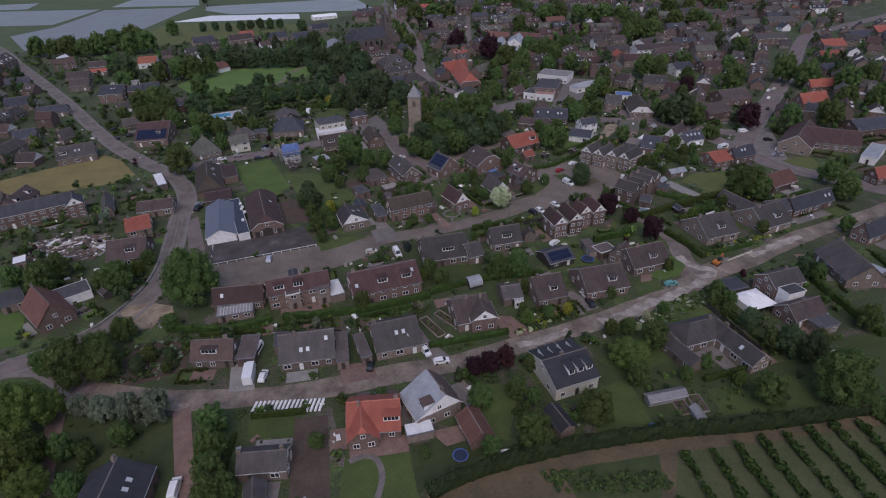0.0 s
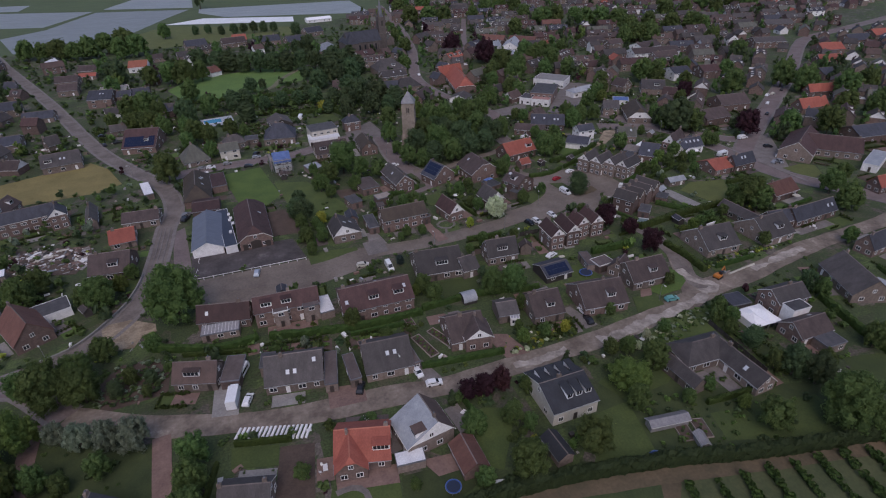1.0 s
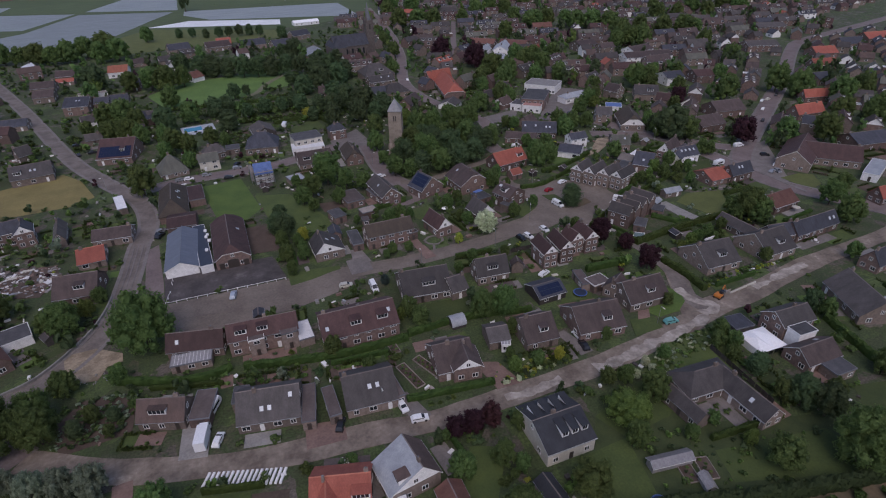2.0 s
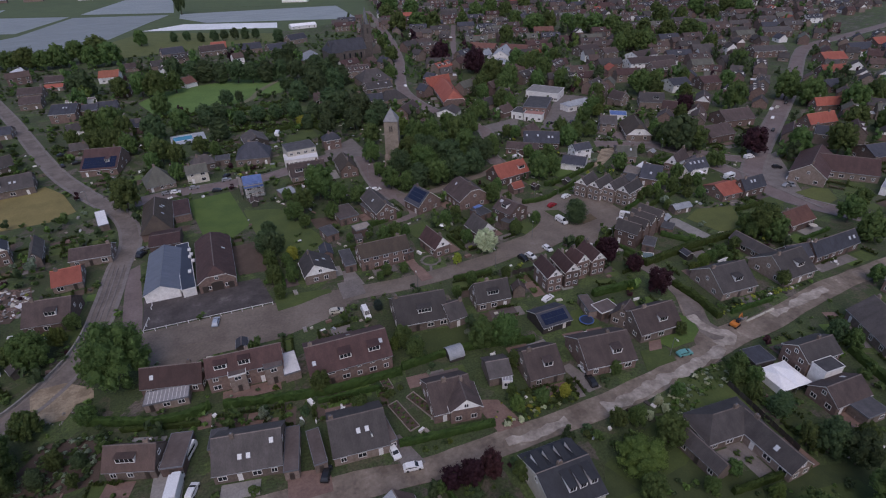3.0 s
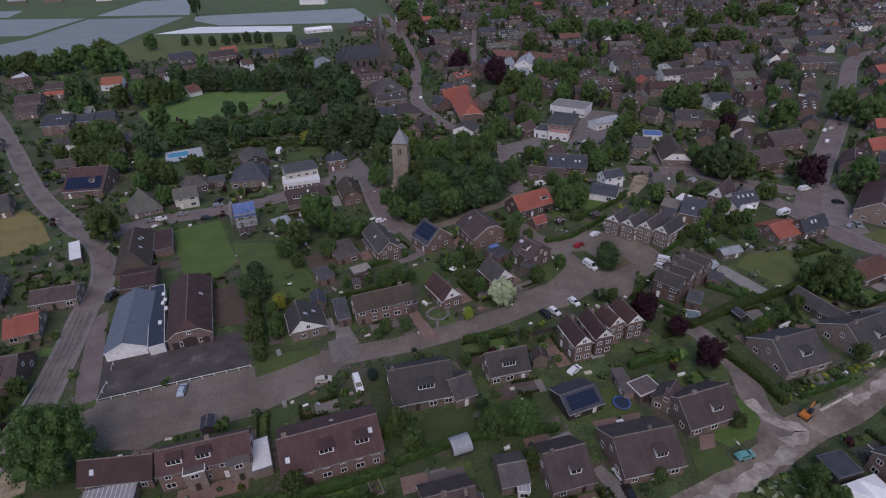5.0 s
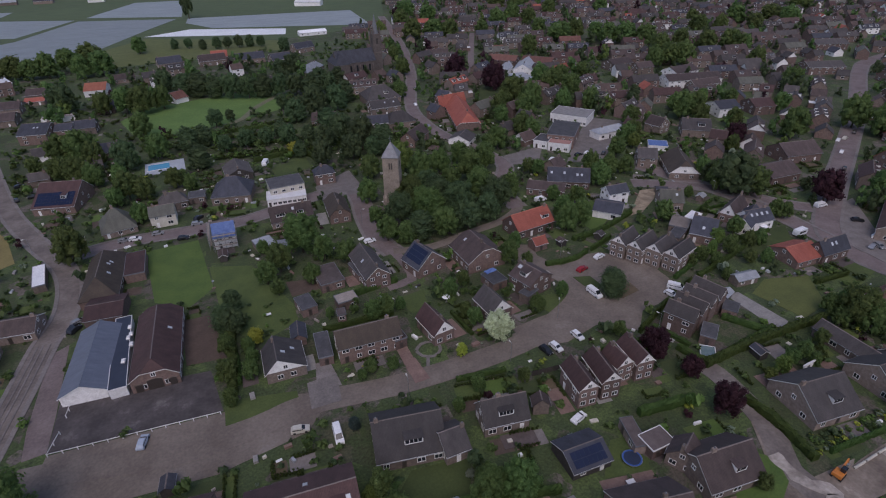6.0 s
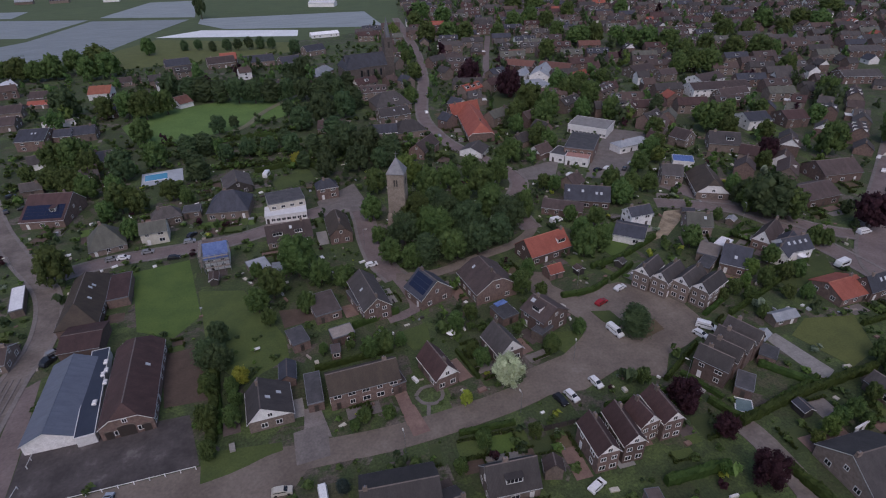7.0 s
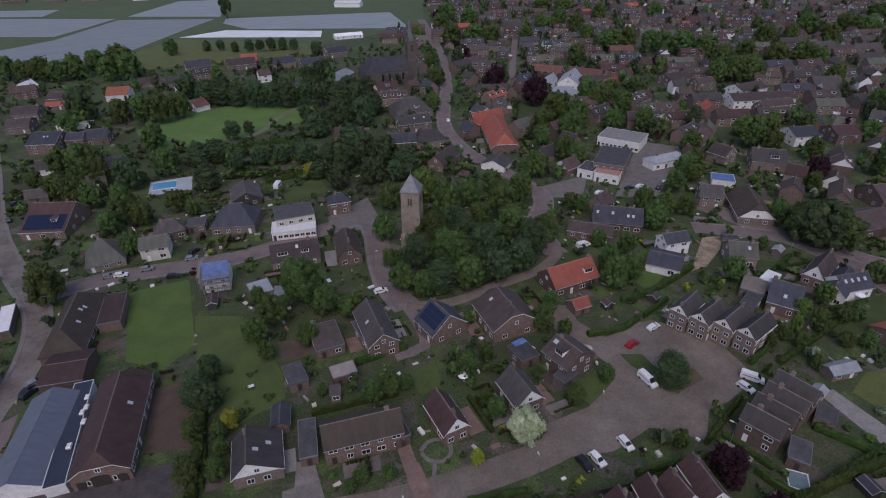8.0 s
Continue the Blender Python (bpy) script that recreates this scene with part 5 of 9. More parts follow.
house(-36.6, 224.5, -4.9, 13.3, 4.7, 4.7, 3, 5.5, 'brown', 'brown')
house(-43.4, 190.8, -7.2, 12.8, 6.6, 6.6, 3, 7.5, 'brown', 'brick', dorm=[('-', 0.1, 3)])
house(-40.4, 319.6, -12, 16.5, 13.0, 7.2, 3.2, 9.2, 'maroon', 'brick', solar='-', solar_from=0.5, dorm=[('-', 0.2, 2)])
house(-55.2, 344, 5.1, 8.5, 2.2, 2.2, 3, 6, 'grey', 'brown')
house(-70, 415.5, -9, 14.5, 10, 7, 5.4, 9, 'slate', 'brick', velux=[('-', 0.0, 0.4), ('-', 0.12, 0.4)], verge=True)
house(-57.6, 415.8, -6, 9, 5, 5, 4.5, 7.2, 'slate', 'brick')
house(-48.4, 418.2, 0, 12, 5.5, 5.5, 4, 7.2, 'slate', 'brown')
flat_block(-67, 447.5, 2, 18, 5, 3, 'flat_pale', 'white', nowin=1)
house(-16.9, 283.4, 12, 0.8, 6.4, 6.4, 2.4, 9.4, 'moss_grey', 'brown', end=0.0)
house(-0.7, 283.2, 3, 9.4, 4.6, 4.6, 4.8, 7.4, 'moss_grey', 'cream')
house(2.2, 295.3, 8.6, 4.9, 3.4, 3.4, 3.5, 7, 'grey', 'brown', end=0.0)
house(25.9, 297.5, -10, 4.2, 8.2, 6.6, 3.6, 9.2, 'slate', 'brown', end=0.0)
house(28.5, 319.9, 95.6, 14.6, 6, 6, 3, 6, 'grey', 'dark')
house(64.3, 297.4, 1.6, 3.1, 3.4, 3.4, 5, 8, 'slate', 'brick', tallwin=1, end=0.0)
house(45.7, 264.6, 1.5, 16.1, 5, 5, 3, 7.5, 'brown', 'brown', dorm=[('-', -0.25, 3.4), ('-', 0.2, 2.6)], velux=[('-', 0.05, 0.3)])
house(63.4, 263.1, 88.8, 12.1, 4.3, 4.3, 3.5, 7.5, 'moss', 'brick', end=0.6)
house(21.2, 257.8, -0.2, 7.9, 5.2, 5.2, 4.5, 8, 'tarp', 'white')
house(-27.9, 370, 14.7, 5.2, 3.4, 3.4, 4, 7, 'grey', 'brown')
house(-34.8, 353.3, 11, 7.6, 2.2, 2.2, 3, 6, 'grey', 'brown')
house(64.7, 216.1, 95.8, 17.3, 4.3, 4.3, 4.5, 8, 'grey', 'brick', velux=[('+', 0.0, 0.5)])
house(82.6, 214, 108.1, 9.7, 5.9, 5.9, 3.5, 8.5, 'slate', 'brick', solar='+')
house(101, 211.9, 95.5, 10.9, 7.2, 7.2, 4, 9, 'brown', 'brick', velux=[('+', 0.3, 0.4)], end=0.75)
house(127, 224.4, 9.3, 16.6, 5.3, 5.3, 3.5, 8, 'orange', 'brick', dorm=[('-', 0.3, 3.2)])
house(123.8, 211.1, 6.6, 5.5, 2.6, 2.6, 2.5, 4.5, 'orange', 'brick')
house(109.6, 190.5, 108.9, 9.2, 5.2, 5.2, 5, 8, 'brown', 'brick', velux=[('+', 0.35, 0.3), ('+', 0.3, 0.3)], dorm=[('+', 0.0, 2.6)])
house(93.4, 183.4, 98.4, 9.7, 3.9, 3.9, 3.5, 7.5, 'grey', 'brick', gable='white')
house(74.6, 181, 100.9, 10.6, 3.4, 3.4, 3.5, 7.5, 'maroon', 'brick', gable='white')
house(55.7, 182, 0.3, 17.4, 4.3, 4.3, 5, 8.2, 'moss', 'brick', chim=[0.33])
house(31.8, 182.7, 91.1, 10.6, 7, 3.6, 3, 7, 'grey_dark', 'brown', gable='white', velux=[('-', -0.1, 0.25), ('-', 0.1, 0.6)])
house(38.5, 192.7, 86.1, 6.7, 2.2, 2.2, 2.5, 4, 'slate', 'brick')
house(182.9, 196.2, -49.6, 8.6, 7.2, 7.2, 3.5, 7.5, 'slate', 'brick', velux=[('-', 0.0, 0.6)])
house(187.2, 219.6, -26, 9.2, 4.6, 4.6, 4, 7.5, 'moss_grey', 'brown', velux=[('-', 0.2, 0.4)])
house(203.7, 203.7, 27.6, 14, 3.4, 3.4, 3, 7.5, 'brown', 'brick', gable='white')
house(205, 195.2, -3.3, 11.2, 4.2, 4.2, 3.5, 7, 'slate', 'white', velux=[('-', -0.3, 0.4), ('-', -0.1, 0.4), ('-', 0.1, 0.4), ('-', 0.3, 0.4)])
house(202.2, 195.4, 28.7, 15.5, 3.4, 3.4, 3.5, 6.5, 'slate', 'white', gable='white')
house(170.1, 231.7, -1.1, 9.6, 3.4, 3.4, 5, 7.5, 'slate', 'white')
house(162, 223.8, -44.4, 10.9, 5.9, 5.9, 3, 5, 'slate', 'white')
house(207.5, 259.8, -31.6, 9, 6.5, 6.5, 5, 7.6, 'grey', 'brown')
flat_block(225.5, 273.5, -35, 9, 8, 2.6, 'tarp', 'white', nowin=1)
house(215.5, 246.8, 62, 16.5, 6.6, 6.6, 2.8, 8.2, 'moss', 'brown', gable='white', end=0.62, verge=True)
house(199.7, 172.7, 0.1, 11.6, 5.9, 5.9, 2.8, 5.5, 'orange', 'brick')
house(210.2, 169.5, 2.1, 12.6, 3.4, 3.4, 3.5, 7.5, 'slate', 'brick', velux=[('-', -0.1, 0.4), ('-', 0.05, 0.4)])
house(173, 168.2, -2.1, 8.3, 2.2, 2.2, 2.4, 3.6, 'zinc', 'brown')
house(252, 172.8, 29.3, 29.7, 7.2, 7.2, 4, 9, 'maroon', 'brown', verge=True)
house(263.1, 166, -44.9, 23.7, 7.2, 7.2, 3.5, 8.5, 'maroon', 'brown')
house(202.3, 143.4, 4, 14, 5.2, 4.5, 3, 6.6, 'rust', 'brick', verge=True)
house(195.9, 123.6, 2, 22.1, 3.4, 3.4, 3, 7, 'slate', 'brick', velux=[('-', 0.3, 0.5), ('-', 0.4, 0.5)])
house(181.1, 125, -8.5, 10.5, 3.4, 3.4, 3, 6.5, 'slate', 'brick')
house(171.5, 121.9, 1, 13.6, 7.2, 7.2, 3, 8, 'grey_dark', 'brown', dorm=[('-', 0.1, 2.8)], verge=True)
house(173, 134.1, -86.9, 15.9, 2.8, 2.8, 2.8, 5, 'grey_dark', 'brown')
house(148.6, 123.9, -3.5, 13.4, 7.2, 7.2, 3, 8, 'grey_dark', 'brown', dorm=[('-', 0.05, 2.8)], verge=True)
house(310, 214.3, -4.8, 19, 4.4, 4.4, 3.5, 8, 'orange', 'brick')
house(342.1, 233.1, -13.8, 18.2, 3.4, 3.4, 3.5, 7.5, 'orange', 'brick')
house(452.3, 311.7, -14.8, 19.2, 7.2, 7.2, 4, 8, 'orange', 'brick')
house(415.6, 284, -15.8, 18.4, 5, 5, 4, 8, 'orange', 'brick')
house(547.2, 331.1, -9.2, 32.4, 7.2, 7.2, 4, 8, 'orange', 'brick')
house(246.8, 129.1, -3.4, 14.8, 3.4, 3.4, 3, 7, 'orange', 'brick')
house(384.1, 260.7, -9.5, 16.1, 7.2, 7.2, 4, 7, 'slate', 'brick')
house(503.5, 326.3, -8.9, 22.6, 7.2, 7.2, 4, 8, 'slate', 'brick')
house(201.2, 99.7, 3.8, 22.1, 3.4, 3.4, 3, 7.5, 'slate', 'brick')
house(274.9, 238.8, -7.8, 19.1, 7.2, 7.2, 4, 8, 'brown', 'brick')
house(246.7, 224.5, 0.1, 16.8, 7, 7, 4, 7.5, 'brown', 'brick')
house(430.7, 350.5, -18, 26.7, 7.2, 7.2, 5, 8, 'grey', 'brick')
house(506.8, 406.9, -16.5, 28.4, 7.2, 7.2, 5, 8, 'grey', 'brick')
house(295.7, 172, -8.7, 21.4, 7.2, 7.2, 4, 7.5, 'slate', 'brick')
house(214.4, 298.4, 8, 12.8, 4, 4, 3.5, 5.5, 'zinc', 'white', end=0.0)
house(162.3, 254.1, -29.6, 18, 6.2, 6.2, 3.5, 7.5, 'slate', 'brick', velux=[('-', -0.4, 0.4), ('-', -0.1, 0.4), ('-', 0.2, 0.5), ('-', 0.3, 0.5)])
house(149.3, 249.8, -36.5, 15.9, 4.7, 4.7, 3, 5, 'brown', 'brick')
house(155.4, 376.5, 10.4, 19, 3.4, 3.4, 3, 9, 'orange', 'brick')
house(154.3, 356.2, 78.7, 36.2, 7.2, 7.2, 3, 9, 'orange', 'brick', end=0.3)
house(235.8, 467.2, -43.4, 22.3, 7.2, 7.2, 5, 8, 'rust', 'brick')
house(256.2, 449.7, -44.8, 24.1, 7.2, 7.2, 5, 8, 'rust', 'brick')
house(222.2, 439.6, 43.5, 20.8, 3.4, 3.4, 4, 8, 'zinc', 'white', gable='white')
house(241.2, 442.3, 53.4, 28.6, 7.2, 7.2, 4, 8, 'zinc', 'white', gable='white')
house(257.5, 284, -34, 14.5, 8, 6, 4.2, 8, 'grey_dark', 'brown', dorm=[('-', 0.15, 3.4)])
house(241.5, 294, -72, 9.5, 5, 5, 4.5, 8.2, 'brown', 'brown', verge=True)
house(295.5, 304, -7.9, 13.9, 7.2, 7.2, 5, 8, 'slate', 'white')
house(316.7, 299.1, -11.2, 13.4, 7.2, 7.2, 5, 8, 'maroon', 'brick')
house(332.1, 381.7, 9.5, 23, 7.2, 7.2, 5, 8, 'brown', 'white')
house(323.4, 361.6, -10.1, 39.2, 7.2, 7.2, 5, 8, 'brown', 'white')
house(320.6, 346.7, -0.5, 21.6, 4.5, 4.5, 5, 8, 'brown', 'brown')
house(307, 419.9, 5, 19.1, 7.2, 7.2, 5, 8, 'brown', 'brown')
house(315.8, 402, -0.7, 13.8, 4.7, 4.7, 5, 8, 'brown', 'brown')
house(115.5, 435.5, -4, 17.5, 5.5, 5.5, 5, 8.4, 'brown', 'brown', dorm=[('-', -0.35, 2), ('-', -0.1, 2), ('-', 0.15, 2), ('-', 0.38, 2)])
house(119.5, 410, 3, 8, 11, 8, 4.5, 10.5, 'grey', 'brown', end=0.0, dorm=[('-', 0.3, 2.6)])
house(115.5, 384.5, 3, 18, 6, 6, 5, 8.2, 'grey_dark', 'brown', velux=[('-', 0.0, 0.4), ('-', 0.3, 0.4)], verge=True)
house(117, 359, 3, 6, 7, 6, 4, 8.4, 'grey_dark', 'brown', end=0.0)
house(103, 357.8, -9, 15, 5, 5, 4.6, 8, 'slate', 'brown', tallwin=1, verge=True)
house(117, 329.2, 44.9, 16.2, 4.6, 4.6, 4, 8, 'brown', 'brick')
house(80, 383.5, -12, 15, 8, 6, 3, 5.4, 'rust_dark', 'brown')
house(140.1, 320.3, 47.9, 11.5, 6, 6, 2.5, 5, 'grey', 'white')
house(-55, 509, -4, 14, 9, 6, 4, 7.5, 'rust_orange', 'white', gable='white')
house(-89.5, 496, -4, 12, 4, 4, 2.6, 4.4, 'orange', 'brown')
house(-90, 510, -5, 14, 6, 6, 4, 7.2, 'brown', 'brown')
house(-2.8, 464.7, 33.8, 9.3, 6.6, 6.6, 3, 6.5, 'rust', 'white')
house(20.4, 572.3, 8.3, 21.4, 7.2, 7.2, 4, 8, 'brown', 'brown')
house(26.6, 584.6, -1.2, 13.2, 7.2, 7.2, 4, 8, 'orange', 'brick')
house(49.5, 566, 5.3, 24, 7.2, 7.2, 4, 8, 'slate', 'brown')
house(73.7, 552.7, 13.6, 18.2, 7.2, 7.2, 4, 8, 'slate', 'brown')
house(-12.5, 578, 12.2, 18.8, 7.2, 7.2, 4, 8, 'slate', 'brown')
house(-41.9, 536.7, 12, 15.4, 3.7, 3.7, 3, 6, 'brown', 'brown')
house(-43.2, 459.8, -0.4, 10.7, 7.2, 7.2, 4, 7, 'slate', 'brick')
house(-100.3, 480.1, -1.1, 15, 7.2, 7.2, 4, 7, 'brown', 'brown')
house(-95.5, 453.3, 0.1, 12.5, 7.2, 7.2, 4, 7, 'brown', 'brown')
house(-122.4, 548.6, 75, 15.4, 3.9, 3.9, 3, 7, 'white_roof', 'white')
house(90.1, 502.5, 53.5, 17.7, 4.8, 4.8, 4, 8, 'zinc', 'brown', end=0.0)
house(96.7, 591.2, 19.8, 18.5, 6.4, 6.4, 4, 8, 'slate', 'brown')
house(118.1, 672.7, 5, 28.2, 6, 6, 3, 5, 'white_roof', 'white')
house(-123.4, 415.4, 7, 15.8, 7.2, 7.2, 4.5, 8, 'slate', 'brown')
house(-102, 392.2, -1.9, 16.8, 5.4, 5.4, 3, 6, 'slate', 'brown')
house(-105.9, 344, 4.6, 10.7, 7.2, 7.2, 4, 7, 'slate', 'brown')
house(-84.7, 331.3, 34.6, 7.1, 3.4, 3.4, 4, 8, 'grey', 'brown')
house(-76.2, 304, 8, 16.9, 7.2, 7.2, 3.5, 7.5, 'grey', 'brown', dorm=[('-', -0.3, 3)], velux=[('-', 0.0, 0.5), ('-', 0.1, 0.5)])
house(-137.5, 474.6, 3.9, 15.1, 3.4, 3.4, 4, 8, 'slate', 'brown')
house(-31.3, 371.6, 4.5, 7.1, 7.2, 7.2, 4, 7, 'slate', 'brick')
house(150, 903, -23, 36, 9, 9, 5, 7.5, 'white_roof', 'white', nowin=1)
house(-322, 1145, 8, 30, 8, 8, 4, 7, 'grey', 'brown', nowin=1)
house(-262, 1132, 5, 24, 7, 7, 4, 7, 'zinc', 'brown', nowin=1)
house(-214, 1126, 3, 26, 8, 8, 4, 8, 'slate', 'brown', nowin=1)
house(-140, 1104, 0, 22, 7, 7, 4, 7, 'grey', 'white', nowin=1)
# flat-roofed blocks and sheds
flat_block(23.5, 79.8, -7.2, 6, 3.2, 2.6, 'white_roof', 'brown')
flat_block(138.8, 82.9, -3, 6, 3.8, 5.5, 'flat_dark', 'white')
flat_block(137.4, 71.1, -2, 6.5, 4.6, 3, 'flat_dark', 'brown')
flat_block(173.3, 82.3, -79.8, 4.4, 7.6, 3, 'zinc', 'brown')
flat_block(129.2, 94.2, -6, 6, 5.4, 2.8, 'slate', 'dark', nowin=1)
flat_block(-9.5, 122.5, -15, 4.6, 9.2, 3, 'flat_brown', 'brick')
flat_block(-1, 121.6, -12.1, 3.5, 5.4, 3.4, 'flat_dark', 'brown')
flat_block(13.6, 112.9, -11, 3, 11.8, 3, 'flat_brown', 'brown')
flat_block(18.6, 111.2, 0, 2.7, 9.6, 3, 'flat_brown', 'brown')
flat_block(33.9, 111.2, 4.1, 2, 10.5, 3, 'flat_brown', 'brown')
flat_block(66.5, 113.3, -23.3, 2.3, 3.1, 2.8, 'glass_roof', 'white')
flat_block(102.7, 130.3, -101.3, 7.9, 2.9, 2.8, 'flat_brown', 'brown')
flat_block(79.4, 120.6, 2.5, 5.1, 1.5, 2.8, 'flat_pale', 'brown')
flat_block(106, 126.8, 4.4, 6, 4.6, 3, 'flat_brown', 'brick')
flat_block(-11.8, 141.3, -6.5, 10, 4.3, 2.6, 'glass_roof', 'brown')
flat_block(17.5, 140.4, 2.1, 4, 8.2, 2.8, 'white_roof', 'brown')
flat_block(171.8, 197.1, 30.4, 7.4, 3.9, 3.2, 'flat_dark', 'brown')
flat_block(143.1, 151, -49.9, 3.9, 6.3, 3, 'flat_dark', 'brick')
flat_block(156.7, 157.2, -53.6, 4, 4.9, 3, 'flat_dark', 'brick')
flat_block(-6.8, 202.1, 3.2, 4, 30.8, 3, 'hall_strip', 'white', nowin=1)
house(-13.0, 224.4, -3, 10.5, 6.0, 6.0, 3.4, 4.8, 'maroon', 'brick', nowin=1)
flat_block(-7.6, 248.8, 3, 6.0, 15.0, 3.2, 'maroon', 'brick', nowin=1)
flat_block(-58.9, 171.0, 18.3, 10.4, 7.4, 3.0, 'flat_dark', 'white', nowin=1)
flat_block(-75.6, 174.7, 23.5, 6.5, 8.7, 3, 'flat_dark', 'brown')
flat_block(-78.3, 199.1, 11.2, 3.7, 5, 3, 'white_roof', 'brown')
flat_block(-36.7, 253.1, 11.3, 3.5, 14.2, 2.7, 'white_roof', 'brown')
flat_block(11.2, 299.0, -2.4, 6.4, 6.5, 3, 'flat_dark', 'brown')
flat_block(46.8, 290.1, 4.8, 13.9, 10.9, 6.4, 'flat_dark', 'cream', storeys=2)
flat_block(46.2, 284, -3.6, 15.6, 8.6, 3.4, 'white_roof', 'white')
flat_block(34.0, 247.6, 14.7, 6.4, 7.5, 2.6, 'zinc', 'brown', nowin=1)
flat_block(41.2, 243.4, -2.8, 5.8, 5.5, 2.8, 'zinc', 'brown')
flat_block(-4.1, 344.2, 5, 17.5, 15.3, 0.3, 'pool_deck', 'white', nowin=1)
flat_block(51.3, 217.7, 7.2, 7.5, 11.1, 3.2, 'flat_brown', 'brick')
flat_block(60.5, 217.6, 11.5, 1.9, 8.3, 3, 'flat_dark', 'brick')
flat_block(100, 196.5, 11.6, 5.3, 6.7, 3, 'flat_dark', 'brick')
flat_block(106.3, 185.3, 26.4, 5, 3.5, 3.2, 'flat_dark', 'brown')
flat_block(44, 184.3, -1.4, 3.7, 10.4, 3, 'flat_dark', 'brick')
flat_block(63.3, 182, 9.4, 3.4, 7.9, 3.4, 'brown', 'brick')
flat_block(54.1, 203, 8, 6, 4.4, 3.2, 'flat_pale', 'brick')
flat_block(42.4, 205.5, 12.6, 4.6, 7.1, 3, 'flat_dark', 'brick')
flat_block(51.4, 197.1, -3.8, 2.4, 3.2, 2.6, 'flat_brown', 'brick')
flat_block(178.3, 203.2, -50, 6.4, 8.9, 3.2, 'flat_pale', 'brown')
flat_block(185.9, 205, -63.9, 3.8, 6.5, 3.4, 'white_roof', 'white')
flat_block(267.2, 147.5, -66.5, 5.9, 20.9, 3.5, 'zinc', 'white')
flat_block(156.7, 131.8, 6.8, 4.5, 0.1, 3, 'white_roof', 'white')
flat_block(152.8, 127.8, -7.9, 6.4, 2.3, 3, 'white_roof', 'white')
flat_block(210.4, 327.8, -48.8, 20.7, 15.7, 5, 'flat_grey', 'white', storeys=1)
flat_block(188.8, 301.5, -40.5, 13.5, 22.1, 6.5, 'flat_dark', 'brick', storeys=2)
flat_block(181.4, 292.1, -41.9, 10.6, 9.7, 4.2, 'flat_pink', 'white')
flat_block(176.1, 299.3, -49.6, 7.2, 10.7, 4, 'flat_dark', 'white')
flat_block(223.1, 419.3, 1.1, 18.7, 20, 3, 'zinc', 'white')
flat_block(4.9, 139.3, -0.9, 4, 2.8, 5.6, 'flat_brown', 'brown', storeys=2)
flat_block(13.4, 138.6, 1, 4.3, 2.9, 5.6, 'flat_brown', 'brown', storeys=2)
flat_block(27.5, 135.8, 1.4, 4.4, 3.6, 5.6, 'flat_brown', 'brown', storeys=2)
flat_block(36.1, 135.9, 1.7, 3.5, 3.6, 5.6, 'flat_brown', 'brown', storeys=2)
# hedges
hedge(2.2, 3.6, [(20.3, 64.6), (31.9, 65.5), (51, 63.6), (73.8, 58.7), (88.6, 54.2), (104.1, 50.1), (124.8, 45.5), (135, 43.1)], 'dark')
hedge(2.4, 2.6, [(20.2, 177), (20.8, 188), (20.6, 200), (21.4, 213)], 'hedge')
hedge(1.6, 2.2, [(-29.9, 141.7), (-11.9, 134.5), (-2.4, 135.4)], 'hedge')
hedge(1.6, 2.2, [(0.6, 134.1), (22.9, 128.9), (43.7, 127.6)], 'hedge')
hedge(1.5, 2, [(44.2, 129.1), (63.4, 129.1), (81.4, 124.8)], 'hedge')
hedge(1.8, 2.2, [(135, 130.1), (135.8, 121.2), (135, 111.6)], 'hedge')
hedge(1.8, 2.4, [(134.3, 142.6), (155.5, 144.8), (179.3, 145.4)], 'hedge')
hedge(1.8, 2.4, [(108.4, 135.5), (123.4, 134.6)], 'hedge')
hedge(1.5, 1.8, [(153.2, 156.5), (162, 144.4)], 'hedge')
hedge(1.5, 2, [(137.8, 210.6), (150.8, 212.6), (169.7, 220.1)], 'hedge')
hedge(1.4, 1.8, [(120.6, 199.7), (130.7, 199.1), (138.1, 202.1)], 'hedge')
hedge(1.4, 1.8, [(132.6, 150.8), (136.7, 143.5), (150.2, 145.5), (162.9, 147.5)], 'hedge')
hedge(1.8, 2.4, [(155.5, 87.1), (152.2, 74.7), (149.8, 62.2)], 'hedge')
hedge(1.5, 1.6, [(35.8, 106.4), (58, 103.3)], 'hedge')
hedge(1.2, 1.5, [(19.1, 206.8), (21.7, 190.3), (21.9, 180)], 'hedge')
hedge(1.4, 2, [(57.7, 207), (71.9, 209.6)], 'hedge')
hedge(1.2, 1.6, [(161.9, 175.4), (177.3, 179.9), (189.2, 183.8)], 'hedge')
hedge(1.6, 2.2, [(17.3, 383.2), (45.3, 384.3), (61.4, 368.5)], 'hedge')
hedge(1.6, 2.4, [(36.3, 334), (58.7, 336.6), (66.7, 317.8)], 'hedge')
# parked vehicles
vehicle(34.1, 104.8, -84.4, 'car', 'white')
vehicle(36.6, 99.6, -9.4, 'car', 'white')
vehicle(-7.2, 112.2, 66.7, 'car', 'white')
vehicle(114.7, 103.8, -5.9, 'car', 'teal')
vehicle(-10.3, 113.9, 77.7, 'truck', 'white')
vehicle(-7.8, 122.7, 64.2, 'caravan', 'white')
vehicle(19.2, 105.3, 64.7, 'car', 'dark')
vehicle(87.2, 109.3, 92.5, 'car', 'white')
vehicle(86.2, 105.3, 80.9, 'car', 'dark')
vehicle(0.6, 169.1, 77.8, 'car', 'pale_blue')
vehicle(34.2, 159.7, -8, 'car', 'cream')
vehicle(42, 155, -90.2, 'van', 'white')
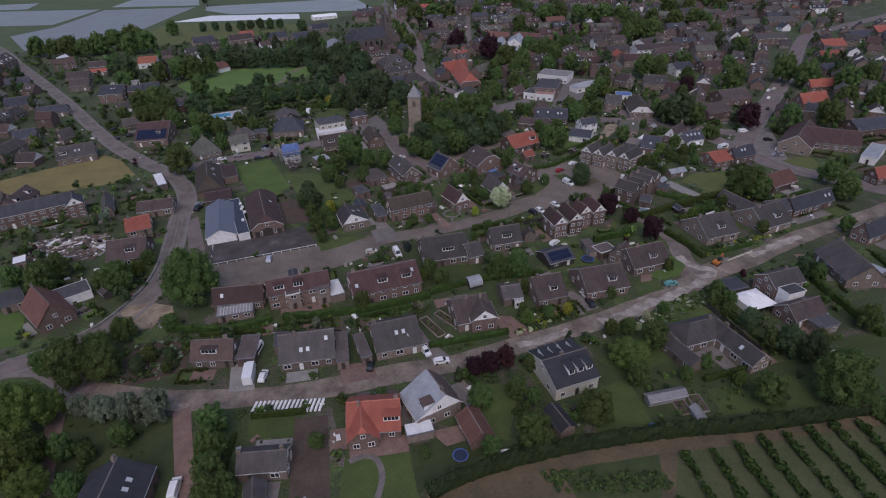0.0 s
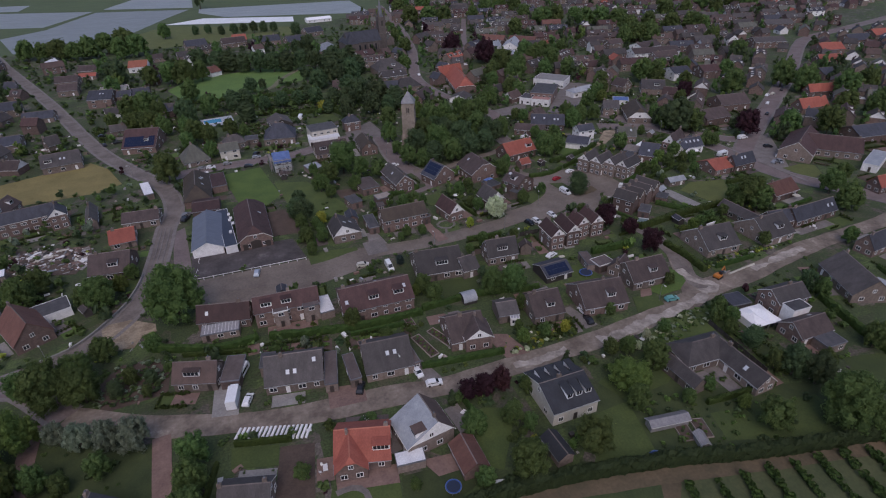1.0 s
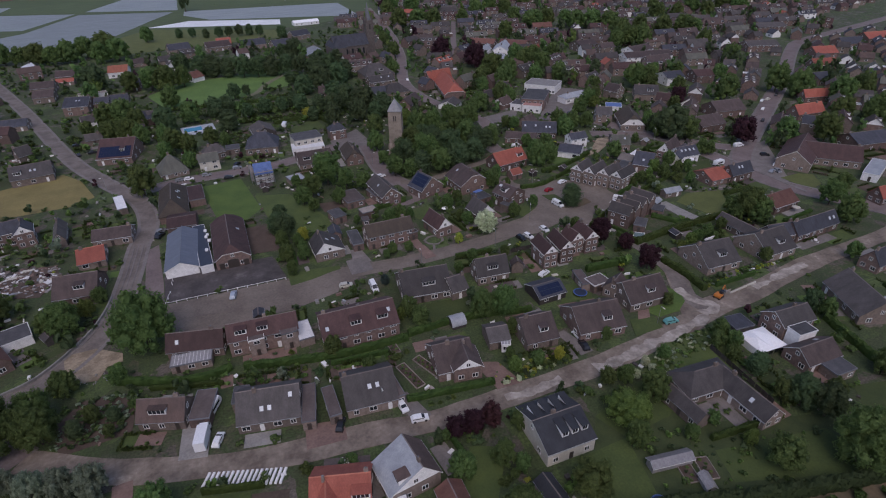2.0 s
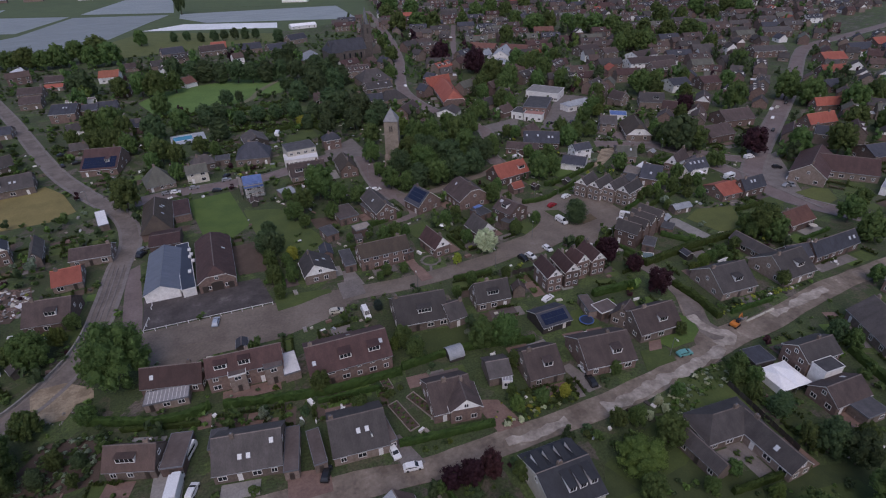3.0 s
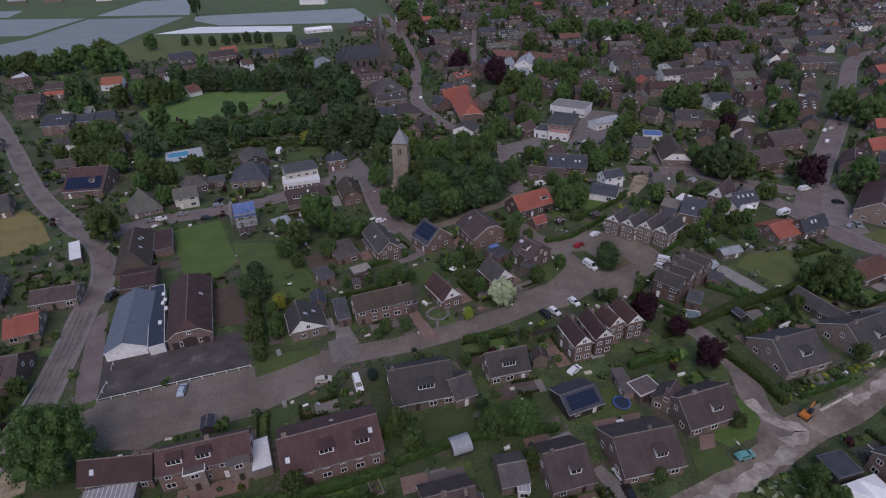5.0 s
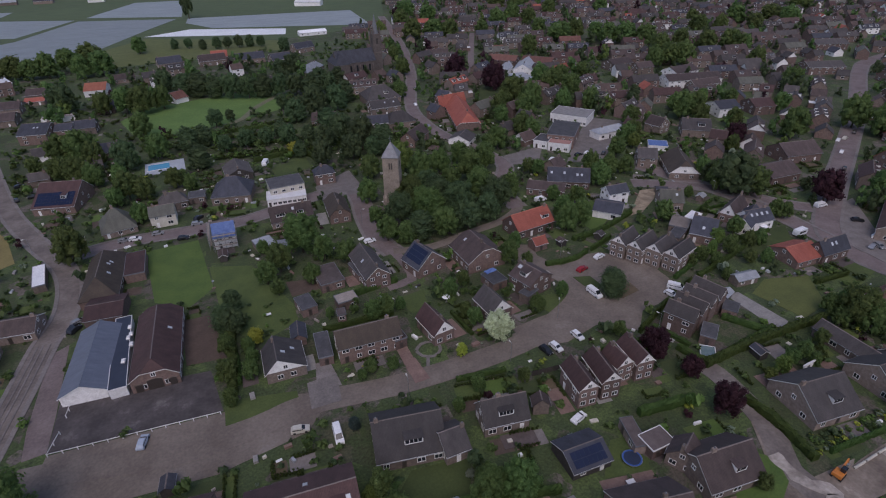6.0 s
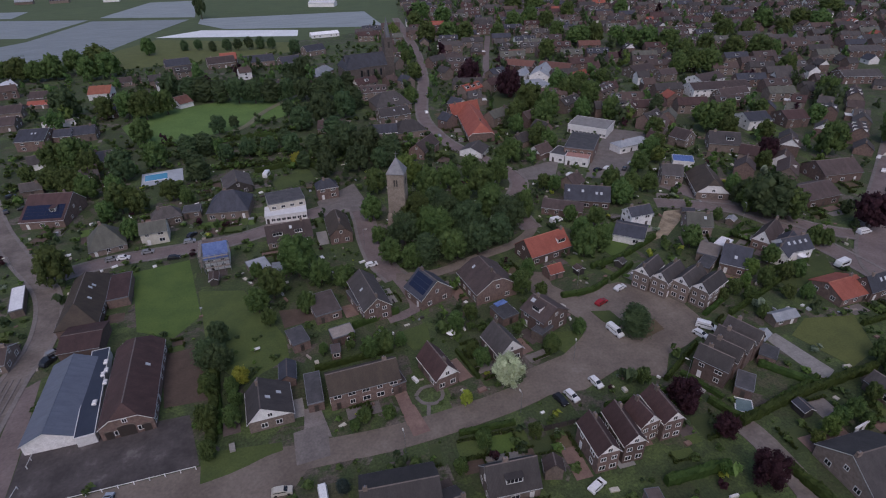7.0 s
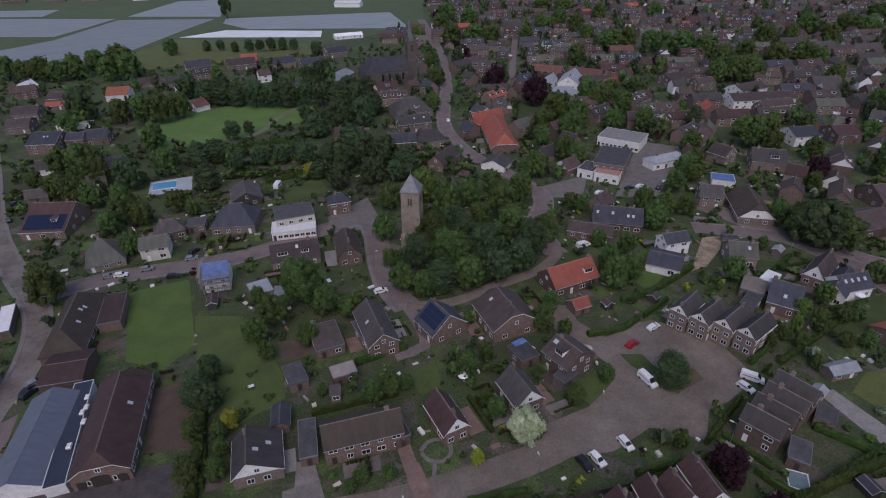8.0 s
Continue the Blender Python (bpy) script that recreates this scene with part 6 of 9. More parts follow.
vehicle(126.2, 179.8, -81.2, 'van', 'white')
vehicle(130.1, 192.7, 18.6, 'car', 'red')
vehicle(139.7, 197.2, 16.8, 'car', 'white')
vehicle(102.6, 162.7, -76.7, 'car', 'white')
vehicle(110.5, 164.6, -81.4, 'car', 'white')
vehicle(99.5, 162.5, -77.8, 'car', 'dark')
vehicle(151.3, 172.9, -48, 'van', 'white')
vehicle(147.5, 170.8, -71.8, 'car', 'white')
vehicle(-10.3, 271.5, -2.7, 'car', 'white')
vehicle(-2.7, 273, -0.1, 'car', 'silver')
vehicle(6.4, 265.6, -5.2, 'car', 'dark')
vehicle(-21, 223.8, 34, 'car', 'silver')
vehicle(-21.4, 220.1, 58, 'car', 'dark')
vehicle(69.9, 237.3, 7, 'car', 'white')
vehicle(-27.5, 85.9, 78.5, 'van', 'white')
vehicle(241.6, 196.7, 0.3, 'van', 'white')
vehicle(314.6, 245.9, 26.4, 'car', 'white')
vehicle(237.6, 170.9, -51.5, 'car', 'white')
vehicle(243.2, 182.8, -33.5, 'car', 'dark')
vehicle(229.9, 167.4, 16.4, 'car', 'silver')
vehicle(214.8, 183.4, 7.1, 'caravan', 'white')
vehicle(-61.4, 328, 111.2, 'car', 'dark')
vehicle(-14.1, 271.9, 8, 'car', 'silver')
vehicle(-22, 221.1, 72, 'car', 'dark')
vehicle(94.9, 139.5, 20.5, 'car', 'white')
vehicle(184.3, 279.9, 12.9, 'car', 'dark')
vehicle(189.7, 280.2, 19.5, 'car', 'white')
vehicle(173.1, 298.6, 44.3, 'car', 'white')
vehicle(143, 243.3, 9, 'van', 'white')
vehicle(41.2, 327.8, 71.9, 'caravan', 'white')
vehicle(170, 279.8, 25.5, 'car', 'white')
vehicle(205.6, 252.3, 37, 'car', 'dark')
vehicle(-64.2, 344.3, 27.2, 'car', 'dark')
vehicle(-55.3, 329, 12.8, 'car', 'dark')
vehicle(11.5, 280.6, 52.2, 'car', 'dark')
vehicle(11, 275.8, 2.2, 'car', 'silver')
vehicle(319.8, 246.4, 20.5, 'car', 'cream')
vehicle(232.3, 166.8, -107.3, 'car', 'silver')
for _x, _y, _yaw, _col in ((261.5, 208.2, 33, 'silver'), (284.0, 219.2, 33, 'dark'), (301.0, 233.8, 33, 'white'), (332.0, 250.6, 33, 'dark'), (356.0, 270.6, 34, 'silver'), (141.8, 316.0, 98, 'dark'), (131.4, 350.0, 94, 'silver'), (137.6, 392.0, 82, 'white'), (148.8, 428.0, 73, 'dark'), (202.6, 281.6, 44, 'silver'), (196.4, 276.8, 44, 'dark')):
    vehicle(_x, _y, _yaw, 'car', _col)
vegetable_bed(39.4, 114, 104, 9.7, 2.6)
vegetable_bed(44.7, 115.5, 112.2, 9, 2.4)
vegetable_bed(83, 64, 76.4, 5.2, 3.0)
vegetable_bed(87.2, 63.1, 74.8, 5.3, 3.0)
vegetable_bed(38.8, 126.2, 94.8, 5.6, 2.2)
# trees: place, crown radius, height, kind
tree(-22.6, 153.4, 7.9, 17.6, 'green')
tree(-40.2, 176.5, 2.6, 6.0, 'lime')
tree(-37.2, 182.5, 2.3, 5.6, 'green')
tree(-51.5, 128.9, 5.7, 13.1, 'green')
tree(-46.2, 135.2, 4.3, 9.1, 'green')
tree(-44.1, 127.6, 4.4, 10.3, 'green')
tree(-59.2, 135.8, 3, 7.4, 'green')
tree(-58.8, 114.6, 6.2, 14.3, 'lime')
tree(-54.4, 117.7, 3.6, 8.6, 'lime')
tree(-57.5, 99.9, 5.3, 12.3, 'lime')
tree(-55.3, 106, 2.9, 7.1, 'green')
tree(-38, 102.6, 2.6, 6.5, 'green')
tree(-50.1, 103.9, 2.8, 7, 'green')
tree(-46.8, 92.3, 2.7, 6.6, 'green')
tree(-53.6, 94.2, 3.7, 8.9, 'lime')
tree(-19.1, 98.4, 3.3, 8, 'green')
tree(-19.8, 91.4, 3.4, 8.3, 'green')
tree(-20.2, 84.9, 3.3, 8.1, 'green')
tree(-20.6, 79.5, 3.5, 8.3, 'green')
tree(-18, 80.4, 2.7, 6.7, 'green')
tree(-48.1, 115.6, 2.6, 6.4, 'willow')
tree(-42.9, 112.4, 2.9, 7.1, 'willow')
tree(-37.2, 110, 3.2, 7.8, 'willow')
tree(-31.2, 107.5, 3.5, 8.5, 'willow')
tree(42.5, 91.9, 2.4, 6.1, 'purple')
tree(46.7, 91.5, 2.7, 6.6, 'purple')
tree(51, 91.4, 2.7, 6.7, 'purple')
tree(39.5, 82, 2.9, 7, 'green')
tree(48.8, 81.4, 2.6, 6.4, 'green')
tree(45.7, 68.1, 3.9, 9.2, 'green')
tree(36, 68.8, 2.1, 5.5, 'green')
tree(51.7, 78.3, 1.8, 4.6, 'green')
tree(61.4, 67.9, 3.9, 9.2, 'green')
tree(81.3, 81.1, 5.4, 6.0, 'lime')
tree(90.8, 83.4, 3.4, 8.1, 'green')
tree(78, 73.9, 2.7, 6.8, 'green')
tree(117.5, 52.1, 6, 13.7, 'green')
tree(120.3, 67.6, 3.6, 8.6, 'dark')
tree(117.8, 70.8, 2.5, 6.2, 'green')
tree(122.7, 63.1, 3.7, 8.9, 'dark')
tree(129.4, 66, 2.4, 6, 'green')
tree(101.8, 57.2, 3.6, 8.7, 'green')
tree(121.9, 88.8, 2.2, 5.5, 'green')
tree(121.8, 93.1, 2.5, 6.2, 'green')
tree(155.7, 92, 2.6, 6.6, 'dark')
tree(156.3, 87.6, 2.6, 6.5, 'green')
tree(193.1, 105.7, 2.5, 6.2, 'green')
tree(148.4, 66.6, 3.2, 7.9, 'green')
tree(71.3, 118, 2, 5.3, 'green')
tree(66.9, 128.5, 3.7, 8.9, 'green')
tree(73.4, 127.4, 3.8, 9, 'green')
tree(49, 131.5, 2.6, 6.6, 'green')
tree(23.4, 130, 2.5, 6.3, 'green')
tree(30.4, 119.2, 2, 5.2, 'green')
tree(47.4, 137.3, 2.7, 6.7, 'green')
tree(120.9, 45.8, 2.1, 5.4, 'green')
tree(20.8, 65.2, 1.4, 4, 'dark')
tree(26.5, 65.9, 1.2, 3.4, 'green')
tree(22.7, 73.7, 1.2, 3.4, 'green')
tree(1.6, 85.2, 1.7, 4.5, 'green')
tree(56.7, 88.4, 1.9, 4.9, 'green')
tree(-67.3, 178.3, 4.6, 10.7, 'green')
tree(-64.2, 185.5, 3.7, 8.9, 'green')
tree(-76.7, 184.5, 3.4, 8.2, 'green')
tree(184.7, 140.5, 5.4, 12.4, 'green')
tree(186, 137.2, 4.3, 10.1, 'green')
tree(237.1, 141.1, 3.5, 8.4, 'green')
tree(222.6, 135.5, 4.3, 10.1, 'green')
tree(215.5, 123.1, 4.6, 10.7, 'green')
tree(182.6, 183.6, 2.6, 6.5, 'green')
tree(191.2, 184.1, 2.4, 6.1, 'green')
tree(169.3, 171.4, 1.6, 4.3, 'green')
tree(212.1, 195.5, 2.4, 5.9, 'green')
tree(220.4, 194.9, 2.7, 6.6, 'green')
tree(126.7, 151.9, 3, 7.4, 'purple')
tree(128.4, 141.2, 2.6, 6.4, 'purple')
tree(127.4, 128.8, 3.7, 8.8, 'purple')
tree(245.6, 199, 5.9, 13.6, 'purple')
tree(263.8, 262.9, 4.6, 10.8, 'purple')
tree(338.6, 257.3, 7.4, 16.8, 'green')
tree(339.2, 241.5, 7.3, 16.5, 'green')
tree(283.5, 183.2, 6.6, 15, 'green')
tree(264.8, 190.3, 5.8, 13.3, 'green')
tree(296, 257.5, 6.9, 15.7, 'green')
tree(377.2, 228.3, 6.2, 14.1, 'green')
tree(348, 222.1, 7.2, 16.4, 'green')
tree(333.5, 191.6, 6.7, 15.4, 'green')
tree(323.3, 203, 5.4, 12.4, 'green')
tree(130.7, 177.8, 4.2, 9.8, 'dark')
tree(89.9, 172.1, 3.8, 9, 'blossom')
tree(78, 169.4, 1.5, 4.1, 'yellow')
tree(27.3, 194.6, 2.1, 5.5, 'yellow')
tree(55.9, 334.7, 2.9, 7, 'yellow')
tree(22.2, 202, 3.5, 8.3, 'dark')
tree(21.9, 212.8, 2.9, 7.1, 'dark')
tree(-28.2, 262.3, 5.8, 13.3, 'green')
tree(46.3, 239.3, 6.5, 14.8, 'green')
tree(37.6, 229.5, 4.4, 10.4, 'green')
tree(52.6, 231.3, 3.9, 9.3, 'green')
tree(59.4, 227.2, 3.4, 8.3, 'green')
tree(32.9, 223.5, 3.4, 8.2, 'green')
tree(46.7, 218.8, 2.9, 7.1, 'green')
tree(35.5, 215.9, 2.4, 6, 'green')
tree(33.3, 243.4, 2.1, 5.4, 'green')
tree(84.3, 246.2, 5.5, 12.6, 'dark')
tree(94.1, 243.8, 6.1, 13.9, 'green')
tree(92.6, 259.3, 5.5, 12.8, 'green')
tree(102.1, 253.6, 5.8, 13.3, 'dark')
tree(106.6, 243.4, 6.2, 14.1, 'dark')
tree(119.6, 253.4, 6.3, 14.3, 'green')
tree(122.6, 243.2, 5.7, 13.2, 'dark')
tree(132.8, 251.3, 4.4, 10.3, 'green')
tree(87.9, 232.4, 4.9, 11.4, 'dark')
tree(96.7, 231.2, 4.9, 11.4, 'green')
tree(106, 231.5, 5, 11.6, 'dark')
tree(115.4, 235.8, 4.9, 11.4, 'dark')
tree(76.3, 235.9, 4.1, 9.6, 'green')
tree(82.4, 231.7, 3.6, 8.6, 'green')
tree(75.6, 250.7, 2.8, 6.9, 'green')
tree(77.4, 269.3, 4.2, 10, 'green')
tree(84.3, 292.9, 4.7, 10.9, 'green')
tree(98.8, 295.6, 6.1, 14, 'lime')
tree(104.3, 281.8, 5.5, 12.6, 'green')
tree(114.8, 285.8, 4.7, 11, 'green')
tree(124, 272.8, 6.5, 14.8, 'green')
tree(135.4, 282.9, 5.3, 12.4, 'green')
tree(127.5, 294.2, 4.3, 10.2, 'green')
tree(146.4, 302.3, 3.8, 9, 'green')
tree(112.9, 266.8, 4.3, 10.2, 'green')
tree(102.4, 268, 4.3, 10.1, 'dark')
tree(81.1, 343.2, 6.7, 15.4, 'dark')
tree(89.7, 332.1, 6.9, 15.8, 'dark')
tree(98.5, 325, 6, 13.7, 'dark')
tree(71.9, 334.8, 5.7, 13.1, 'dark')
tree(78.4, 363.1, 6, 13.8, 'dark')
tree(82, 318.6, 5.4, 12.4, 'dark')
tree(67.3, 318.3, 4.9, 11.5, 'dark')
tree(65.5, 347.8, 4.6, 10.7, 'dark')
tree(55.3, 351.1, 4.6, 10.8, 'dark')
tree(63.8, 387.7, 5.7, 13.2, 'dark')
tree(77.1, 396.8, 7.5, 16.9, 'dark')
tree(90, 400.6, 6.8, 15.5, 'dark')
tree(99.2, 417.1, 6.3, 14.4, 'dark')
tree(92, 318.9, 4.2, 9.9, 'dark')
tree(58.7, 332, 3.5, 8.3, 'dark')
tree(53.4, 366.1, 3.9, 9.3, 'dark')
tree(45, 357.2, 3.8, 9, 'dark')
tree(34.7, 355.3, 4.2, 10, 'dark')
tree(24.5, 352.8, 3.8, 8.9, 'dark')
tree(12.7, 335.1, 5.3, 12.2, 'dark')
tree(6.8, 364.7, 5.4, 12.4, 'dark')
tree(14, 367.6, 4.9, 11.5, 'dark')
tree(-7.2, 358.4, 5.3, 12.3, 'green')
tree(-17.7, 397.3, 5.5, 12.7, 'green')
tree(-20.1, 346.6, 6.1, 14, 'dark')
tree(-40.9, 362.6, 7.5, 17, 'green')
tree(-49.7, 364.7, 6.6, 15.2, 'green')
tree(-34.7, 356.7, 5.4, 12.5, 'green')
tree(-38.1, 335.2, 5.8, 13.3, 'green')
tree(-31.3, 330.7, 4.5, 10.6, 'green')
tree(-15.7, 310.4, 5.4, 12.4, 'green')
tree(-9, 308.9, 4.1, 9.7, 'green')
tree(-20.7, 328.7, 4, 9.5, 'green')
tree(2, 316.5, 3.8, 9, 'green')
tree(8.6, 311.4, 2.9, 7, 'green')
tree(-19.8, 303.9, 3.7, 8.8, 'green')
tree(-46.9, 343.6, 4.8, 11.2, 'green')
tree(-9.1, 285.9, 3.4, 8.2, 'green')
tree(-69.9, 416.9, 3.7, 8.7, 'green')
tree(-59.5, 356.5, 3.8, 9.1, 'green')
tree(-72.2, 602.4, 10.8, 17.6, 'green')
tree(-85.7, 590.2, 9.7, 17.6, 'green')
tree(-59.5, 566.6, 9.2, 17.6, 'green')
tree(-97.4, 574.6, 7.8, 17.6, 'green')
tree(-119.7, 575, 7.9, 17.6, 'green')
tree(-132.6, 580, 6.7, 15.3, 'green')
tree(-108.4, 572.4, 6.5, 14.9, 'green')
tree(-72.3, 563.2, 7.5, 17, 'green')
tree(-146.9, 591, 7.3, 16.7, 'green')
tree(-40.4, 644.1, 6.2, 14.3, 'green')
tree(-11.7, 654.5, 3.9, 9.3, 'dark')
tree(0.7, 650.1, 3.9, 9.2, 'dark')
tree(13.1, 640.4, 3.8, 9, 'dark')
tree(25.3, 638.2, 4.2, 10, 'dark')
tree(35, 634.7, 4.2, 9.9, 'dark')
tree(44.8, 633.4, 4.7, 10.9, 'dark')
tree(54.7, 635.1, 4.7, 10.9, 'dark')
tree(64.2, 629.5, 4.2, 9.8, 'dark')
tree(81.6, 597.2, 5.2, 12.1, 'dark')
tree(-66.1, 461.6, 8, 17.6, 'dark')
tree(-30.6, 447.1, 6.9, 15.8, 'green')
tree(-20.7, 441.7, 7.4, 16.8, 'green')
tree(-9.7, 448.7, 6.3, 14.4, 'green')
tree(-43.6, 450.6, 5.8, 13.3, 'green')
tree(2.6, 475.4, 6.7, 15.2, 'dark')
tree(11.5, 469.7, 7.2, 16.4, 'dark')
tree(21.7, 462.8, 6.4, 14.7, 'dark')
tree(32, 456.8, 6.9, 15.8, 'dark')
tree(42, 452.5, 6.3, 14.3, 'dark')
tree(52.2, 450.4, 6.8, 15.6, 'dark')
tree(62.3, 449.7, 6.2, 14.2, 'dark')
tree(72.4, 446.4, 6.2, 14.1, 'dark')
tree(82.2, 440.6, 6.7, 15.2, 'dark')
tree(-10.2, 486.1, 6.9, 15.7, 'dark')
tree(77.7, 502.2, 7.1, 16.1, 'dark')
tree(68, 507.9, 5, 11.7, 'dark')
tree(90.6, 466.1, 5.2, 12.1, 'dark')
tree(102.7, 459.1, 5.8, 13.3, 'dark')
tree(92.5, 439.7, 6.1, 14, 'dark')
tree(20.4, 397.9, 4.3, 10.2, 'dark')
tree(28.5, 405.9, 2.8, 6.9, 'dark')
tree(59.7, 417, 4, 9.5, 'dark')
tree(182.5, 436.7, 7.6, 17.3, 'purple')
tree(197.1, 404.7, 7.8, 17.6, 'purple')
tree(152.8, 467.1, 5.4, 12.5, 'green')
tree(134, 412.4, 4.6, 10.8, 'green')
tree(162, 524.6, 4.6, 10.8, 'green')
tree(165.4, 555.4, 4.9, 11.5, 'green')
tree(223.1, 594.7, 11.3, 17.6, 'green')
tree(204, 602.1, 10, 17.6, 'green')
tree(237.4, 589.2, 9.1, 17.6, 'green')
tree(250, 691.5, 9.7, 17.6, 'green')
tree(239.4, 740.7, 11.5, 17.6, 'green')
tree(177.1, 622, 6.5, 14.9, 'lime')
tree(192.4, 366.8, 8.1, 17.6, 'green')
tree(199.4, 357.1, 6.9, 15.7, 'green')
tree(178.3, 354.1, 5.7, 13, 'green')
tree(228.3, 383.7, 6.5, 14.9, 'green')
tree(234.8, 369.7, 6.4, 14.6, 'green')
tree(227.7, 396.2, 6.7, 15.3, 'green')
tree(241.8, 393.7, 6.2, 14.2, 'green')
tree(189.3, 343.8, 6.1, 13.9, 'green')
tree(170.9, 338, 4.4, 10.3, 'green')
tree(173.3, 318.2, 5.1, 11.7, 'green')
tree(176.3, 312.7, 4.1, 9.7, 'green')
tree(152, 303.2, 5.1, 11.8, 'green')
tree(217.2, 349, 4.9, 11.3, 'green')
tree(231.4, 341.9, 5.4, 12.5, 'green')
tree(266.3, 403.8, 5.3, 12.2, 'green')
tree(131.2, 252.5, 4.1, 9.6, 'dark')
tree(145, 229.9, 3.2, 7.8, 'green')
tree(154.1, 234.4, 3.4, 8.1, 'green')
tree(139.9, 218.4, 4.5, 10.6, 'green')
tree(147.5, 220.9, 3.8, 9, 'green')
tree(147.8, 241.8, 2.7, 6.7, 'green')
tree(154.6, 266.6, 3, 7.4, 'green')
tree(151.6, 270.2, 3, 7.4, 'green')
tree(178.7, 261.8, 3.9, 9.3, 'green')
tree(173.6, 247.2, 4.4, 10.4, 'green')
tree(184, 255, 3.9, 9.2, 'green')
tree(199.4, 271.1, 4.2, 10, 'green')
tree(214.6, 284.3, 4.5, 10.6, 'green')
tree(235.1, 307.4, 4.5, 10.6, 'green')
tree(191.6, 253.4, 3.6, 8.5, 'green')
tree(392.5, 452.3, 8.5, 17.6, 'green')
tree(363.3, 441.8, 8, 17.6, 'green')
tree(379.4, 480.5, 9.6, 17.6, 'green')
tree(370.2, 496.5, 9.7, 17.6, 'green')
tree(355.5, 502.1, 8.7, 17.6, 'green')
tree(354.4, 519.9, 7.2, 16.3, 'green')
tree(356.6, 406.4, 8.3, 17.6, 'green')
tree(347.3, 411.4, 7.5, 17, 'green')
tree(334.5, 412.1, 6.6, 15.2, 'green')
tree(406.2, 436.4, 8.5, 17.6, 'green')
tree(425, 429.4, 10.4, 17.6, 'green')
tree(458.3, 503.7, 8.9, 17.6, 'green')
tree(481.7, 499.7, 7.1, 16.2, 'green')
tree(490.7, 548.7, 6.5, 14.9, 'green')
tree(508.1, 484.4, 8.2, 17.6, 'green')
tree(570.6, 523.7, 10.4, 17.6, 'green')
tree(575.4, 504.6, 11.4, 17.6, 'green')
tree(662.2, 565.4, 14.5, 17.6, 'green')
tree(537.8, 536.8, 10.1, 17.6, 'green')
tree(434.9, 425.6, 6.1, 14.1, 'green')
tree(402.2, 381.3, 6.3, 14.4, 'green')
tree(321.5, 528.2, 10.5, 17.6, 'green')
tree(318.3, 560.9, 7.4, 16.8, 'green')
tree(341.6, 534.3, 8.1, 17.6, 'green')
tree(270.4, 491.4, 7, 16, 'green')
tree(306.1, 629.4, 9.1, 17.6, 'green')
tree(337.7, 655.9, 8.6, 17.6, 'green')
tree(269.5, 586.6, 6.5, 14.8, 'green')
tree(382.3, 731.1, 13.5, 17.6, 'green')
tree(358.1, 741.4, 12.2, 17.6, 'green')
tree(336.8, 617.1, 8.2, 17.6, 'green')
tree(211.8, 667, 9.2, 17.6, 'green')
tree(451, 653, 8.2, 17.6, 'green')
tree(395.4, 676, 8.1, 17.6, 'green')
tree(266.6, 305.3, 6.9, 15.8, 'green')
tree(278.5, 306.6, 5.5, 12.7, 'green')
tree(270.9, 294.7, 4.8, 11.1, 'green')
tree(216.2, 224.4, 5.4, 12.6, 'green')
tree(225.1, 223.4, 6, 13.7, 'dark')
tree(224.9, 214.5, 5.5, 12.6, 'green')
tree(220.9, 238.6, 3.7, 8.8, 'green')
tree(283.7, 284.1, 4.3, 10.1, 'green')
tree(327.3, 292.8, 4.8, 11.2, 'green')
tree(368.3, 321.7, 6.8, 15.5, 'green')
tree(311.5, 314.4, 4.2, 9.9, 'green')
tree(253.5, 254.8, 3.8, 8.9, 'green')
tree(300.6, 325.6, 3.6, 8.6, 'green')
tree(170.3, 183.1, 2.1, 5.4, 'green')
tree(175.9, 184.8, 2, 5.2, 'lime')
tree(164.8, 181.9, 1.6, 4.4, 'green')
tree(172.3, 179.3, 1.8, 4.8, 'green')
tree(176.6, 210.2, 3.6, 8.7, 'green')
tree(188.7, 173.9, 2.1, 5.3, 'green')
tree(183.4, 175.8, 1.9, 4.9, 'green')
tree(196.2, 183.8, 2.3, 5.9, 'green')
tree(182, 189.2, 2.6, 6.4, 'lime')
tree(217.7, 197, 3, 7.3, 'green')
tree(192.9, 192.2, 3, 7.4, 'green')
tree(199.8, 223.1, 1.9, 4.9, 'green')
tree(183.5, 207.4, 1.4, 3.8, 'dark')
tree(109.7, 206.1, 3.5, 8.3, 'green')
tree(116.2, 213.9, 2.5, 6.3, 'green')
tree(114.5, 201.6, 2.1, 5.5, 'green')
tree(116.5, 182.9, 2, 5.2, 'green')
tree(86.5, 180.3, 2.3, 5.7, 'green')
tree(85.4, 184.7, 1.9, 4.9, 'green')
tree(90.6, 199.1, 2.2, 5.7, 'green')
tree(85, 196.2, 2.4, 6.1, 'green')
tree(105.8, 178.9, 2.4, 5.9, 'green')
tree(68.6, 194.9, 1.7, 4.5, 'green')
tree(64.2, 193.8, 2.8, 6.9, 'green')
tree(60, 193.5, 2.6, 6.4, 'green')
tree(48.4, 198.4, 1.4, 4, 'green')
tree(53.9, 171.8, 1.9, 4.9, 'green')
tree(51.3, 170.4, 1.3, 3.6, 'green')
tree(59.5, 170.9, 1.7, 4.5, 'green')
tree(121.4, 161, 1.9, 4.9, 'green')
tree(19.7, 193.3, 2.6, 6.5, 'green')
tree(19.7, 182.7, 2.7, 6.7, 'green')
tree(25.1, 181.5, 2.2, 5.7, 'green')
tree(25.7, 187.7, 1.7, 4.6, 'green')
tree(125.5, 153.3, 2.7, 6.8, 'purple')
tree(124.6, 149.2, 2.5, 6.2, 'purple')
tree(182.7, 146.7, 2.7, 6.7, 'green')
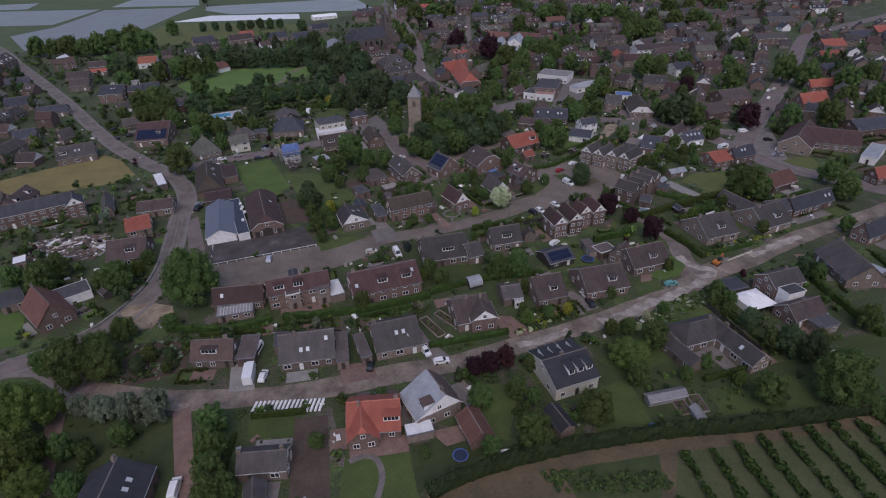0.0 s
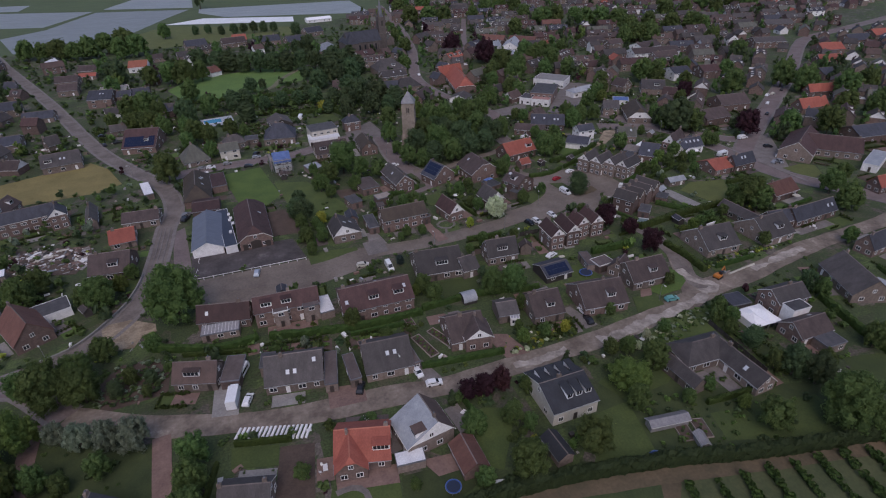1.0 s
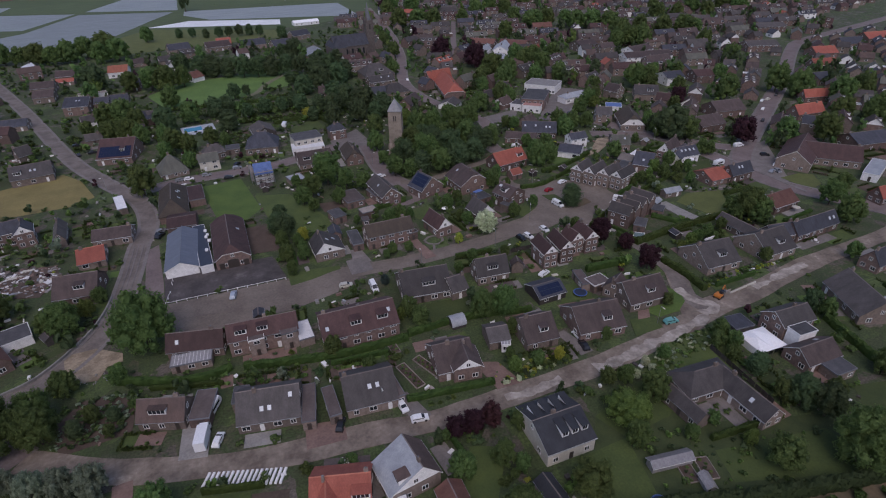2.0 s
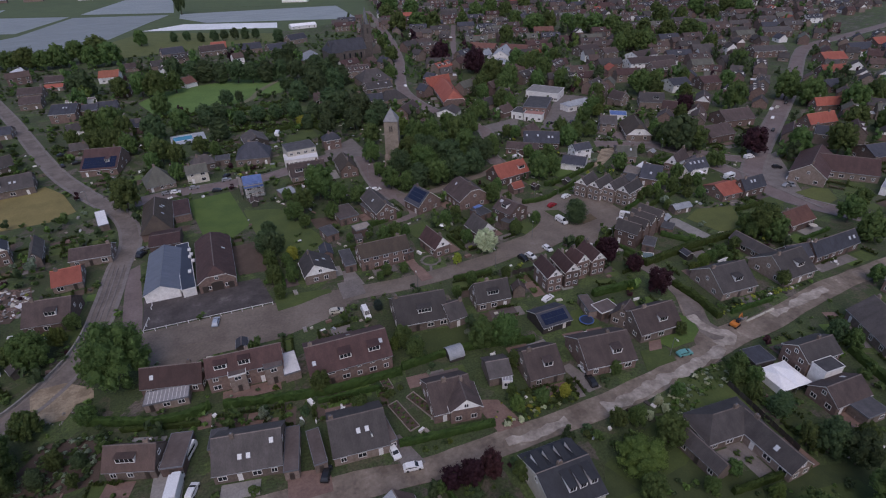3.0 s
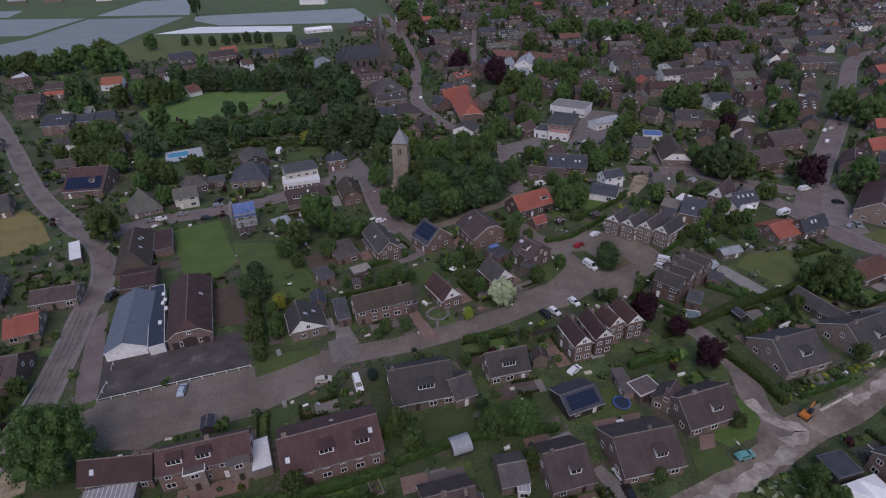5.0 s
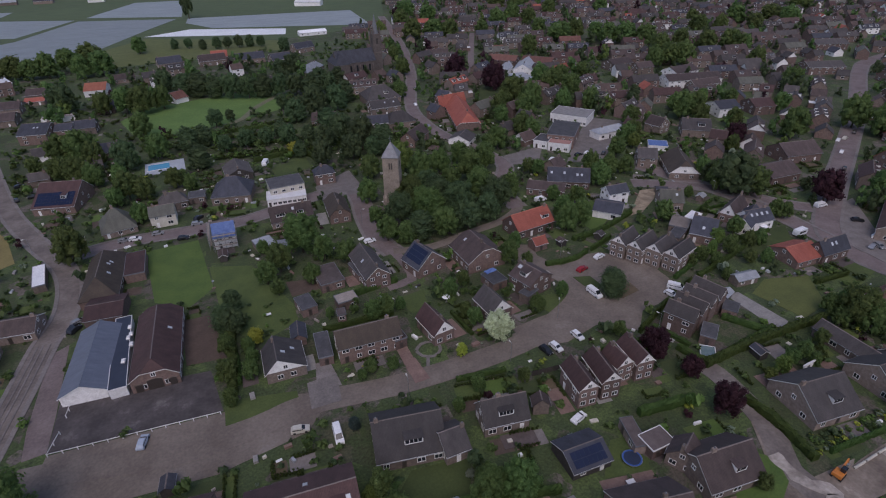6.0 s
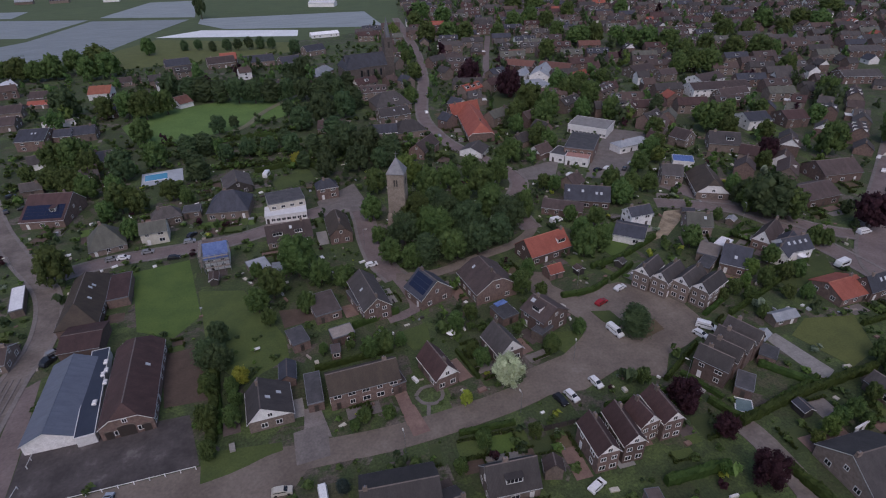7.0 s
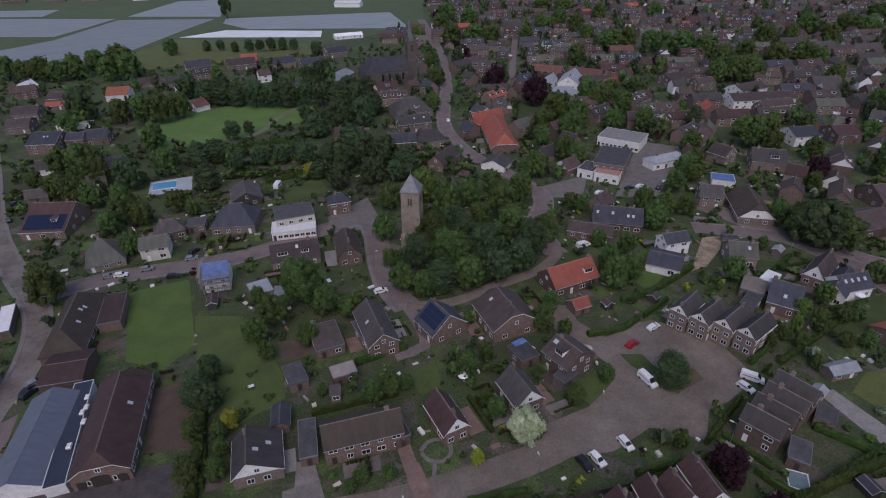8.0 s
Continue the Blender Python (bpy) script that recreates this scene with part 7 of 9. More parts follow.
tree(188.5, 145.7, 3.3, 8, 'green')
tree(180.6, 141.6, 2.5, 6.2, 'green')
tree(150.5, 134, 2, 5.2, 'lime')
tree(160, 135.9, 2.1, 5.4, 'green')
tree(155.3, 135.5, 1.8, 4.7, 'green')
tree(145.2, 132.7, 1.5, 4.2, 'lime')
tree(168.4, 138, 2, 5.2, 'green')
tree(159.7, 132.5, 1.6, 4.4, 'green')
tree(164.9, 115.9, 2.2, 5.6, 'green')
tree(52.2, 151.2, 2, 5.2, 'green')
tree(44.9, 136.8, 1.6, 4.4, 'lime')
tree(70.5, 128.8, 2.3, 5.9, 'green')
tree(67.7, 132.4, 1.9, 4.9, 'green')
tree(75.2, 129.2, 2.1, 5.5, 'green')
tree(46, 155.7, 1.4, 3.9, 'teal')
tree(70.1, 152, 1.6, 4.2, 'green')
tree(77.1, 156.5, 1.9, 4.9, 'green')
tree(88.8, 155, 1.7, 4.4, 'green')
tree(119.3, 110.5, 1.7, 4.5, 'green')
tree(114.7, 114.6, 1.4, 3.9, 'lime')
tree(19.6, 204.5, 3.5, 8.4, 'dark')
tree(25, 192.1, 1.8, 4.8, 'green')
tree(20, 173.8, 1.9, 5, 'green')
tree(96, 92.8, 1.1, 3.3, 'blossom')
tree(96.1, 90.4, 0.9, 2.7, 'blossom')
tree(91.1, 90, 1, 3, 'blossom')
tree(101.7, 94, 1, 3.1, 'blossom')
tree(120, 79.6, 2.6, 6.5, 'dark')
tree(118.3, 85.6, 1.9, 4.9, 'green')
tree(118, 90.5, 2.1, 5.5, 'green')
tree(64.4, 104.4, 1.9, 4.9, 'lime')
tree(77.4, 104.1, 1.5, 4, 'yellow')
tree(71.2, 104.3, 1.9, 4.9, 'green')
tree(65.6, 109.3, 1.4, 4, 'green')
tree(93.4, 105.4, 1.5, 4.2, 'green')
tree(101.9, 92.9, 1.8, 4.7, 'green')
tree(87.7, 90.2, 2.1, 5.5, 'green')
tree(83.1, 91.3, 2.1, 5.4, 'green')
tree(-41.2, 142.6, 3.4, 7.4, 'green')
tree(-29.3, 141.4, 2.2, 5.5, 'green')
tree(-45.2, 170.2, 4.8, 9.8, 'green')
tree(-49.8, 171.8, 3.0, 6.6, 'green')
tree(-37.1, 126.8, 2, 5.1, 'dark')
tree(-34, 130.3, 1.9, 4.9, 'green')
tree(-29.3, 128.7, 1.6, 4.2, 'dark')
tree(-29.8, 123.5, 1.4, 3.9, 'green')
tree(-45.2, 101.1, 2, 5.2, 'green')
tree(-38.1, 94, 1.6, 4.3, 'dark')
tree(97.2, 71.6, 1.6, 4.3, 'green')
tree(100.6, 64.2, 1.6, 4.3, 'lime')
tree(89.8, 70.3, 1.7, 4.5, 'green')
tree(234.1, 308.3, 4.2, 10, 'green')
tree(224.4, 291, 3.4, 9, 'green')
tree(214.2, 277.7, 3.4, 8, 'lime')
tree(254.3, 331.9, 4.5, 15, 'dark')
tree(275.7, 320.1, 5, 9.5, 'lime')
tree(292.1, 319.2, 5, 9.5, 'lime')
tree(218.2, 218.3, 7.9, 17.6, 'dark')
tree(218.1, 229.4, 4.8, 11.2, 'dark')
tree(229.4, 217.2, 3.9, 9.3, 'dark')


# ---- the old tower on its mound
def old_tower(x, y, yaw, w, eave, top):
    ob = empty("church_tower", x, y, yaw, "weathered square stone tower with a grey pyramid roof", "tower")
    h = w / 2
    rows = [(0, h + 0.25), (2.2, h + 0.2), (2.4, h + 0.05), (8.5, h + 0.04), (8.7, h - 0.02), (15.5, h - 0.03), (15.7, h - 0.08), (eave, h - 0.1)]
    v, f = [], []
    for z, r in rows:
        v += [(-r, -r, z), (r, -r, z), (r, r, z), (-r, r, z)]
    for k in range(len(rows) - 1):
        f += [(4 * k + i, 4 * k + (i + 1) % 4, 4 * k + 4 + (i + 1) % 4, 4 * k + 4 + i) for i in range(4)]
    piece("wall", mesh_of("wall", v, f, "stone"), ob)
    r = h + 0.15
    v = [(-r, -r, eave), (r, -r, eave), (r, r, eave), (-r, r, eave), (-r, -r, eave + 0.2), (r, -r, eave + 0.2), (r, r, eave + 0.2), (-r, r, eave + 0.2), (0, 0, top)]
    f = [(3, 2, 1, 0)] + [(i, (i + 1) % 4, 4 + (i + 1) % 4, 4 + i) for i in range(4)] + [(4 + i, 4 + (i + 1) % 4, 8) for i in range(4)]
    piece("roof", mesh_of("roof", v, f, "zinc_dark"), ob)
    piece("weather_vane", mesh_of("weather_vane", *joined(box_data(-0.06, 0.06, -0.06, 0.06, top - 0.3, top + 2.2), box_data(-0.6, 0.6, -0.04, 0.04, top + 1.3, top + 1.42), box_data(-0.18, 0.18, -0.18, 0.18, top + 0.1, top + 0.4, 0.1)), "steel"), ob)
    for k in range(4):
        m = pose(0, 0, 0, 0, 0, 90 * k)
        for s in (-0.42, 0.42):
            o = piece("belfry_opening", cached("belfry", lambda: mesh_of("belfry_opening", [(-0.3, 0, 0), (0.3, 0, 0), (0.3, 0, 2.2), (0.16, 0, 2.55), (-0.16, 0, 2.55), (-0.3, 0, 2.2), (-0.3, 0.12, 0), (0.3, 0.12, 0), (0.3, 0.12, 2.2), (0.16, 0.12, 2.55), (-0.16, 0.12, 2.55), (-0.3, 0.12, 2.2)], [(0, 1, 2, 3, 4, 5)] + [(i, i + 6, (i + 1) % 6 + 6, (i + 1) % 6) for i in range(6)], "dark_timber")), ob, m @ pose(s, -h + 0.06, eave - 4.6))
        piece("niche", cached("niche", lambda: mesh_of("niche", *box_data(-0.9, 0.9, 0, 0.1, 0, 5.2, 0.02), "stone")), ob, m @ pose(0.5, -h + 0.0, 9.2))
        for s in (-1, 1):
            piece("buttress", cached("buttress", lambda: mesh_of("buttress", [(-0.5, -0.7, 0), (0.5, -0.7, 0), (0.5, 0.3, 0), (-0.5, 0.3, 0), (-0.5, -0.6, 5), (0.5, -0.6, 5), (0.5, 0.3, 6.5), (-0.5, 0.3, 6.5)], [(0, 1, 5, 4), (1, 2, 6, 5), (2, 3, 7, 6), (3, 0, 4, 7), (4, 5, 6, 7)], "stone")), ob, m @ pose(s * (h - 0.6), -h - 0.05, 0))
    TAKEN.append((x, y, h + 1))


old_tower(86.6, 263.0, -25, 6.4, 21.4, 27.0)


def church(x, y, yaw):
    ob = empty("church", x, y, yaw, "large brick church with slate roof and slender spire", "church")
    L, w, he, hr = 30, 7.5, 9.5, 17.5
    rm, X, zc = roof_mesh(L, w, w, he, hr, 1.0, ["slate", "slate", "zinc_dark"])
    piece("roof", rm, ob)
    wm, wx, a, b, zn, zf = wall_mesh(X, w, w, he, hr, 1.0, zc, "church_brick", "church_brick")
    piece("wall", wm, ob)
    for s in (-1, 1):
        for i in range(6):
            px = -wx + 2.5 + i * (2 * wx - 5) / 5
            piece("buttress", cached("church_buttress", lambda: mesh_of("buttress", [(-0.45, -1.2, 0), (0.45, -1.2, 0), (0.45, 0.1, 0), (-0.45, 0.1, 0), (-0.45, -0.9, 6.5), (0.45, -0.9, 6.5), (0.45, 0.1, 8.2), (-0.45, 0.1, 8.2)], [(0, 1, 5, 4), (1, 2, 6, 5), (2, 3, 7, 6), (3, 0, 4, 7), (4, 5, 6, 7)], "church_brick")), ob, pose(px, s * a, 0, 0, 0, 0 if s < 0 else 180))
            if i < 5:
                piece("lancet_window", cached("lancet", lambda: mesh_of("lancet_window", *box_data(-0.7, 0.7, -0.06, 0.05, 0, 4.6, 0.04), "pane")), ob, pose(px + (2 * wx - 5) / 10, s * a, 2.6, 0, 0, 0 if s < 0 else 180))
    # apse and transept
    rm, X2, z2 = roof_mesh(12, 5.5, 5.5, he, 16.5, 0.0, ["slate", "slate", "zinc_dark"])
    piece("transept_roof", rm, ob, pose(-12, 0, 0, 0, 0, 90))
    wm = wall_mesh(X2, 5.5, 5.5, he, 16.5, 0.0, z2, "church_brick", "church_brick")[0]
    piece("transept", wm, ob, pose(-12, 0, 0, 0, 0, 90))
    tw = piece("tower", mesh_of("tower", *joined(box_data(-3.4, 3.4, -3.4, 3.4, 0, 14, 0.2), box_data(-3.1, 3.1, -3.1, 3.1, 14, 27, 0.2)), "church_brick"), ob, pose(18.5, 0, 0))
    v = [(2.6 * math.cos(math.pi / 4 * i + 0.39), 2.6 * math.sin(math.pi / 4 * i + 0.39), 27) for i in range(8)] + [(0, 0, 41)]
    piece("spire", mesh_of("spire", v, [(i, (i + 1) % 8, 8) for i in range(8)] + [tuple(reversed(range(8)))], "zinc_dark"), tw)
    for i in range(4):
        piece("pinnacle", cached("pinnacle", lambda: mesh_of("pinnacle", [(-0.5, -0.5, 26), (0.5, -0.5, 26), (0.5, 0.5, 26), (-0.5, 0.5, 26), (-0.5, -0.5, 29), (0.5, -0.5, 29), (0.5, 0.5, 29), (-0.5, 0.5, 29), (0, 0, 33)], [(0, 1, 5, 4), (1, 2, 6, 5), (2, 3, 7, 6), (3, 0, 4, 7), (4, 5, 8), (5, 6, 8), (6, 7, 8), (7, 4, 8)], "church_brick")), tw, pose(2.6 * (1 if i % 2 else -1), 2.6 * (1 if i > 1 else -1), 0))
        piece("belfry_louvre", cached("louvre", lambda: mesh_of("belfry_louvre", *box_data(-0.8, 0.8, -0.06, 0.05, 0, 4, 0.05), "dark_timber")), tw, pose(0, 0, 0, 0, 0, 90 * i) @ pose(0, -3.1, 20))
    TAKEN.extend([(x + k * 9 * math.cos(radians(yaw)), y + k * 9 * math.sin(radians(yaw)), 10) for k in (-2, -1, 0, 1, 2)])


church(121.5, 490.0, 7.0)


# ---- loose things in gardens and yards
def party_tent(x, y, yaw, L, W):
    ob = empty("party_tent", x, y, yaw, "white double-peaked party tent standing in a garden", "tent")
    for k in (-1, 1):
        v, f = [], []
        n = 8
        rings = [(1.0, 2.3), (0.75, 2.6), (0.45, 2.9), (0.2, 3.15), (0.04, 3.4)]
        for s, z in rings:
            for i in range(4 * n):
                e, t = divmod(i, n)
                t = t / n * 2 - 1
                px, py = [(t, -1), (1, t), (-t, 1), (-1, -t)][e]
                sag = 0.12 * math.sin(math.pi * (t + 1) / 2) * s
                v.append((k * L / 4 + px * s * L / 4, py * s * W / 2, z - sag))
        m = 4 * n
        for r in range(len(rings) - 1):
            f += [(r * m + i, r * m + (i + 1) % m, (r + 1) * m + (i + 1) % m, (r + 1) * m + i) for i in range(m)]
        f.append(tuple(range(m * (len(rings) - 1), m * len(rings))))
        piece("canopy", mesh_of("canopy", v, f, "tent_cloth", smooth=True), ob)
    for sx, sy in ((-1, -1), (0, -1), (1, -1), (-1, 1), (0, 1), (1, 1)):
        piece("pole", box_mesh("tent_pole", (-0.05, 0.05, -0.05, 0.05, 0, 2.3), "steel"), ob, pose(sx * (L / 2 - 0.1), sy * (W / 2 - 0.1), 0))
    piece("side_cloth", mesh_of("side_cloth", *box_data(-L / 2 + 0.05, L / 2 - 0.05, W / 2 - 0.1, W / 2 - 0.05, 0.05, 2.25), "tent_cloth"), ob)
    piece("side_cloth", mesh_of("side_cloth", *box_data(-L / 2 + 0.05, -L / 2 + 0.1, -W / 2 + 0.05, W / 2 - 0.1, 0.05, 2.25), "tent_cloth"), ob)
    for i in range(4):
        piece("cloth_window", box_mesh("cloth_window", (-0.5, 0.5, -0.03, 0.03, 0.9, 1.9), "pane"), ob, pose(-L / 2 + 1.2 + i * (L - 2.4) / 3, -W / 2 + 0.06, 0))
    TAKEN.append((x, y, 5))


party_tent(129.4, 86.4, -3, 8.8, 8.2)


def ring_data(r0, r1, z0, z1, n=24):
    v, f = [], []
    for i in range(n):
        a = 2 * math.pi * i / n
        v += [(r0 * math.cos(a), r0 * math.sin(a), z0), (r1 * math.cos(a), r1 * math.sin(a), z0), (r1 * math.cos(a), r1 * math.sin(a), z1), (r0 * math.cos(a), r0 * math.sin(a), z1)]
    for i in range(n):
        j = (i + 1) % n
        f += [(4 * i + k, 4 * j + k, 4 * j + (k + 1) % 4, 4 * i + (k + 1) % 4) for k in range(4)]
    return v, f


def trampoline(x, y, r):
    ob = empty("trampoline", x, y, 0, "round trampoline with blue edge pad on the lawn", "trampoline")
    piece("mat", mesh_of("mat", [(r * 0.85 * math.cos(math.pi / 12 * i), r * 0.85 * math.sin(math.pi / 12 * i), z) for z in (0.78, 0.74) for i in range(24)], [tuple(range(24)), tuple(reversed(range(24, 48)))] + [(i, i + 24, (i + 1) % 24 + 24, (i + 1) % 24) for i in range(24)], "trampoline_mat"), ob)
    piece("edge_pad", mesh_of("edge_pad", *ring_data(r * 0.85, r, 0.74, 0.82), "trampoline_blue"), ob)
    piece("rim", mesh_of("rim", *ring_data(r, r + 0.06, 0.7, 0.8), "steel"), ob)
    for i in range(6):
        a = math.pi / 3 * i
        piece("leg", box_mesh("tramp_leg", (-0.04, 0.04, -0.04, 0.04, 0, 0.74), "steel"), ob, pose(r * 0.95 * math.cos(a), r * 0.95 * math.sin(a), 0))
    TAKEN.append((x, y, r))


trampoline(99.3, 125.8, 2.1)
trampoline(72.5, 60.5, 1.7)


def arched_shed(x, y, yaw, L, r):
    ob = empty("arched_shed", x, y, yaw, "low shed with rounded grey sheet-metal roof", "shed")
    v, f = [], []
    n = 12
    for s in (-1, 1):
        for rr in (r, r - 0.12):
            v += [(s * L / 2, rr * math.cos(math.pi * i / n), 1.0 + rr * 0.9 * math.sin(math.pi * i / n)) for i in range(n + 1)]
    m = n + 1
    for i in range(n):
        f += [(i, 2 * m + i, 2 * m + i + 1, i + 1), (m + i, m + i + 1, 3 * m + i + 1, 3 * m + i), (i, i + 1, m + i + 1, m + i), (2 * m + i, 3 * m + i, 3 * m + i + 1, 2 * m + i + 1)]
    piece("roof", mesh_of("roof", v, f, "zinc"), ob)
    v = []
    for s in (-1, 1):
        v += [(s * (L / 2 - 0.2), -r + 0.1, 0)] + [(s * (L / 2 - 0.2), -(r - 0.15) * math.cos(math.pi * i / n), 1.0 + (r - 0.15) * 0.9 * math.sin(math.pi * i / n)) for i in range(n + 1)] + [(s * (L / 2 - 0.2), r - 0.1, 0)]
    k = n + 3
    piece("wall", mesh_of("wall", v, [tuple(reversed(range(k))), tuple(range(k, 2 * k))] + [(i, (i + 1) % k, k + (i + 1) % k, k + i) for i in (0, k - 2, k - 1)], "dark_timber"), ob)
    TAKEN.append((x, y, r + 1))


arched_shed(58.7, 128.2, 0, 4.5, 2.3)


def rail_fence(pts, gap):
    """A white rail fence: posts with one rail between each two."""
    ob = empty("rail_fence", *pts[0], 0, "white painted low rail fence round the yard", "fence")
    x0, y0 = pts[0]
    for (ax, ay), (bx, by) in zip(pts, pts[1:]):
        d = math.hypot(bx - ax, by - ay)
        n = max(1, round(d / gap))
        yaw = math.degrees(math.atan2(by - ay, bx - ax))
        for i in range(n + 1):
            k = i / n
            piece("post", box_mesh("fence_post", (-0.08, 0.08, -0.08, 0.08, 0, 1.05), "frame_white", 0.02), ob, pose(ax + (bx - ax) * k - x0, ay + (by - ay) * k - y0, 0, 0, 0, yaw))
            if i < n:
                piece("rail", box_mesh("fence_rail", (0.08, round(d / n, 2) - 0.08, -0.04, 0.04, 0.82, 0.98), "frame_white", 0.02), ob, pose(ax + (bx - ax) * k - x0, ay + (by - ay) * k - y0, 0, 0, 0, yaw))


rail_fence([(-18.9, 172.9), (17.2, 171.7)], 3.0)
rail_fence([(-18.9, 172.9), (-17.6, 179.0)], 3.0)
rail_fence([(-17.2, 184.0), (-16.8, 188.5)], 3.0)

# white vents and rooflights on the flat strip of the hall
for _x, _y in ((-5.3, 211.1), (-4.7, 207.6), (-5.2, 206.2), (-4.2, 203.0), (-5.4, 196.4)):
    _o = empty("roof_vent", _x, _y, 88, "white metal roof vent on the hall", "vent", "hall roof vents", z=3.0)
    piece("base", box_mesh("vent_base", (-0.6, 0.6, -0.4, 0.4, 0, 0.35), "zinc", 0.04), _o)
    piece("cowl", box_mesh("vent_cowl", (-0.75, 0.75, -0.5, 0.5, 0.35, 0.8), "frame_white", 0.15), _o)

# stacked pale slabs by the road works
for _i in range(17):
    _k = _i / 16
    _o = empty("slab_stack", -10.4 + 15.2 * _k, 102.4 - 5.2 * _k, 62, "white slab bundle lying beside the road works", "slab stack", "slab bundles")
    for _j in range(2):
        piece("slab", box_mesh("slab", (-1.9, 1.9, -0.27, 0.27, 0.0, 0.2), "frame_white", 0.03), _o, pose(0.05 * _j, 0.02 * (_i % 3), 0.06 + 0.2 * _j))


def excavator(x, y, yaw):
    ob = empty("excavator", x, y, yaw, "small orange excavator at the road works", "excavator")
    for s in (-1, 1):
        piece("track", box_mesh("track", (-1.3, 1.3, -0.25, 0.25, 0, 0.6), "tyre", 0.15), ob, pose(0, s * 0.85, 0.05))
    piece("body", box_mesh("ex_body", (-1.3, 0.9, -0.95, 0.95, 0.62, 1.5), "orange_paint", 0.15), ob)
    piece("cab", box_mesh("ex_cab", (0.0, 1.1, -0.9, 0.05, 1.5, 2.6), "pane", 0.12), ob)
    piece("boom", mesh_of("boom", [(0.9, -0.15, 1.1), (0.9, 0.2, 1.1), (2.6, 0.2, 3.0), (2.6, -0.15, 3.0), (0.9, -0.15, 1.5), (0.9, 0.2, 1.5), (2.5, 0.2, 3.3), (2.5, -0.15, 3.3)], [(0, 1, 2, 3), (4, 7, 6, 5), (0, 3, 7, 4), (1, 5, 6, 2), (3, 2, 6, 7)], "orange_paint"), ob)
    piece("arm", mesh_of("arm", [(2.4, -0.1, 3.2), (2.4, 0.15, 3.2), (3.9, 0.15, 1.0), (3.9, -0.1, 1.0), (2.7, -0.1, 3.4), (2.7, 0.15, 3.4), (4.1, 0.15, 1.1), (4.1, -0.1, 1.1)], [(0, 1, 2, 3), (4, 7, 6, 5), (0, 3, 7, 4), (1, 5, 6, 2), (3, 2, 6, 7), (0, 4, 5, 1)], "orange_paint"), ob)
    piece("bucket", box_mesh("bucket", (3.6, 4.3, -0.4, 0.45, 0.25, 1.0), "steel", 0.15), ob)


excavator(136.2, 107.3, 15)


def greenhouse(x, y, yaw, L, W):
    ob = empty("greenhouse", x, y, yaw, "small glazed garden greenhouse on the vegetable plot", "greenhouse")
    rm = roof_mesh(L, W / 2, W / 2, 1.8, 2.7, 1.0, ["glass_roof", "glass_roof", "frame_white"])[0]
    piece("roof", rm, ob)
    piece("wall", wall_mesh(L / 2, W / 2, W / 2, 1.8, 2.7, 1.0, 2.7, "glass_roof", "glass_roof")[0], ob)
    piece("door", box_mesh("door", (-0.5, 0.5, -0.06, 0.05, 0.05, 1.7), "frame_white"), ob, pose(L / 2 - 0.2, 0, 0, 0, 0, 90))
    TAKEN.append((x, y, W))


greenhouse(80.9, 67.1, -9, 10, 3.2)
greenhouse(84.0, 60.0, 75, 4, 2.4)


def street_lamp(x, y, yaw):
    ob = empty("street_lamp", x, y, yaw, "grey steel street lamp with curved arm", "street lamp", "street lamps")
    v = [(0.07 * s * math.cos(a), 0.07 * s * math.sin(a), z) for z, s in ((0, 1.4), (0.6, 1.0), (6.2, 0.7)) for a in [math.pi / 3 * i for i in range(6)]]
    piece("pole", cached("lamp_pole", lambda: mesh_of("pole", v, [(6 * k + i, 6 * k + (i + 1) % 6, 6 * k + 6 + (i + 1) % 6, 6 * k + 6 + i) for k in range(2) for i in range(6)], "steel")), ob)
    piece("arm", cached("lamp_arm", lambda: mesh_of("arm", *box_data(-0.04, 1.1, -0.04, 0.04, 6.15, 6.25, 0.02), "steel")), ob)
    piece("lamp_head", cached("lamp_head", lambda: mesh_of("lamp_head", *box_data(0.7, 1.5, -0.15, 0.15, 6.1, 6.32, 0.08), "lamp_glass")), ob)


for _x, _y, _r in ((109.8, 174.0, 60), (89.0, 162.6, 90), (-12.7, 264.7, 90), (210.3, 220.6, 70), (132.6, 158.4, 120), (60.5, 160.8, 90), (-55.5, 146.5, 120), (128.5, 203.5, 200), (30.0, 107.5, 270), (111.0, 105.0, 270), (70.5, 252.0, 0), (-44.0, 275.0, 200)):
    street_lamp(_x, _y, _r)

# ---- orchard rows beside the dirt track
_tree = mesh_of("fruit_tree", *crown_mesh(41, 60, 0.26, "mini"), "leaf_green")
_spots = []
_r = random.Random(11)
for _row in range(22):
    for _k in range(64):
        _py = 56 - _k * 0.95
        _px = 67.5 + _row * 6.2 - 0.24 * (52 - _py) + _r.uniform(-0.2, 0.2)
        if _py > 53.0 - 0.185 * (_px - 75) or _px < 71 - (52 - _py) * 0.75 or _r.random() < 0.05:
            continue
        _s = _r.uniform(0.75, 1.3)
        _spots.append((_px, _py, 0.9, _s, _s * 0.85, _r.uniform(0, 6.28)))
tagged(new("orchard_rows", scattered("orchard_rows", _tree, _spots, "leaf_hedge")), "rows of low fruit trees with grass between", "orchard", kind="stuff")

# tall poplar at the far field corner
tree(-3.1, 849.7, 7.0, 42.0, "dark")


# ---- gardens: sheds, paving, hedges and planting round the houses
grng = random.Random(23)
TERR = [0]


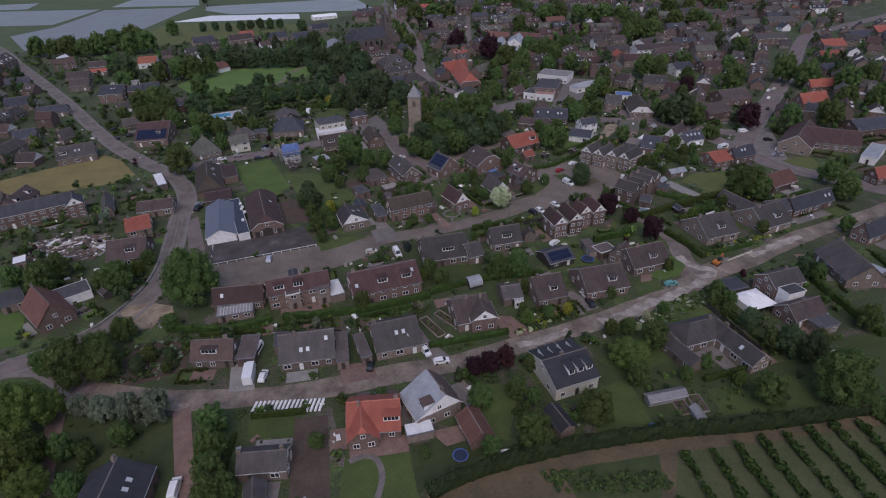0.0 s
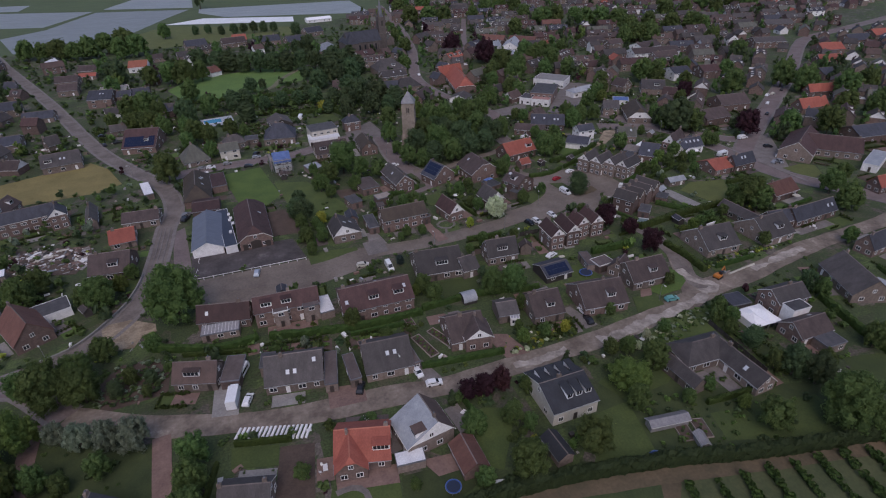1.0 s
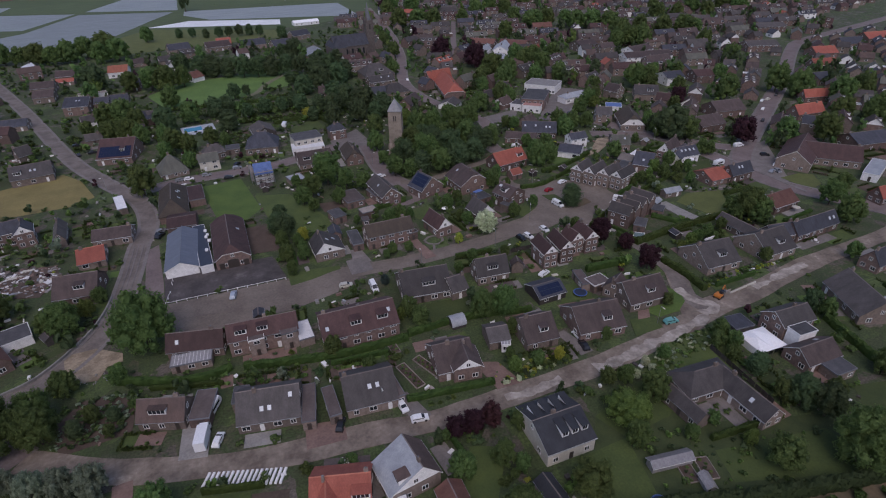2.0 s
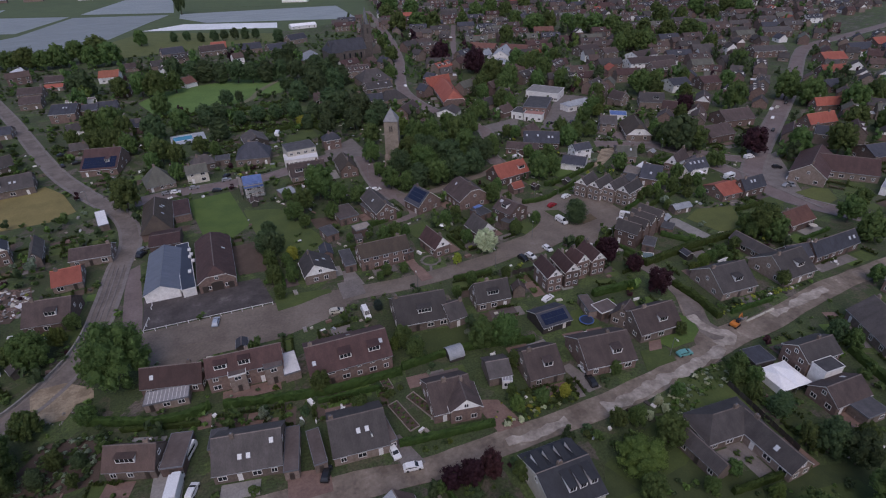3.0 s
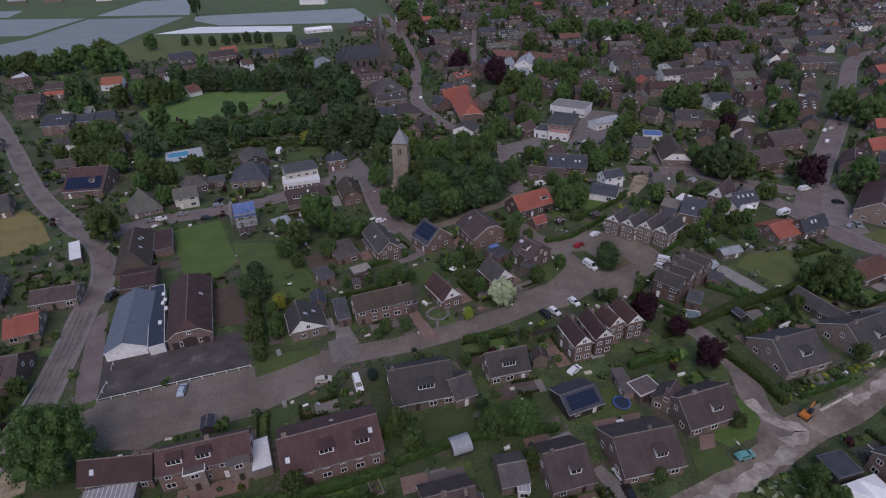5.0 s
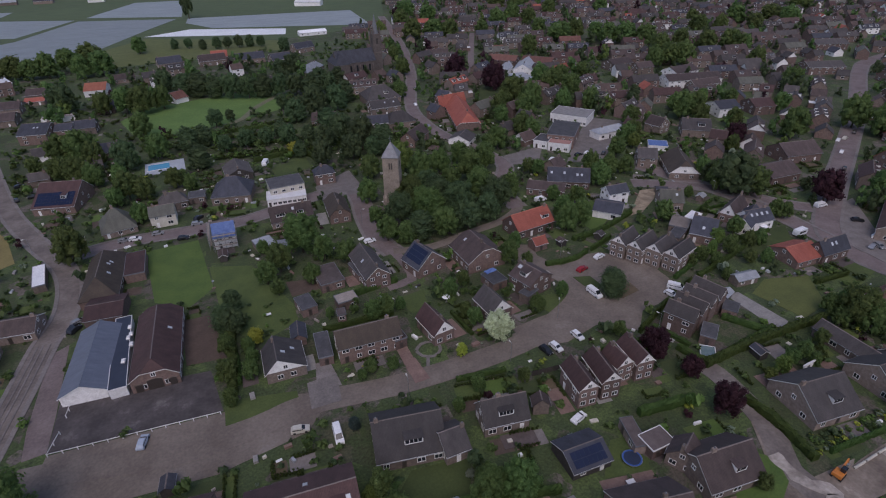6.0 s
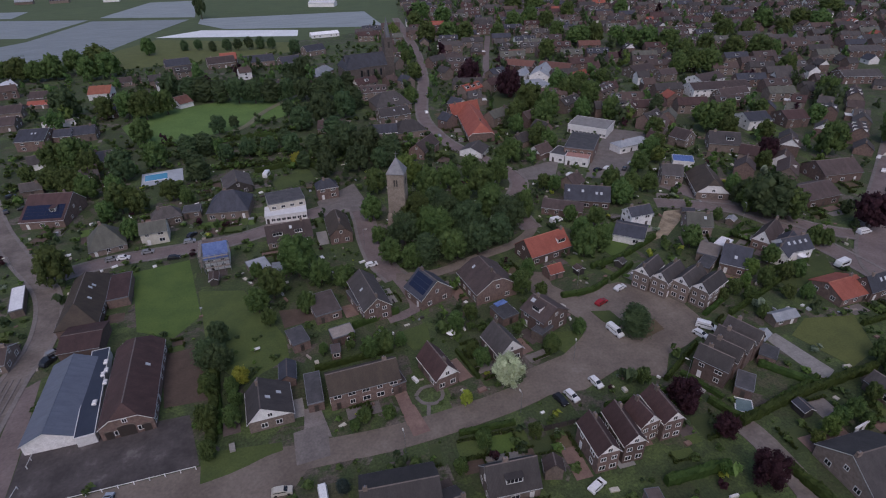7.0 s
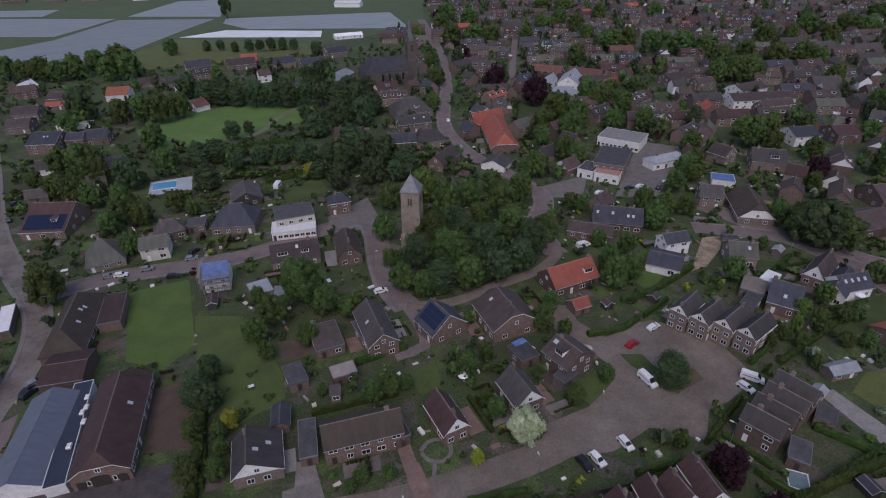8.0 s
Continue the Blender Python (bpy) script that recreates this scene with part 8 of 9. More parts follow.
def garden(x, y, yaw, L, w, he):
    c, s = math.cos(radians(yaw)), math.sin(radians(yaw))
    at = lambda u, v: (x + u * c - v * s, y + u * s + v * c)
    for side in (-1, 1):
        px, py = at(grng.uniform(-0.2, 0.2) * L, side * (w + 2.0))
        if off_roads(px, py, 2) and open_land(px, py):
            a, b = grng.uniform(2.5, L * 0.42), 1.9
            ob = new("terrace", box_mesh("terrace", (-round(a), round(a), -b, b, 0, 0.06), grng.choice(("paving", "brick_path", "concrete", "flat_brown")), 0.01))
            TERR[0] += 1
            ob.matrix_basis = pose(px, py, 0.002 * (TERR[0] % 20), 0, 0, yaw)
            tagged(ob, "paved garden terrace beside the house", kind="structure")
        if grng.random() < 0.6:
            u = grng.uniform(-0.5, 0.5) * L
            px, py = at(u, side * (w + grng.uniform(7, 11)))
            if free(px, py, 2.2) and off_roads(px, py, 2.5) and open_land(px, py):
                house(round(px, 1), round(py, 1), yaw + grng.choice((0, 90)), grng.choice((3.0, 4.0, 5.0)), 1.6, 1.6, 2.1, 3.0, grng.choice(("slate", "brown", "grey", "zinc", "rust_dark")), grng.choice(("dark", "brown", "dark")), nowin=1)
        if grng.random() < 0.75:
            v0 = side * (w + grng.uniform(5, 12))
            p, q = at(-L * 0.6, v0), at(L * 0.6, v0 + grng.uniform(-1, 1))
            mid = ((p[0] + q[0]) / 2, (p[1] + q[1]) / 2)
            if all(free(*k, 0.2) and off_roads(*k, 1.0) and not any(inside(*k, w_) for w_ in YARDS) for k in (p, mid, q)):
                hedge(grng.uniform(0.8, 1.3), grng.uniform(1.2, 2.0), [p, mid, q])
    for end in (-1, 1):
        if grng.random() < 0.6:
            u0 = end * (L / 2 + grng.uniform(2.0, 4.5))
            p, q = at(u0, -w - 6), at(u0, w + 6)
            mid = ((p[0] + q[0]) / 2, (p[1] + q[1]) / 2)
            if all(free(*k, 0.2) and off_roads(*k, 0.8) and not any(inside(*k, w_) for w_ in YARDS) for k in (p, mid, q)):
                if grng.random() < 0.6:
                    hedge(grng.uniform(0.7, 1.1), grng.uniform(1.2, 2.0), [p, mid, q])
                else:
                    plank_fence(p, q)


def plank_fence(p, q):
    ob = empty("garden_fence", *p, math.degrees(math.atan2(q[1] - p[1], q[0] - p[0])), "weathered wooden panel fence between gardens", "fence")
    d = math.hypot(q[0] - p[0], q[1] - p[1])
    n = max(2, int(d / 1.9))
    for i in range(n):
        piece("panel", box_mesh("fence_panel", (0.06, 1.84, -0.03, 0.03, 0.05, 1.75), "dark_timber", 0.01), ob, pose(i * 1.9, 0, 0))


for _o in [o for o in scene.objects if o.name.split(".")[0] == "house" and math.hypot(o.location.x - 45, o.location.y - 100) < 190 and not (o.location.x < 10 and o.location.y > 190)]:
    _rf = [c for c in _o.children if c.name.split(".")[0] == "roof"][0]
    _d = _rf.dimensions
    garden(_o.location.x, _o.location.y, math.degrees(_o.rotation_euler.z), max(6, _d.x), max(3, _d.y / 2), 3)


# ---- plots of lawn, bed and paving behind and before the houses, and the hedge bushes along them
PLOT_EDGES = []


def garden_plots():
    r = random.Random(61)
    mats = ["lawn", "rough_grass", "lawn_bright", "soil", "paving", "brick_path", "concrete", "dirt"]
    share = (7, 6, 2, 2.5, 2, 1.6, 0.8, 2)
    V, F, I, laid = [], [], [], []
    homes = [o for o in scene.objects if o.parent is None and o.name.split(".")[0] == "house" and math.hypot(o.location.x - 60, o.location.y - 150) < 290]
    for o in homes:
        x, y, yaw = o.location.x, o.location.y, o.rotation_euler.z
        roof = [c for c in o.children if c.name.split(".")[0] == "roof"][0].data
        a = max(v.co.x for v in roof.vertices) + 2.5
        n, f = -min(v.co.y for v in roof.vertices), max(v.co.y for v in roof.vertices)
        c, s = math.cos(yaw), math.sin(yaw)
        for side, w in ((-1, n), (1, f)):
            v0 = w + 0.6
            for band in range(2):
                depth, u = r.uniform(3, 6.5), -a
                while u < a - 1.5:
                    wide = min(r.uniform(2.2, 7.5), a - u)
                    mu, mv = u + wide / 2, side * (v0 + depth / 2)
                    px, py = x + mu * c - mv * s, y + mu * s + mv * c
                    rad = 0.5 * max(wide, depth)
                    corners = [(x + (u + i * wide) * c - side * (v0 + j * depth) * s, y + (u + i * wide) * s + side * (v0 + j * depth) * c) for i, j in ((0, 0), (1, 0), (1, 1), (0, 1))]
                    ok = free(px, py, 0.3) and all(off_roads(*q, 0.5) and open_land(*q) and free(*q) for q in corners + [(px, py)])
                    if ok and not any((px - b[0]) ** 2 + (py - b[1]) ** 2 < (0.8 * (rad + b[2])) ** 2 for b in laid if b[3] is not o):
                        laid.append((px, py, rad, o))
                        k, z = len(V), 0.01 + 0.004 * (len(laid) % 5)
                        V.extend([(*q, z) for q in corners] + [(*q, -0.05) for q in corners])
                        F.extend([(k, k + 1, k + 2, k + 3) if side > 0 else (k + 3, k + 2, k + 1, k)] + [(k + i, k + 4 + i, k + 4 + (i + 1) % 4, k + (i + 1) % 4) for i in range(4)])
                        I.extend([r.choices(range(8), share)[0]] * 5)
                        for i in range(4):
                            if r.random() < 0.3:
                                PLOT_EDGES.append((corners[i], corners[(i + 1) % 4], r.uniform(0.35, 0.6), r.uniform(0.9, 1.7)))
                    u += wide + r.uniform(0.15, 0.6)
                v0 += depth + r.uniform(0.2, 0.8)
    tagged(new("garden_plots", mesh_of("garden_plots", V, F, mats, I)), "patchwork of lawns, beds and paved garden plots", "gardens", kind="stuff")


garden_plots()


# ---- the rest of the town: rows of houses on a street grid
def fill_town(poly, yaw, du, dv, chance, seed, big=0.4, trees=0.5):
    r = random.Random(seed)
    xs, ys = [p[0] for p in poly], [p[1] for p in poly]
    cx, cy = sum(xs) / len(xs), sum(ys) / len(ys)
    R = max(math.hypot(a - cx, b - cy) for a, b in poly)
    c, s = math.cos(radians(yaw)), math.sin(radians(yaw))
    n, m = int(R / du) + 1, int(R / dv) + 1
    for j in range(-m, m + 1):
        for i in range(-n, n + 1):
            u, v = i * du + r.uniform(-2, 2) + (j % 2) * 5, j * dv + r.uniform(-1.5, 1.5)
            x, y = cx + u * c - v * s, cy + u * s + v * c
            if not inside(x, y, poly) or not open_land(x, y):
                continue
            away = math.hypot(x - 45, y - 100)
            long = r.random() < big
            L = r.uniform(17, du - 3) if long else r.uniform(7.5, 10)
            turn = yaw + (90 if not long and r.random() < 0.4 else 0) + r.uniform(-4, 4)
            if r.random() < chance and free(x, y, 5.0) and off_roads(x, y, 5.0):
                roof = r.choices(("brown", "grey_dark", "maroon", "grey", "slate", "rust_dark", "rust", "orange", "moss_grey"), (5, 6, 5, 4, 3, 3, 0.7, 0.5, 2))[0]
                he = 5.2 if long else r.choice((2.8, 3.2, 5.2))
                wall = r.choices(("brick", "brown", "white"), (5, 6, 0.8))[0]
                FAR_HOUSES.append((round(x, 1), round(y, 1), round(turn), round(L, 1), he, roof, wall, "white" if r.random() < (0.05 if long else 0.22) else None, r.choice((0, 0, 1, 1, 2, 3)) if long else r.choice((0, 0, 1))))
                TAKEN.append((x, y, 5.0))
            row = j % 4 == 0
            for _ in range(4 if row else 2):
                if r.random() < trees:
                    tx, ty = x + r.uniform(-0.5, 0.5) * du, y + r.uniform(-0.5, 0.5) * dv
                    if free(tx, ty, 1.5) and off_roads(tx, ty, 1.5) and open_land(tx, ty):
                        h = r.uniform(9, 13) if row and away > 330 else r.uniform(3.5, 8) * (1.4 if r.random() < 0.15 else 1)
                        FAR_TREES.append((tx, ty, h * r.uniform(0.3, 0.42), h, r.choices(("green", "dark", "lime", "purple"), (5, 8, 0.5, 0.5))[0]))


FAR_TREES, FAR_HOUSES = [], []
fill_town([(150, 560), (170, 1250), (560, 1250), (1050, 900), (1050, 560), (560, 420), (380, 330), (250, 330), (165, 400)], -14, 24, 16, 0.86, 3, 0.5, trees=0.46)
fill_town([(230, 60), (200, 130), (180, 200), (230, 330), (420, 330), (560, 420), (620, 300), (380, 60)], 40, 18, 15, 0.8, 4, 0.2, trees=0.5)
fill_town([(-80, 280), (-110, 420), (-190, 640), (-330, 640), (-330, 300), (-160, 200), (-100, 200)], 68, 18, 14, 0.85, 5, 0.25, trees=0.5)
fill_town([(-40, 330), (-110, 470), (-130, 560), (-30, 560), (60, 540), (100, 470), (90, 420), (0, 330)], 15, 18, 16, 0.14, 6, 0.25, trees=0.4)
fill_town([(95, 300), (110, 460), (160, 560), (260, 420), (250, 300), (160, 230)], 25, 18, 16, 0.55, 8, 0.25, trees=0.5)


FAR_HOUSES.sort(key=lambda t: math.hypot(t[0] - 45, t[1] - 100))
for _h in FAR_HOUSES[:130]:
    house(_h[0], _h[1], _h[2], _h[3], 4.3, 4.3, _h[4], _h[4] + 3.4, _h[5], _h[6], far=True, gable=_h[7], dorm=[('-', (_k + 0.5) / _h[8] - 0.5, 2.2) for _k in range(_h[8])])


def far_rows(items):
    """The distant houses, joined: walls, roofs, chimneys and windows of each."""
    mats = ["brown", "maroon", "grey", "slate", "grey_dark", "rust_dark", "rust", "orange", "moss_grey", "flat_dark", "brick", "brown_brick", "white", "pane", "frame_white"]
    V, F, I = [], [], []

    def add(m, data, mi):
        k = len(V)
        V.extend([tuple(m @ Vector(p)) for p in data[0]])
        F.extend([tuple(i + k for i in q) for q in data[1]])
        I.extend([mats.index(mi)] * len(data[1]))
    for x, y, yaw, L, he, roof, wall, gable, dormers in items:
        m = pose(x, y, 0, 0, 0, yaw)
        a, w, hr = L / 2, 4.4, he + 3.4
        add(m, box_data(-a + 0.25, a - 0.25, -w + 0.35, w - 0.35, 0, he), WALLS[wall])
        for s in (-1, 1):
            g = [(s * (a - 0.25), -w + 0.3, he), (s * (a - 0.25), w - 0.3, he), (s * (a - 0.25), 0, hr - 0.2)]
            add(m, (g if s > 0 else g[::-1], [(0, 1, 2)]), "white" if gable else WALLS[wall])
            v = [(-a, s * w, he), (a, s * w, he), (a, 0, hr), (-a, 0, hr), (-a, s * w, he - 0.2), (a, s * w, he - 0.2), (a, 0, hr - 0.2), (-a, 0, hr - 0.2)]
            add(m, (v, [(0, 1, 2, 3), (7, 6, 5, 4), (0, 4, 5, 1), (1, 5, 6, 2), (0, 3, 7, 4)]), roof)
            n = max(1, int(L / 5))
            for lev in ((0.9, 3.4) if he > 4 else (0.9,)):
                for i in range(n):
                    px = -a + (i + 0.5) * L / n
                    y0 = s * (w - 0.35)
                    add(m, box_data(px - 1.0, px + 1.0, y0 - 0.05, y0 + 0.05, lev, lev + 1.3), "frame_white")
                    add(m, box_data(px - 0.85, px + 0.85, y0 - 0.07, y0 + 0.07, lev + 0.15, lev + 1.15), "pane")
        for k in range(dormers):
            px = -a + (k + 0.5) * L / dormers
            for s in (-1, 1):
                y0 = sorted((s * 2.9, s * 0.7))
                add(m, box_data(px - 1.3, px + 1.3, *y0, he + 1.0, he + 2.6), "white")
                add(m, box_data(px - 1.1, px + 1.1, s * 2.9 - 0.04, s * 2.9 + 0.04, he + 1.45, he + 2.35), "pane")
                add(m, box_data(px - 1.4, px + 1.4, y0[0] - 0.15, y0[1] + 0.15, he + 2.6, he + 2.72), "flat_dark")
        if L < 12 and dormers:
            add(m, box_data(a - 0.3, a + 3.2, -2.5, 2.5, 0, 2.8), WALLS[wall])
            add(m, box_data(a - 0.3, a + 3.3, -2.6, 2.6, 2.8, 2.95), "frame_white")
        add(m, box_data(L * 0.3, L * 0.3 + 0.9, -0.35, 0.35, hr - 1, hr + 0.8, 0.06), "brown_brick")
    tagged(new("far_houses", mesh_of("far_houses", V, F, mats, I)), "rows of brick houses of the distant town", "houses", kind="stuff")


far_rows(FAR_HOUSES[130:])


# far crowns: joined into one wood for each leaf colour
def joined_crowns(items, name, label, level=2):
    for kind in sorted({t[4] for t in items}):
        spots = [(x, y, h - h * 0.47 * 1.02, r, h * 0.47, (x * 7.3 + y * 3.1) % 6.28) for x, y, r, h, kd in items if kd == kind]
        tagged(new(name, scattered(name, proto(kind, 1, level), spots, KIND_MAT[kind])), label, "trees", kind="stuff")


joined_crowns(FAR_TREES, "far_trees", "mixed garden trees of the distant town", 3)

# ---- planting in the gardens near by
_items = []
_pr = random.Random(77)
_n = 0
while _n < 6200:
    _x, _y = _pr.uniform(-110, 260), _pr.uniform(40, 360)
    if not (-0.55 * _y - 30 < _x < 0.75 * _y + 95):
        continue
    _n += 1
    _rr = _pr.uniform(0.35, 1.0) ** 1.5 * 1.5
    if not free(_x, _y, _rr * 0.5) or not off_roads(_x, _y, _rr) or not open_land(_x, _y):
        continue
    if _x > 75 and _y < 52:
        continue
    _kd = _pr.choices(("green", "dark", "lime", "purple", "yellow", "willow"), (10, 6, 3, 0.8, 0.4, 1.5))[0]
    if _pr.random() < 0.08:
        _items.append((_x, _y, _rr + 0.8, 3.0 + 2 * _rr, _kd))
    else:
        _items.append((_x, _y, _rr, _rr * _pr.uniform(1.0, 1.6) * 1.05, _kd))
for _p, _q, _w, _h in PLOT_EDGES:
    _m = int(math.hypot(_q[0] - _p[0], _q[1] - _p[1]) / 0.75)
    for _i in range(_m):
        _x, _y = _p[0] + (_q[0] - _p[0]) * _i / _m, _p[1] + (_q[1] - _p[1]) * _i / _m
        if off_roads(_x, _y, 0.4):
            _items.append((_x, _y, _w * _pr.uniform(0.8, 1.2), _h * _pr.uniform(0.85, 1.15), "hedge"))
for _pts, _m, _kinds in (
        ([(88, 86), (96, 92), (110, 98.5), (125, 98), (121, 92), (106, 90), (96, 84)], 420, ("green", "green", "dark", "lime", "willow", "blossom")),
        ([(58, 101), (80, 102), (82, 108), (70, 110), (60, 108)], 130, ("green", "lime", "dark", "yellow", "blossom")),
        ([(136, 112), (175, 113.5), (176, 117), (137, 116.5)], 160, ("green", "lime", "dark", "willow", "yellow")),
        ([(75, 60), (100, 53), (118, 60), (100, 70), (80, 78)], 170, ("green", "dark", "lime", "dark")),
        ([(24, 190), (38, 200), (34, 214), (22, 214)], 40, ("green", "dark", "lime")),
        ([(-30, 122), (-12, 128), (2, 126), (20, 124), (40, 122), (40, 128), (0, 133), (-28, 139)], 330, ("green", "dark", "lime", "dark", "green")),
        ([(-43, 124), (-25, 122.5), (-25, 137), (-38, 139)], 190, ("dark", "green", "dark", "willow")),
        ([(-62, 96), (-30, 84), (-29, 106), (-60, 118)], 90, ("dark", "green"))):
    for _ in range(_m):
        _x, _y = _pr.uniform(min(q[0] for q in _pts), max(q[0] for q in _pts)), _pr.uniform(min(q[1] for q in _pts), max(q[1] for q in _pts))
        if inside(_x, _y, _pts) and free(_x, _y, 0.3) and off_roads(_x, _y, 0.5):
            _rr = _pr.uniform(0.25, 0.95)
            _items.append((_x, _y, _rr, _rr * _pr.uniform(0.9, 1.6), _pr.choice(_kinds)))
_n = 0
while _n < 2600:
    _x, _y = _pr.uniform(-190, 330), _pr.uniform(330, 620)
    if not (-0.3 * _y - 20 < _x < 0.75 * _y + 20):
        continue
    _n += 1
    _rr = _pr.uniform(0.7, 2.2)
    if free(_x, _y, _rr * 0.5) and off_roads(_x, _y, _rr) and open_land(_x, _y):
        _items.append((_x, _y, _rr, _rr * _pr.uniform(1.2, 2.0), _pr.choices(("green", "dark", "lime", "hedge"), (6, 5, 2, 4))[0]))
for _p, _q in (((-18, 388), (28, 384)), ((28, 384), (70, 392)), ((-12, 372), (50, 372)), ((18, 360), (70, 356)), ((-30, 392), (-20, 352)), ((20, 345), (68, 338))):
    for _i in range(46):
        _k = _i / 45
        _items.append((_p[0] + (_q[0] - _p[0]) * _k, _p[1] + (_q[1] - _p[1]) * _k + _pr.uniform(-1, 1), _pr.uniform(0.9, 1.8), _pr.uniform(1.6, 3.2), _pr.choice(("green", "hedge", "lime", "hedge"))))
for _ in range(170):
    _x = _pr.uniform(44, 67)
    _y = 60.5 - 0.42 * (_x - 44) + _pr.uniform(-4.5, 0.6)
    _items.append((_x, _y, _pr.uniform(0.3, 0.8), _pr.uniform(0.35, 0.8), _pr.choice(("green", "dark", "green"))))
_items.sort(key=lambda t: math.hypot(t[0] - 45, t[1] - 110))
_near = [t for t in _items if t[4] != "hedge"][:200]
for _t in _near:
    shrub(_t[0], _t[1], _t[2], _t[3], _t[4])
joined_crowns([t for t in _items if t not in set(_near)], "garden_planting", "bushes and small trees of the village gardens", 4)


# ---- garden furniture and small pale things
def garden_table(x, y, yaw):
    ob = empty("garden_table", x, y, yaw, "white garden table on a terrace", "table", "garden furniture")
    piece("tabletop", box_mesh("tabletop", (-0.9, 0.9, -0.5, 0.5, 0.7, 0.75), "frame_white", 0.01), ob)
    for sx in (-1, 1):
        for sy in (-1, 1):
            piece("leg", box_mesh("table_leg", (-0.03, 0.03, -0.03, 0.03, 0, 0.7), "steel"), ob, pose(sx * 0.8, sy * 0.42, 0))


def garden_chair(x, y, yaw):
    ob = empty("garden_chair", x, y, yaw, "white plastic garden chair on a terrace", "chair", "garden furniture")
    piece("seat", box_mesh("chair_seat", (-0.25, 0.25, -0.25, 0.25, 0.4, 0.45), "frame_white", 0.01), ob)
    piece("backrest", box_mesh("chair_back", (-0.25, 0.25, 0.2, 0.25, 0.45, 0.95), "frame_white", 0.01), ob)
    for sx in (-1, 1):
        for sy in (-1, 1):
            piece("leg", box_mesh("chair_leg", (-0.02, 0.02, -0.02, 0.02, 0, 0.4), "frame_white"), ob, pose(sx * 0.22, sy * 0.22, 0))


def parasol(x, y, mat="tent_cloth"):
    ob = empty("parasol", x, y, 0, "opened pale garden parasol on a terrace", "parasol", "garden furniture")
    piece("pole", box_mesh("parasol_pole", (-0.03, 0.03, -0.03, 0.03, 0, 2.4), "steel"), ob)
    v = [(1.5 * math.cos(math.pi / 4 * i), 1.5 * math.sin(math.pi / 4 * i), 2.05) for i in range(8)] + [(0, 0, 2.6), (0, 0, 2.5)]
    piece("canopy", cached(("canopy", mat), lambda: mesh_of("canopy", v, [(i, (i + 1) % 8, 8) for i in range(8)] + [((i + 1) % 8, i, 9) for i in range(8)], mat)), ob)
    piece("foot", box_mesh("parasol_foot", (-0.3, 0.3, -0.3, 0.3, 0, 0.1), "concrete", 0.03), ob)


_fr = random.Random(5)
for _o in [o for o in scene.objects if o.name.split(".")[0] == "terrace"]:
    _p = _o.matrix_basis.translation
    if _fr.random() < 0.12:
        _yaw = _fr.uniform(0, 180)
        garden_table(_p.x, _p.y, _yaw)
        for _k in range(_fr.choice((2, 3))):
            _a = radians(_yaw + 90 * _k + 30)
            garden_chair(_p.x + 1.3 * math.cos(_a), _p.y + 1.3 * math.sin(_a), math.degrees(_a) - 90)
    elif _fr.random() < 0.05:
        parasol(_p.x + 0.5, _p.y, _fr.choice(("tent_cloth", "cream")))


trampoline(29.7, 70.9, 1.7)

_k = empty("kayak", 38.1, 68.8, -3, "white kayak lying on the ground by the hedge", "kayak")
_kv = [(x, y * w, z) for x, w, z in ((-2.2, 0.05, 0.25), (-1.2, 0.8, 0.3), (0, 1.0, 0.32), (1.2, 0.8, 0.3), (2.2, 0.05, 0.25)) for y in (-0.35, 0.0, 0.35)]
_kv = [(x, y, z + (0.06 if abs(y) < 0.01 else 0)) for x, y, z in _kv] + [(-2.0, 0, 0.08), (-1, 0, 0), (0, 0, 0), (1, 0, 0), (2.0, 0, 0.08)]
_kf = [(3 * i + j, 3 * i + 3 + j, 3 * i + 4 + j, 3 * i + 1 + j) for i in range(4) for j in range(2)]
_kf += [(3 * i, 15 + i, 16 + i, 3 * i + 3) for i in range(4)] + [(3 * i + 2, 3 * i + 5, 16 + i, 15 + i) for i in range(4)]
piece("hull", mesh_of("hull", _kv, _kf, "frame_white"), _k)
piece("cockpit", mesh_of("cockpit", *ring_data(0.2, 0.26, 0.34, 0.42, 12), "tyre"), _k)

# loose clutter: pots, crates, boards and covers lying about the gardens
_cv, _cf, _ci, _cm = [], [], [], ["frame_white", "concrete", "flat_pale", "zinc", "dark_timber", "brick_path", "cream"]
_n = 0
while _n < 1500:
    _x, _y = _fr.uniform(-110, 260), _fr.uniform(50, 360)
    if not (-0.55 * _y - 30 < _x < 0.75 * _y + 95):
        continue
    _n += 1
    if not free(_x, _y, 0.3) or not off_roads(_x, _y, 1.0) or not open_land(_x, _y) or _x > 60 and _y < 56:
        continue
    _a, _w, _h = _fr.uniform(0.2, 1.1), _fr.uniform(0.15, 0.6), _fr.uniform(0.1, 0.8)
    _d = box_data(-_a, _a, -_w, _w, 0, _h, min(0.05, _w * 0.3))
    _m = pose(_x, _y, 0, 0, 0, _fr.choice((0, 90, 20, 110)) + _fr.uniform(-10, 10))
    _b = len(_cv)
    _cv += [tuple(_m @ Vector(p)) for p in _d[0]]
    _cf += [tuple(i + _b for i in q) for q in _d[1]]
    _ci += [_fr.choices(range(7), (5, 3, 3, 2, 3, 2, 2))[0]] * len(_d[1])
tagged(new("garden_clutter", mesh_of("garden_clutter", _cv, _cf, _cm, _ci)), "pots, boards and crates lying about the gardens", "clutter", kind="stuff")

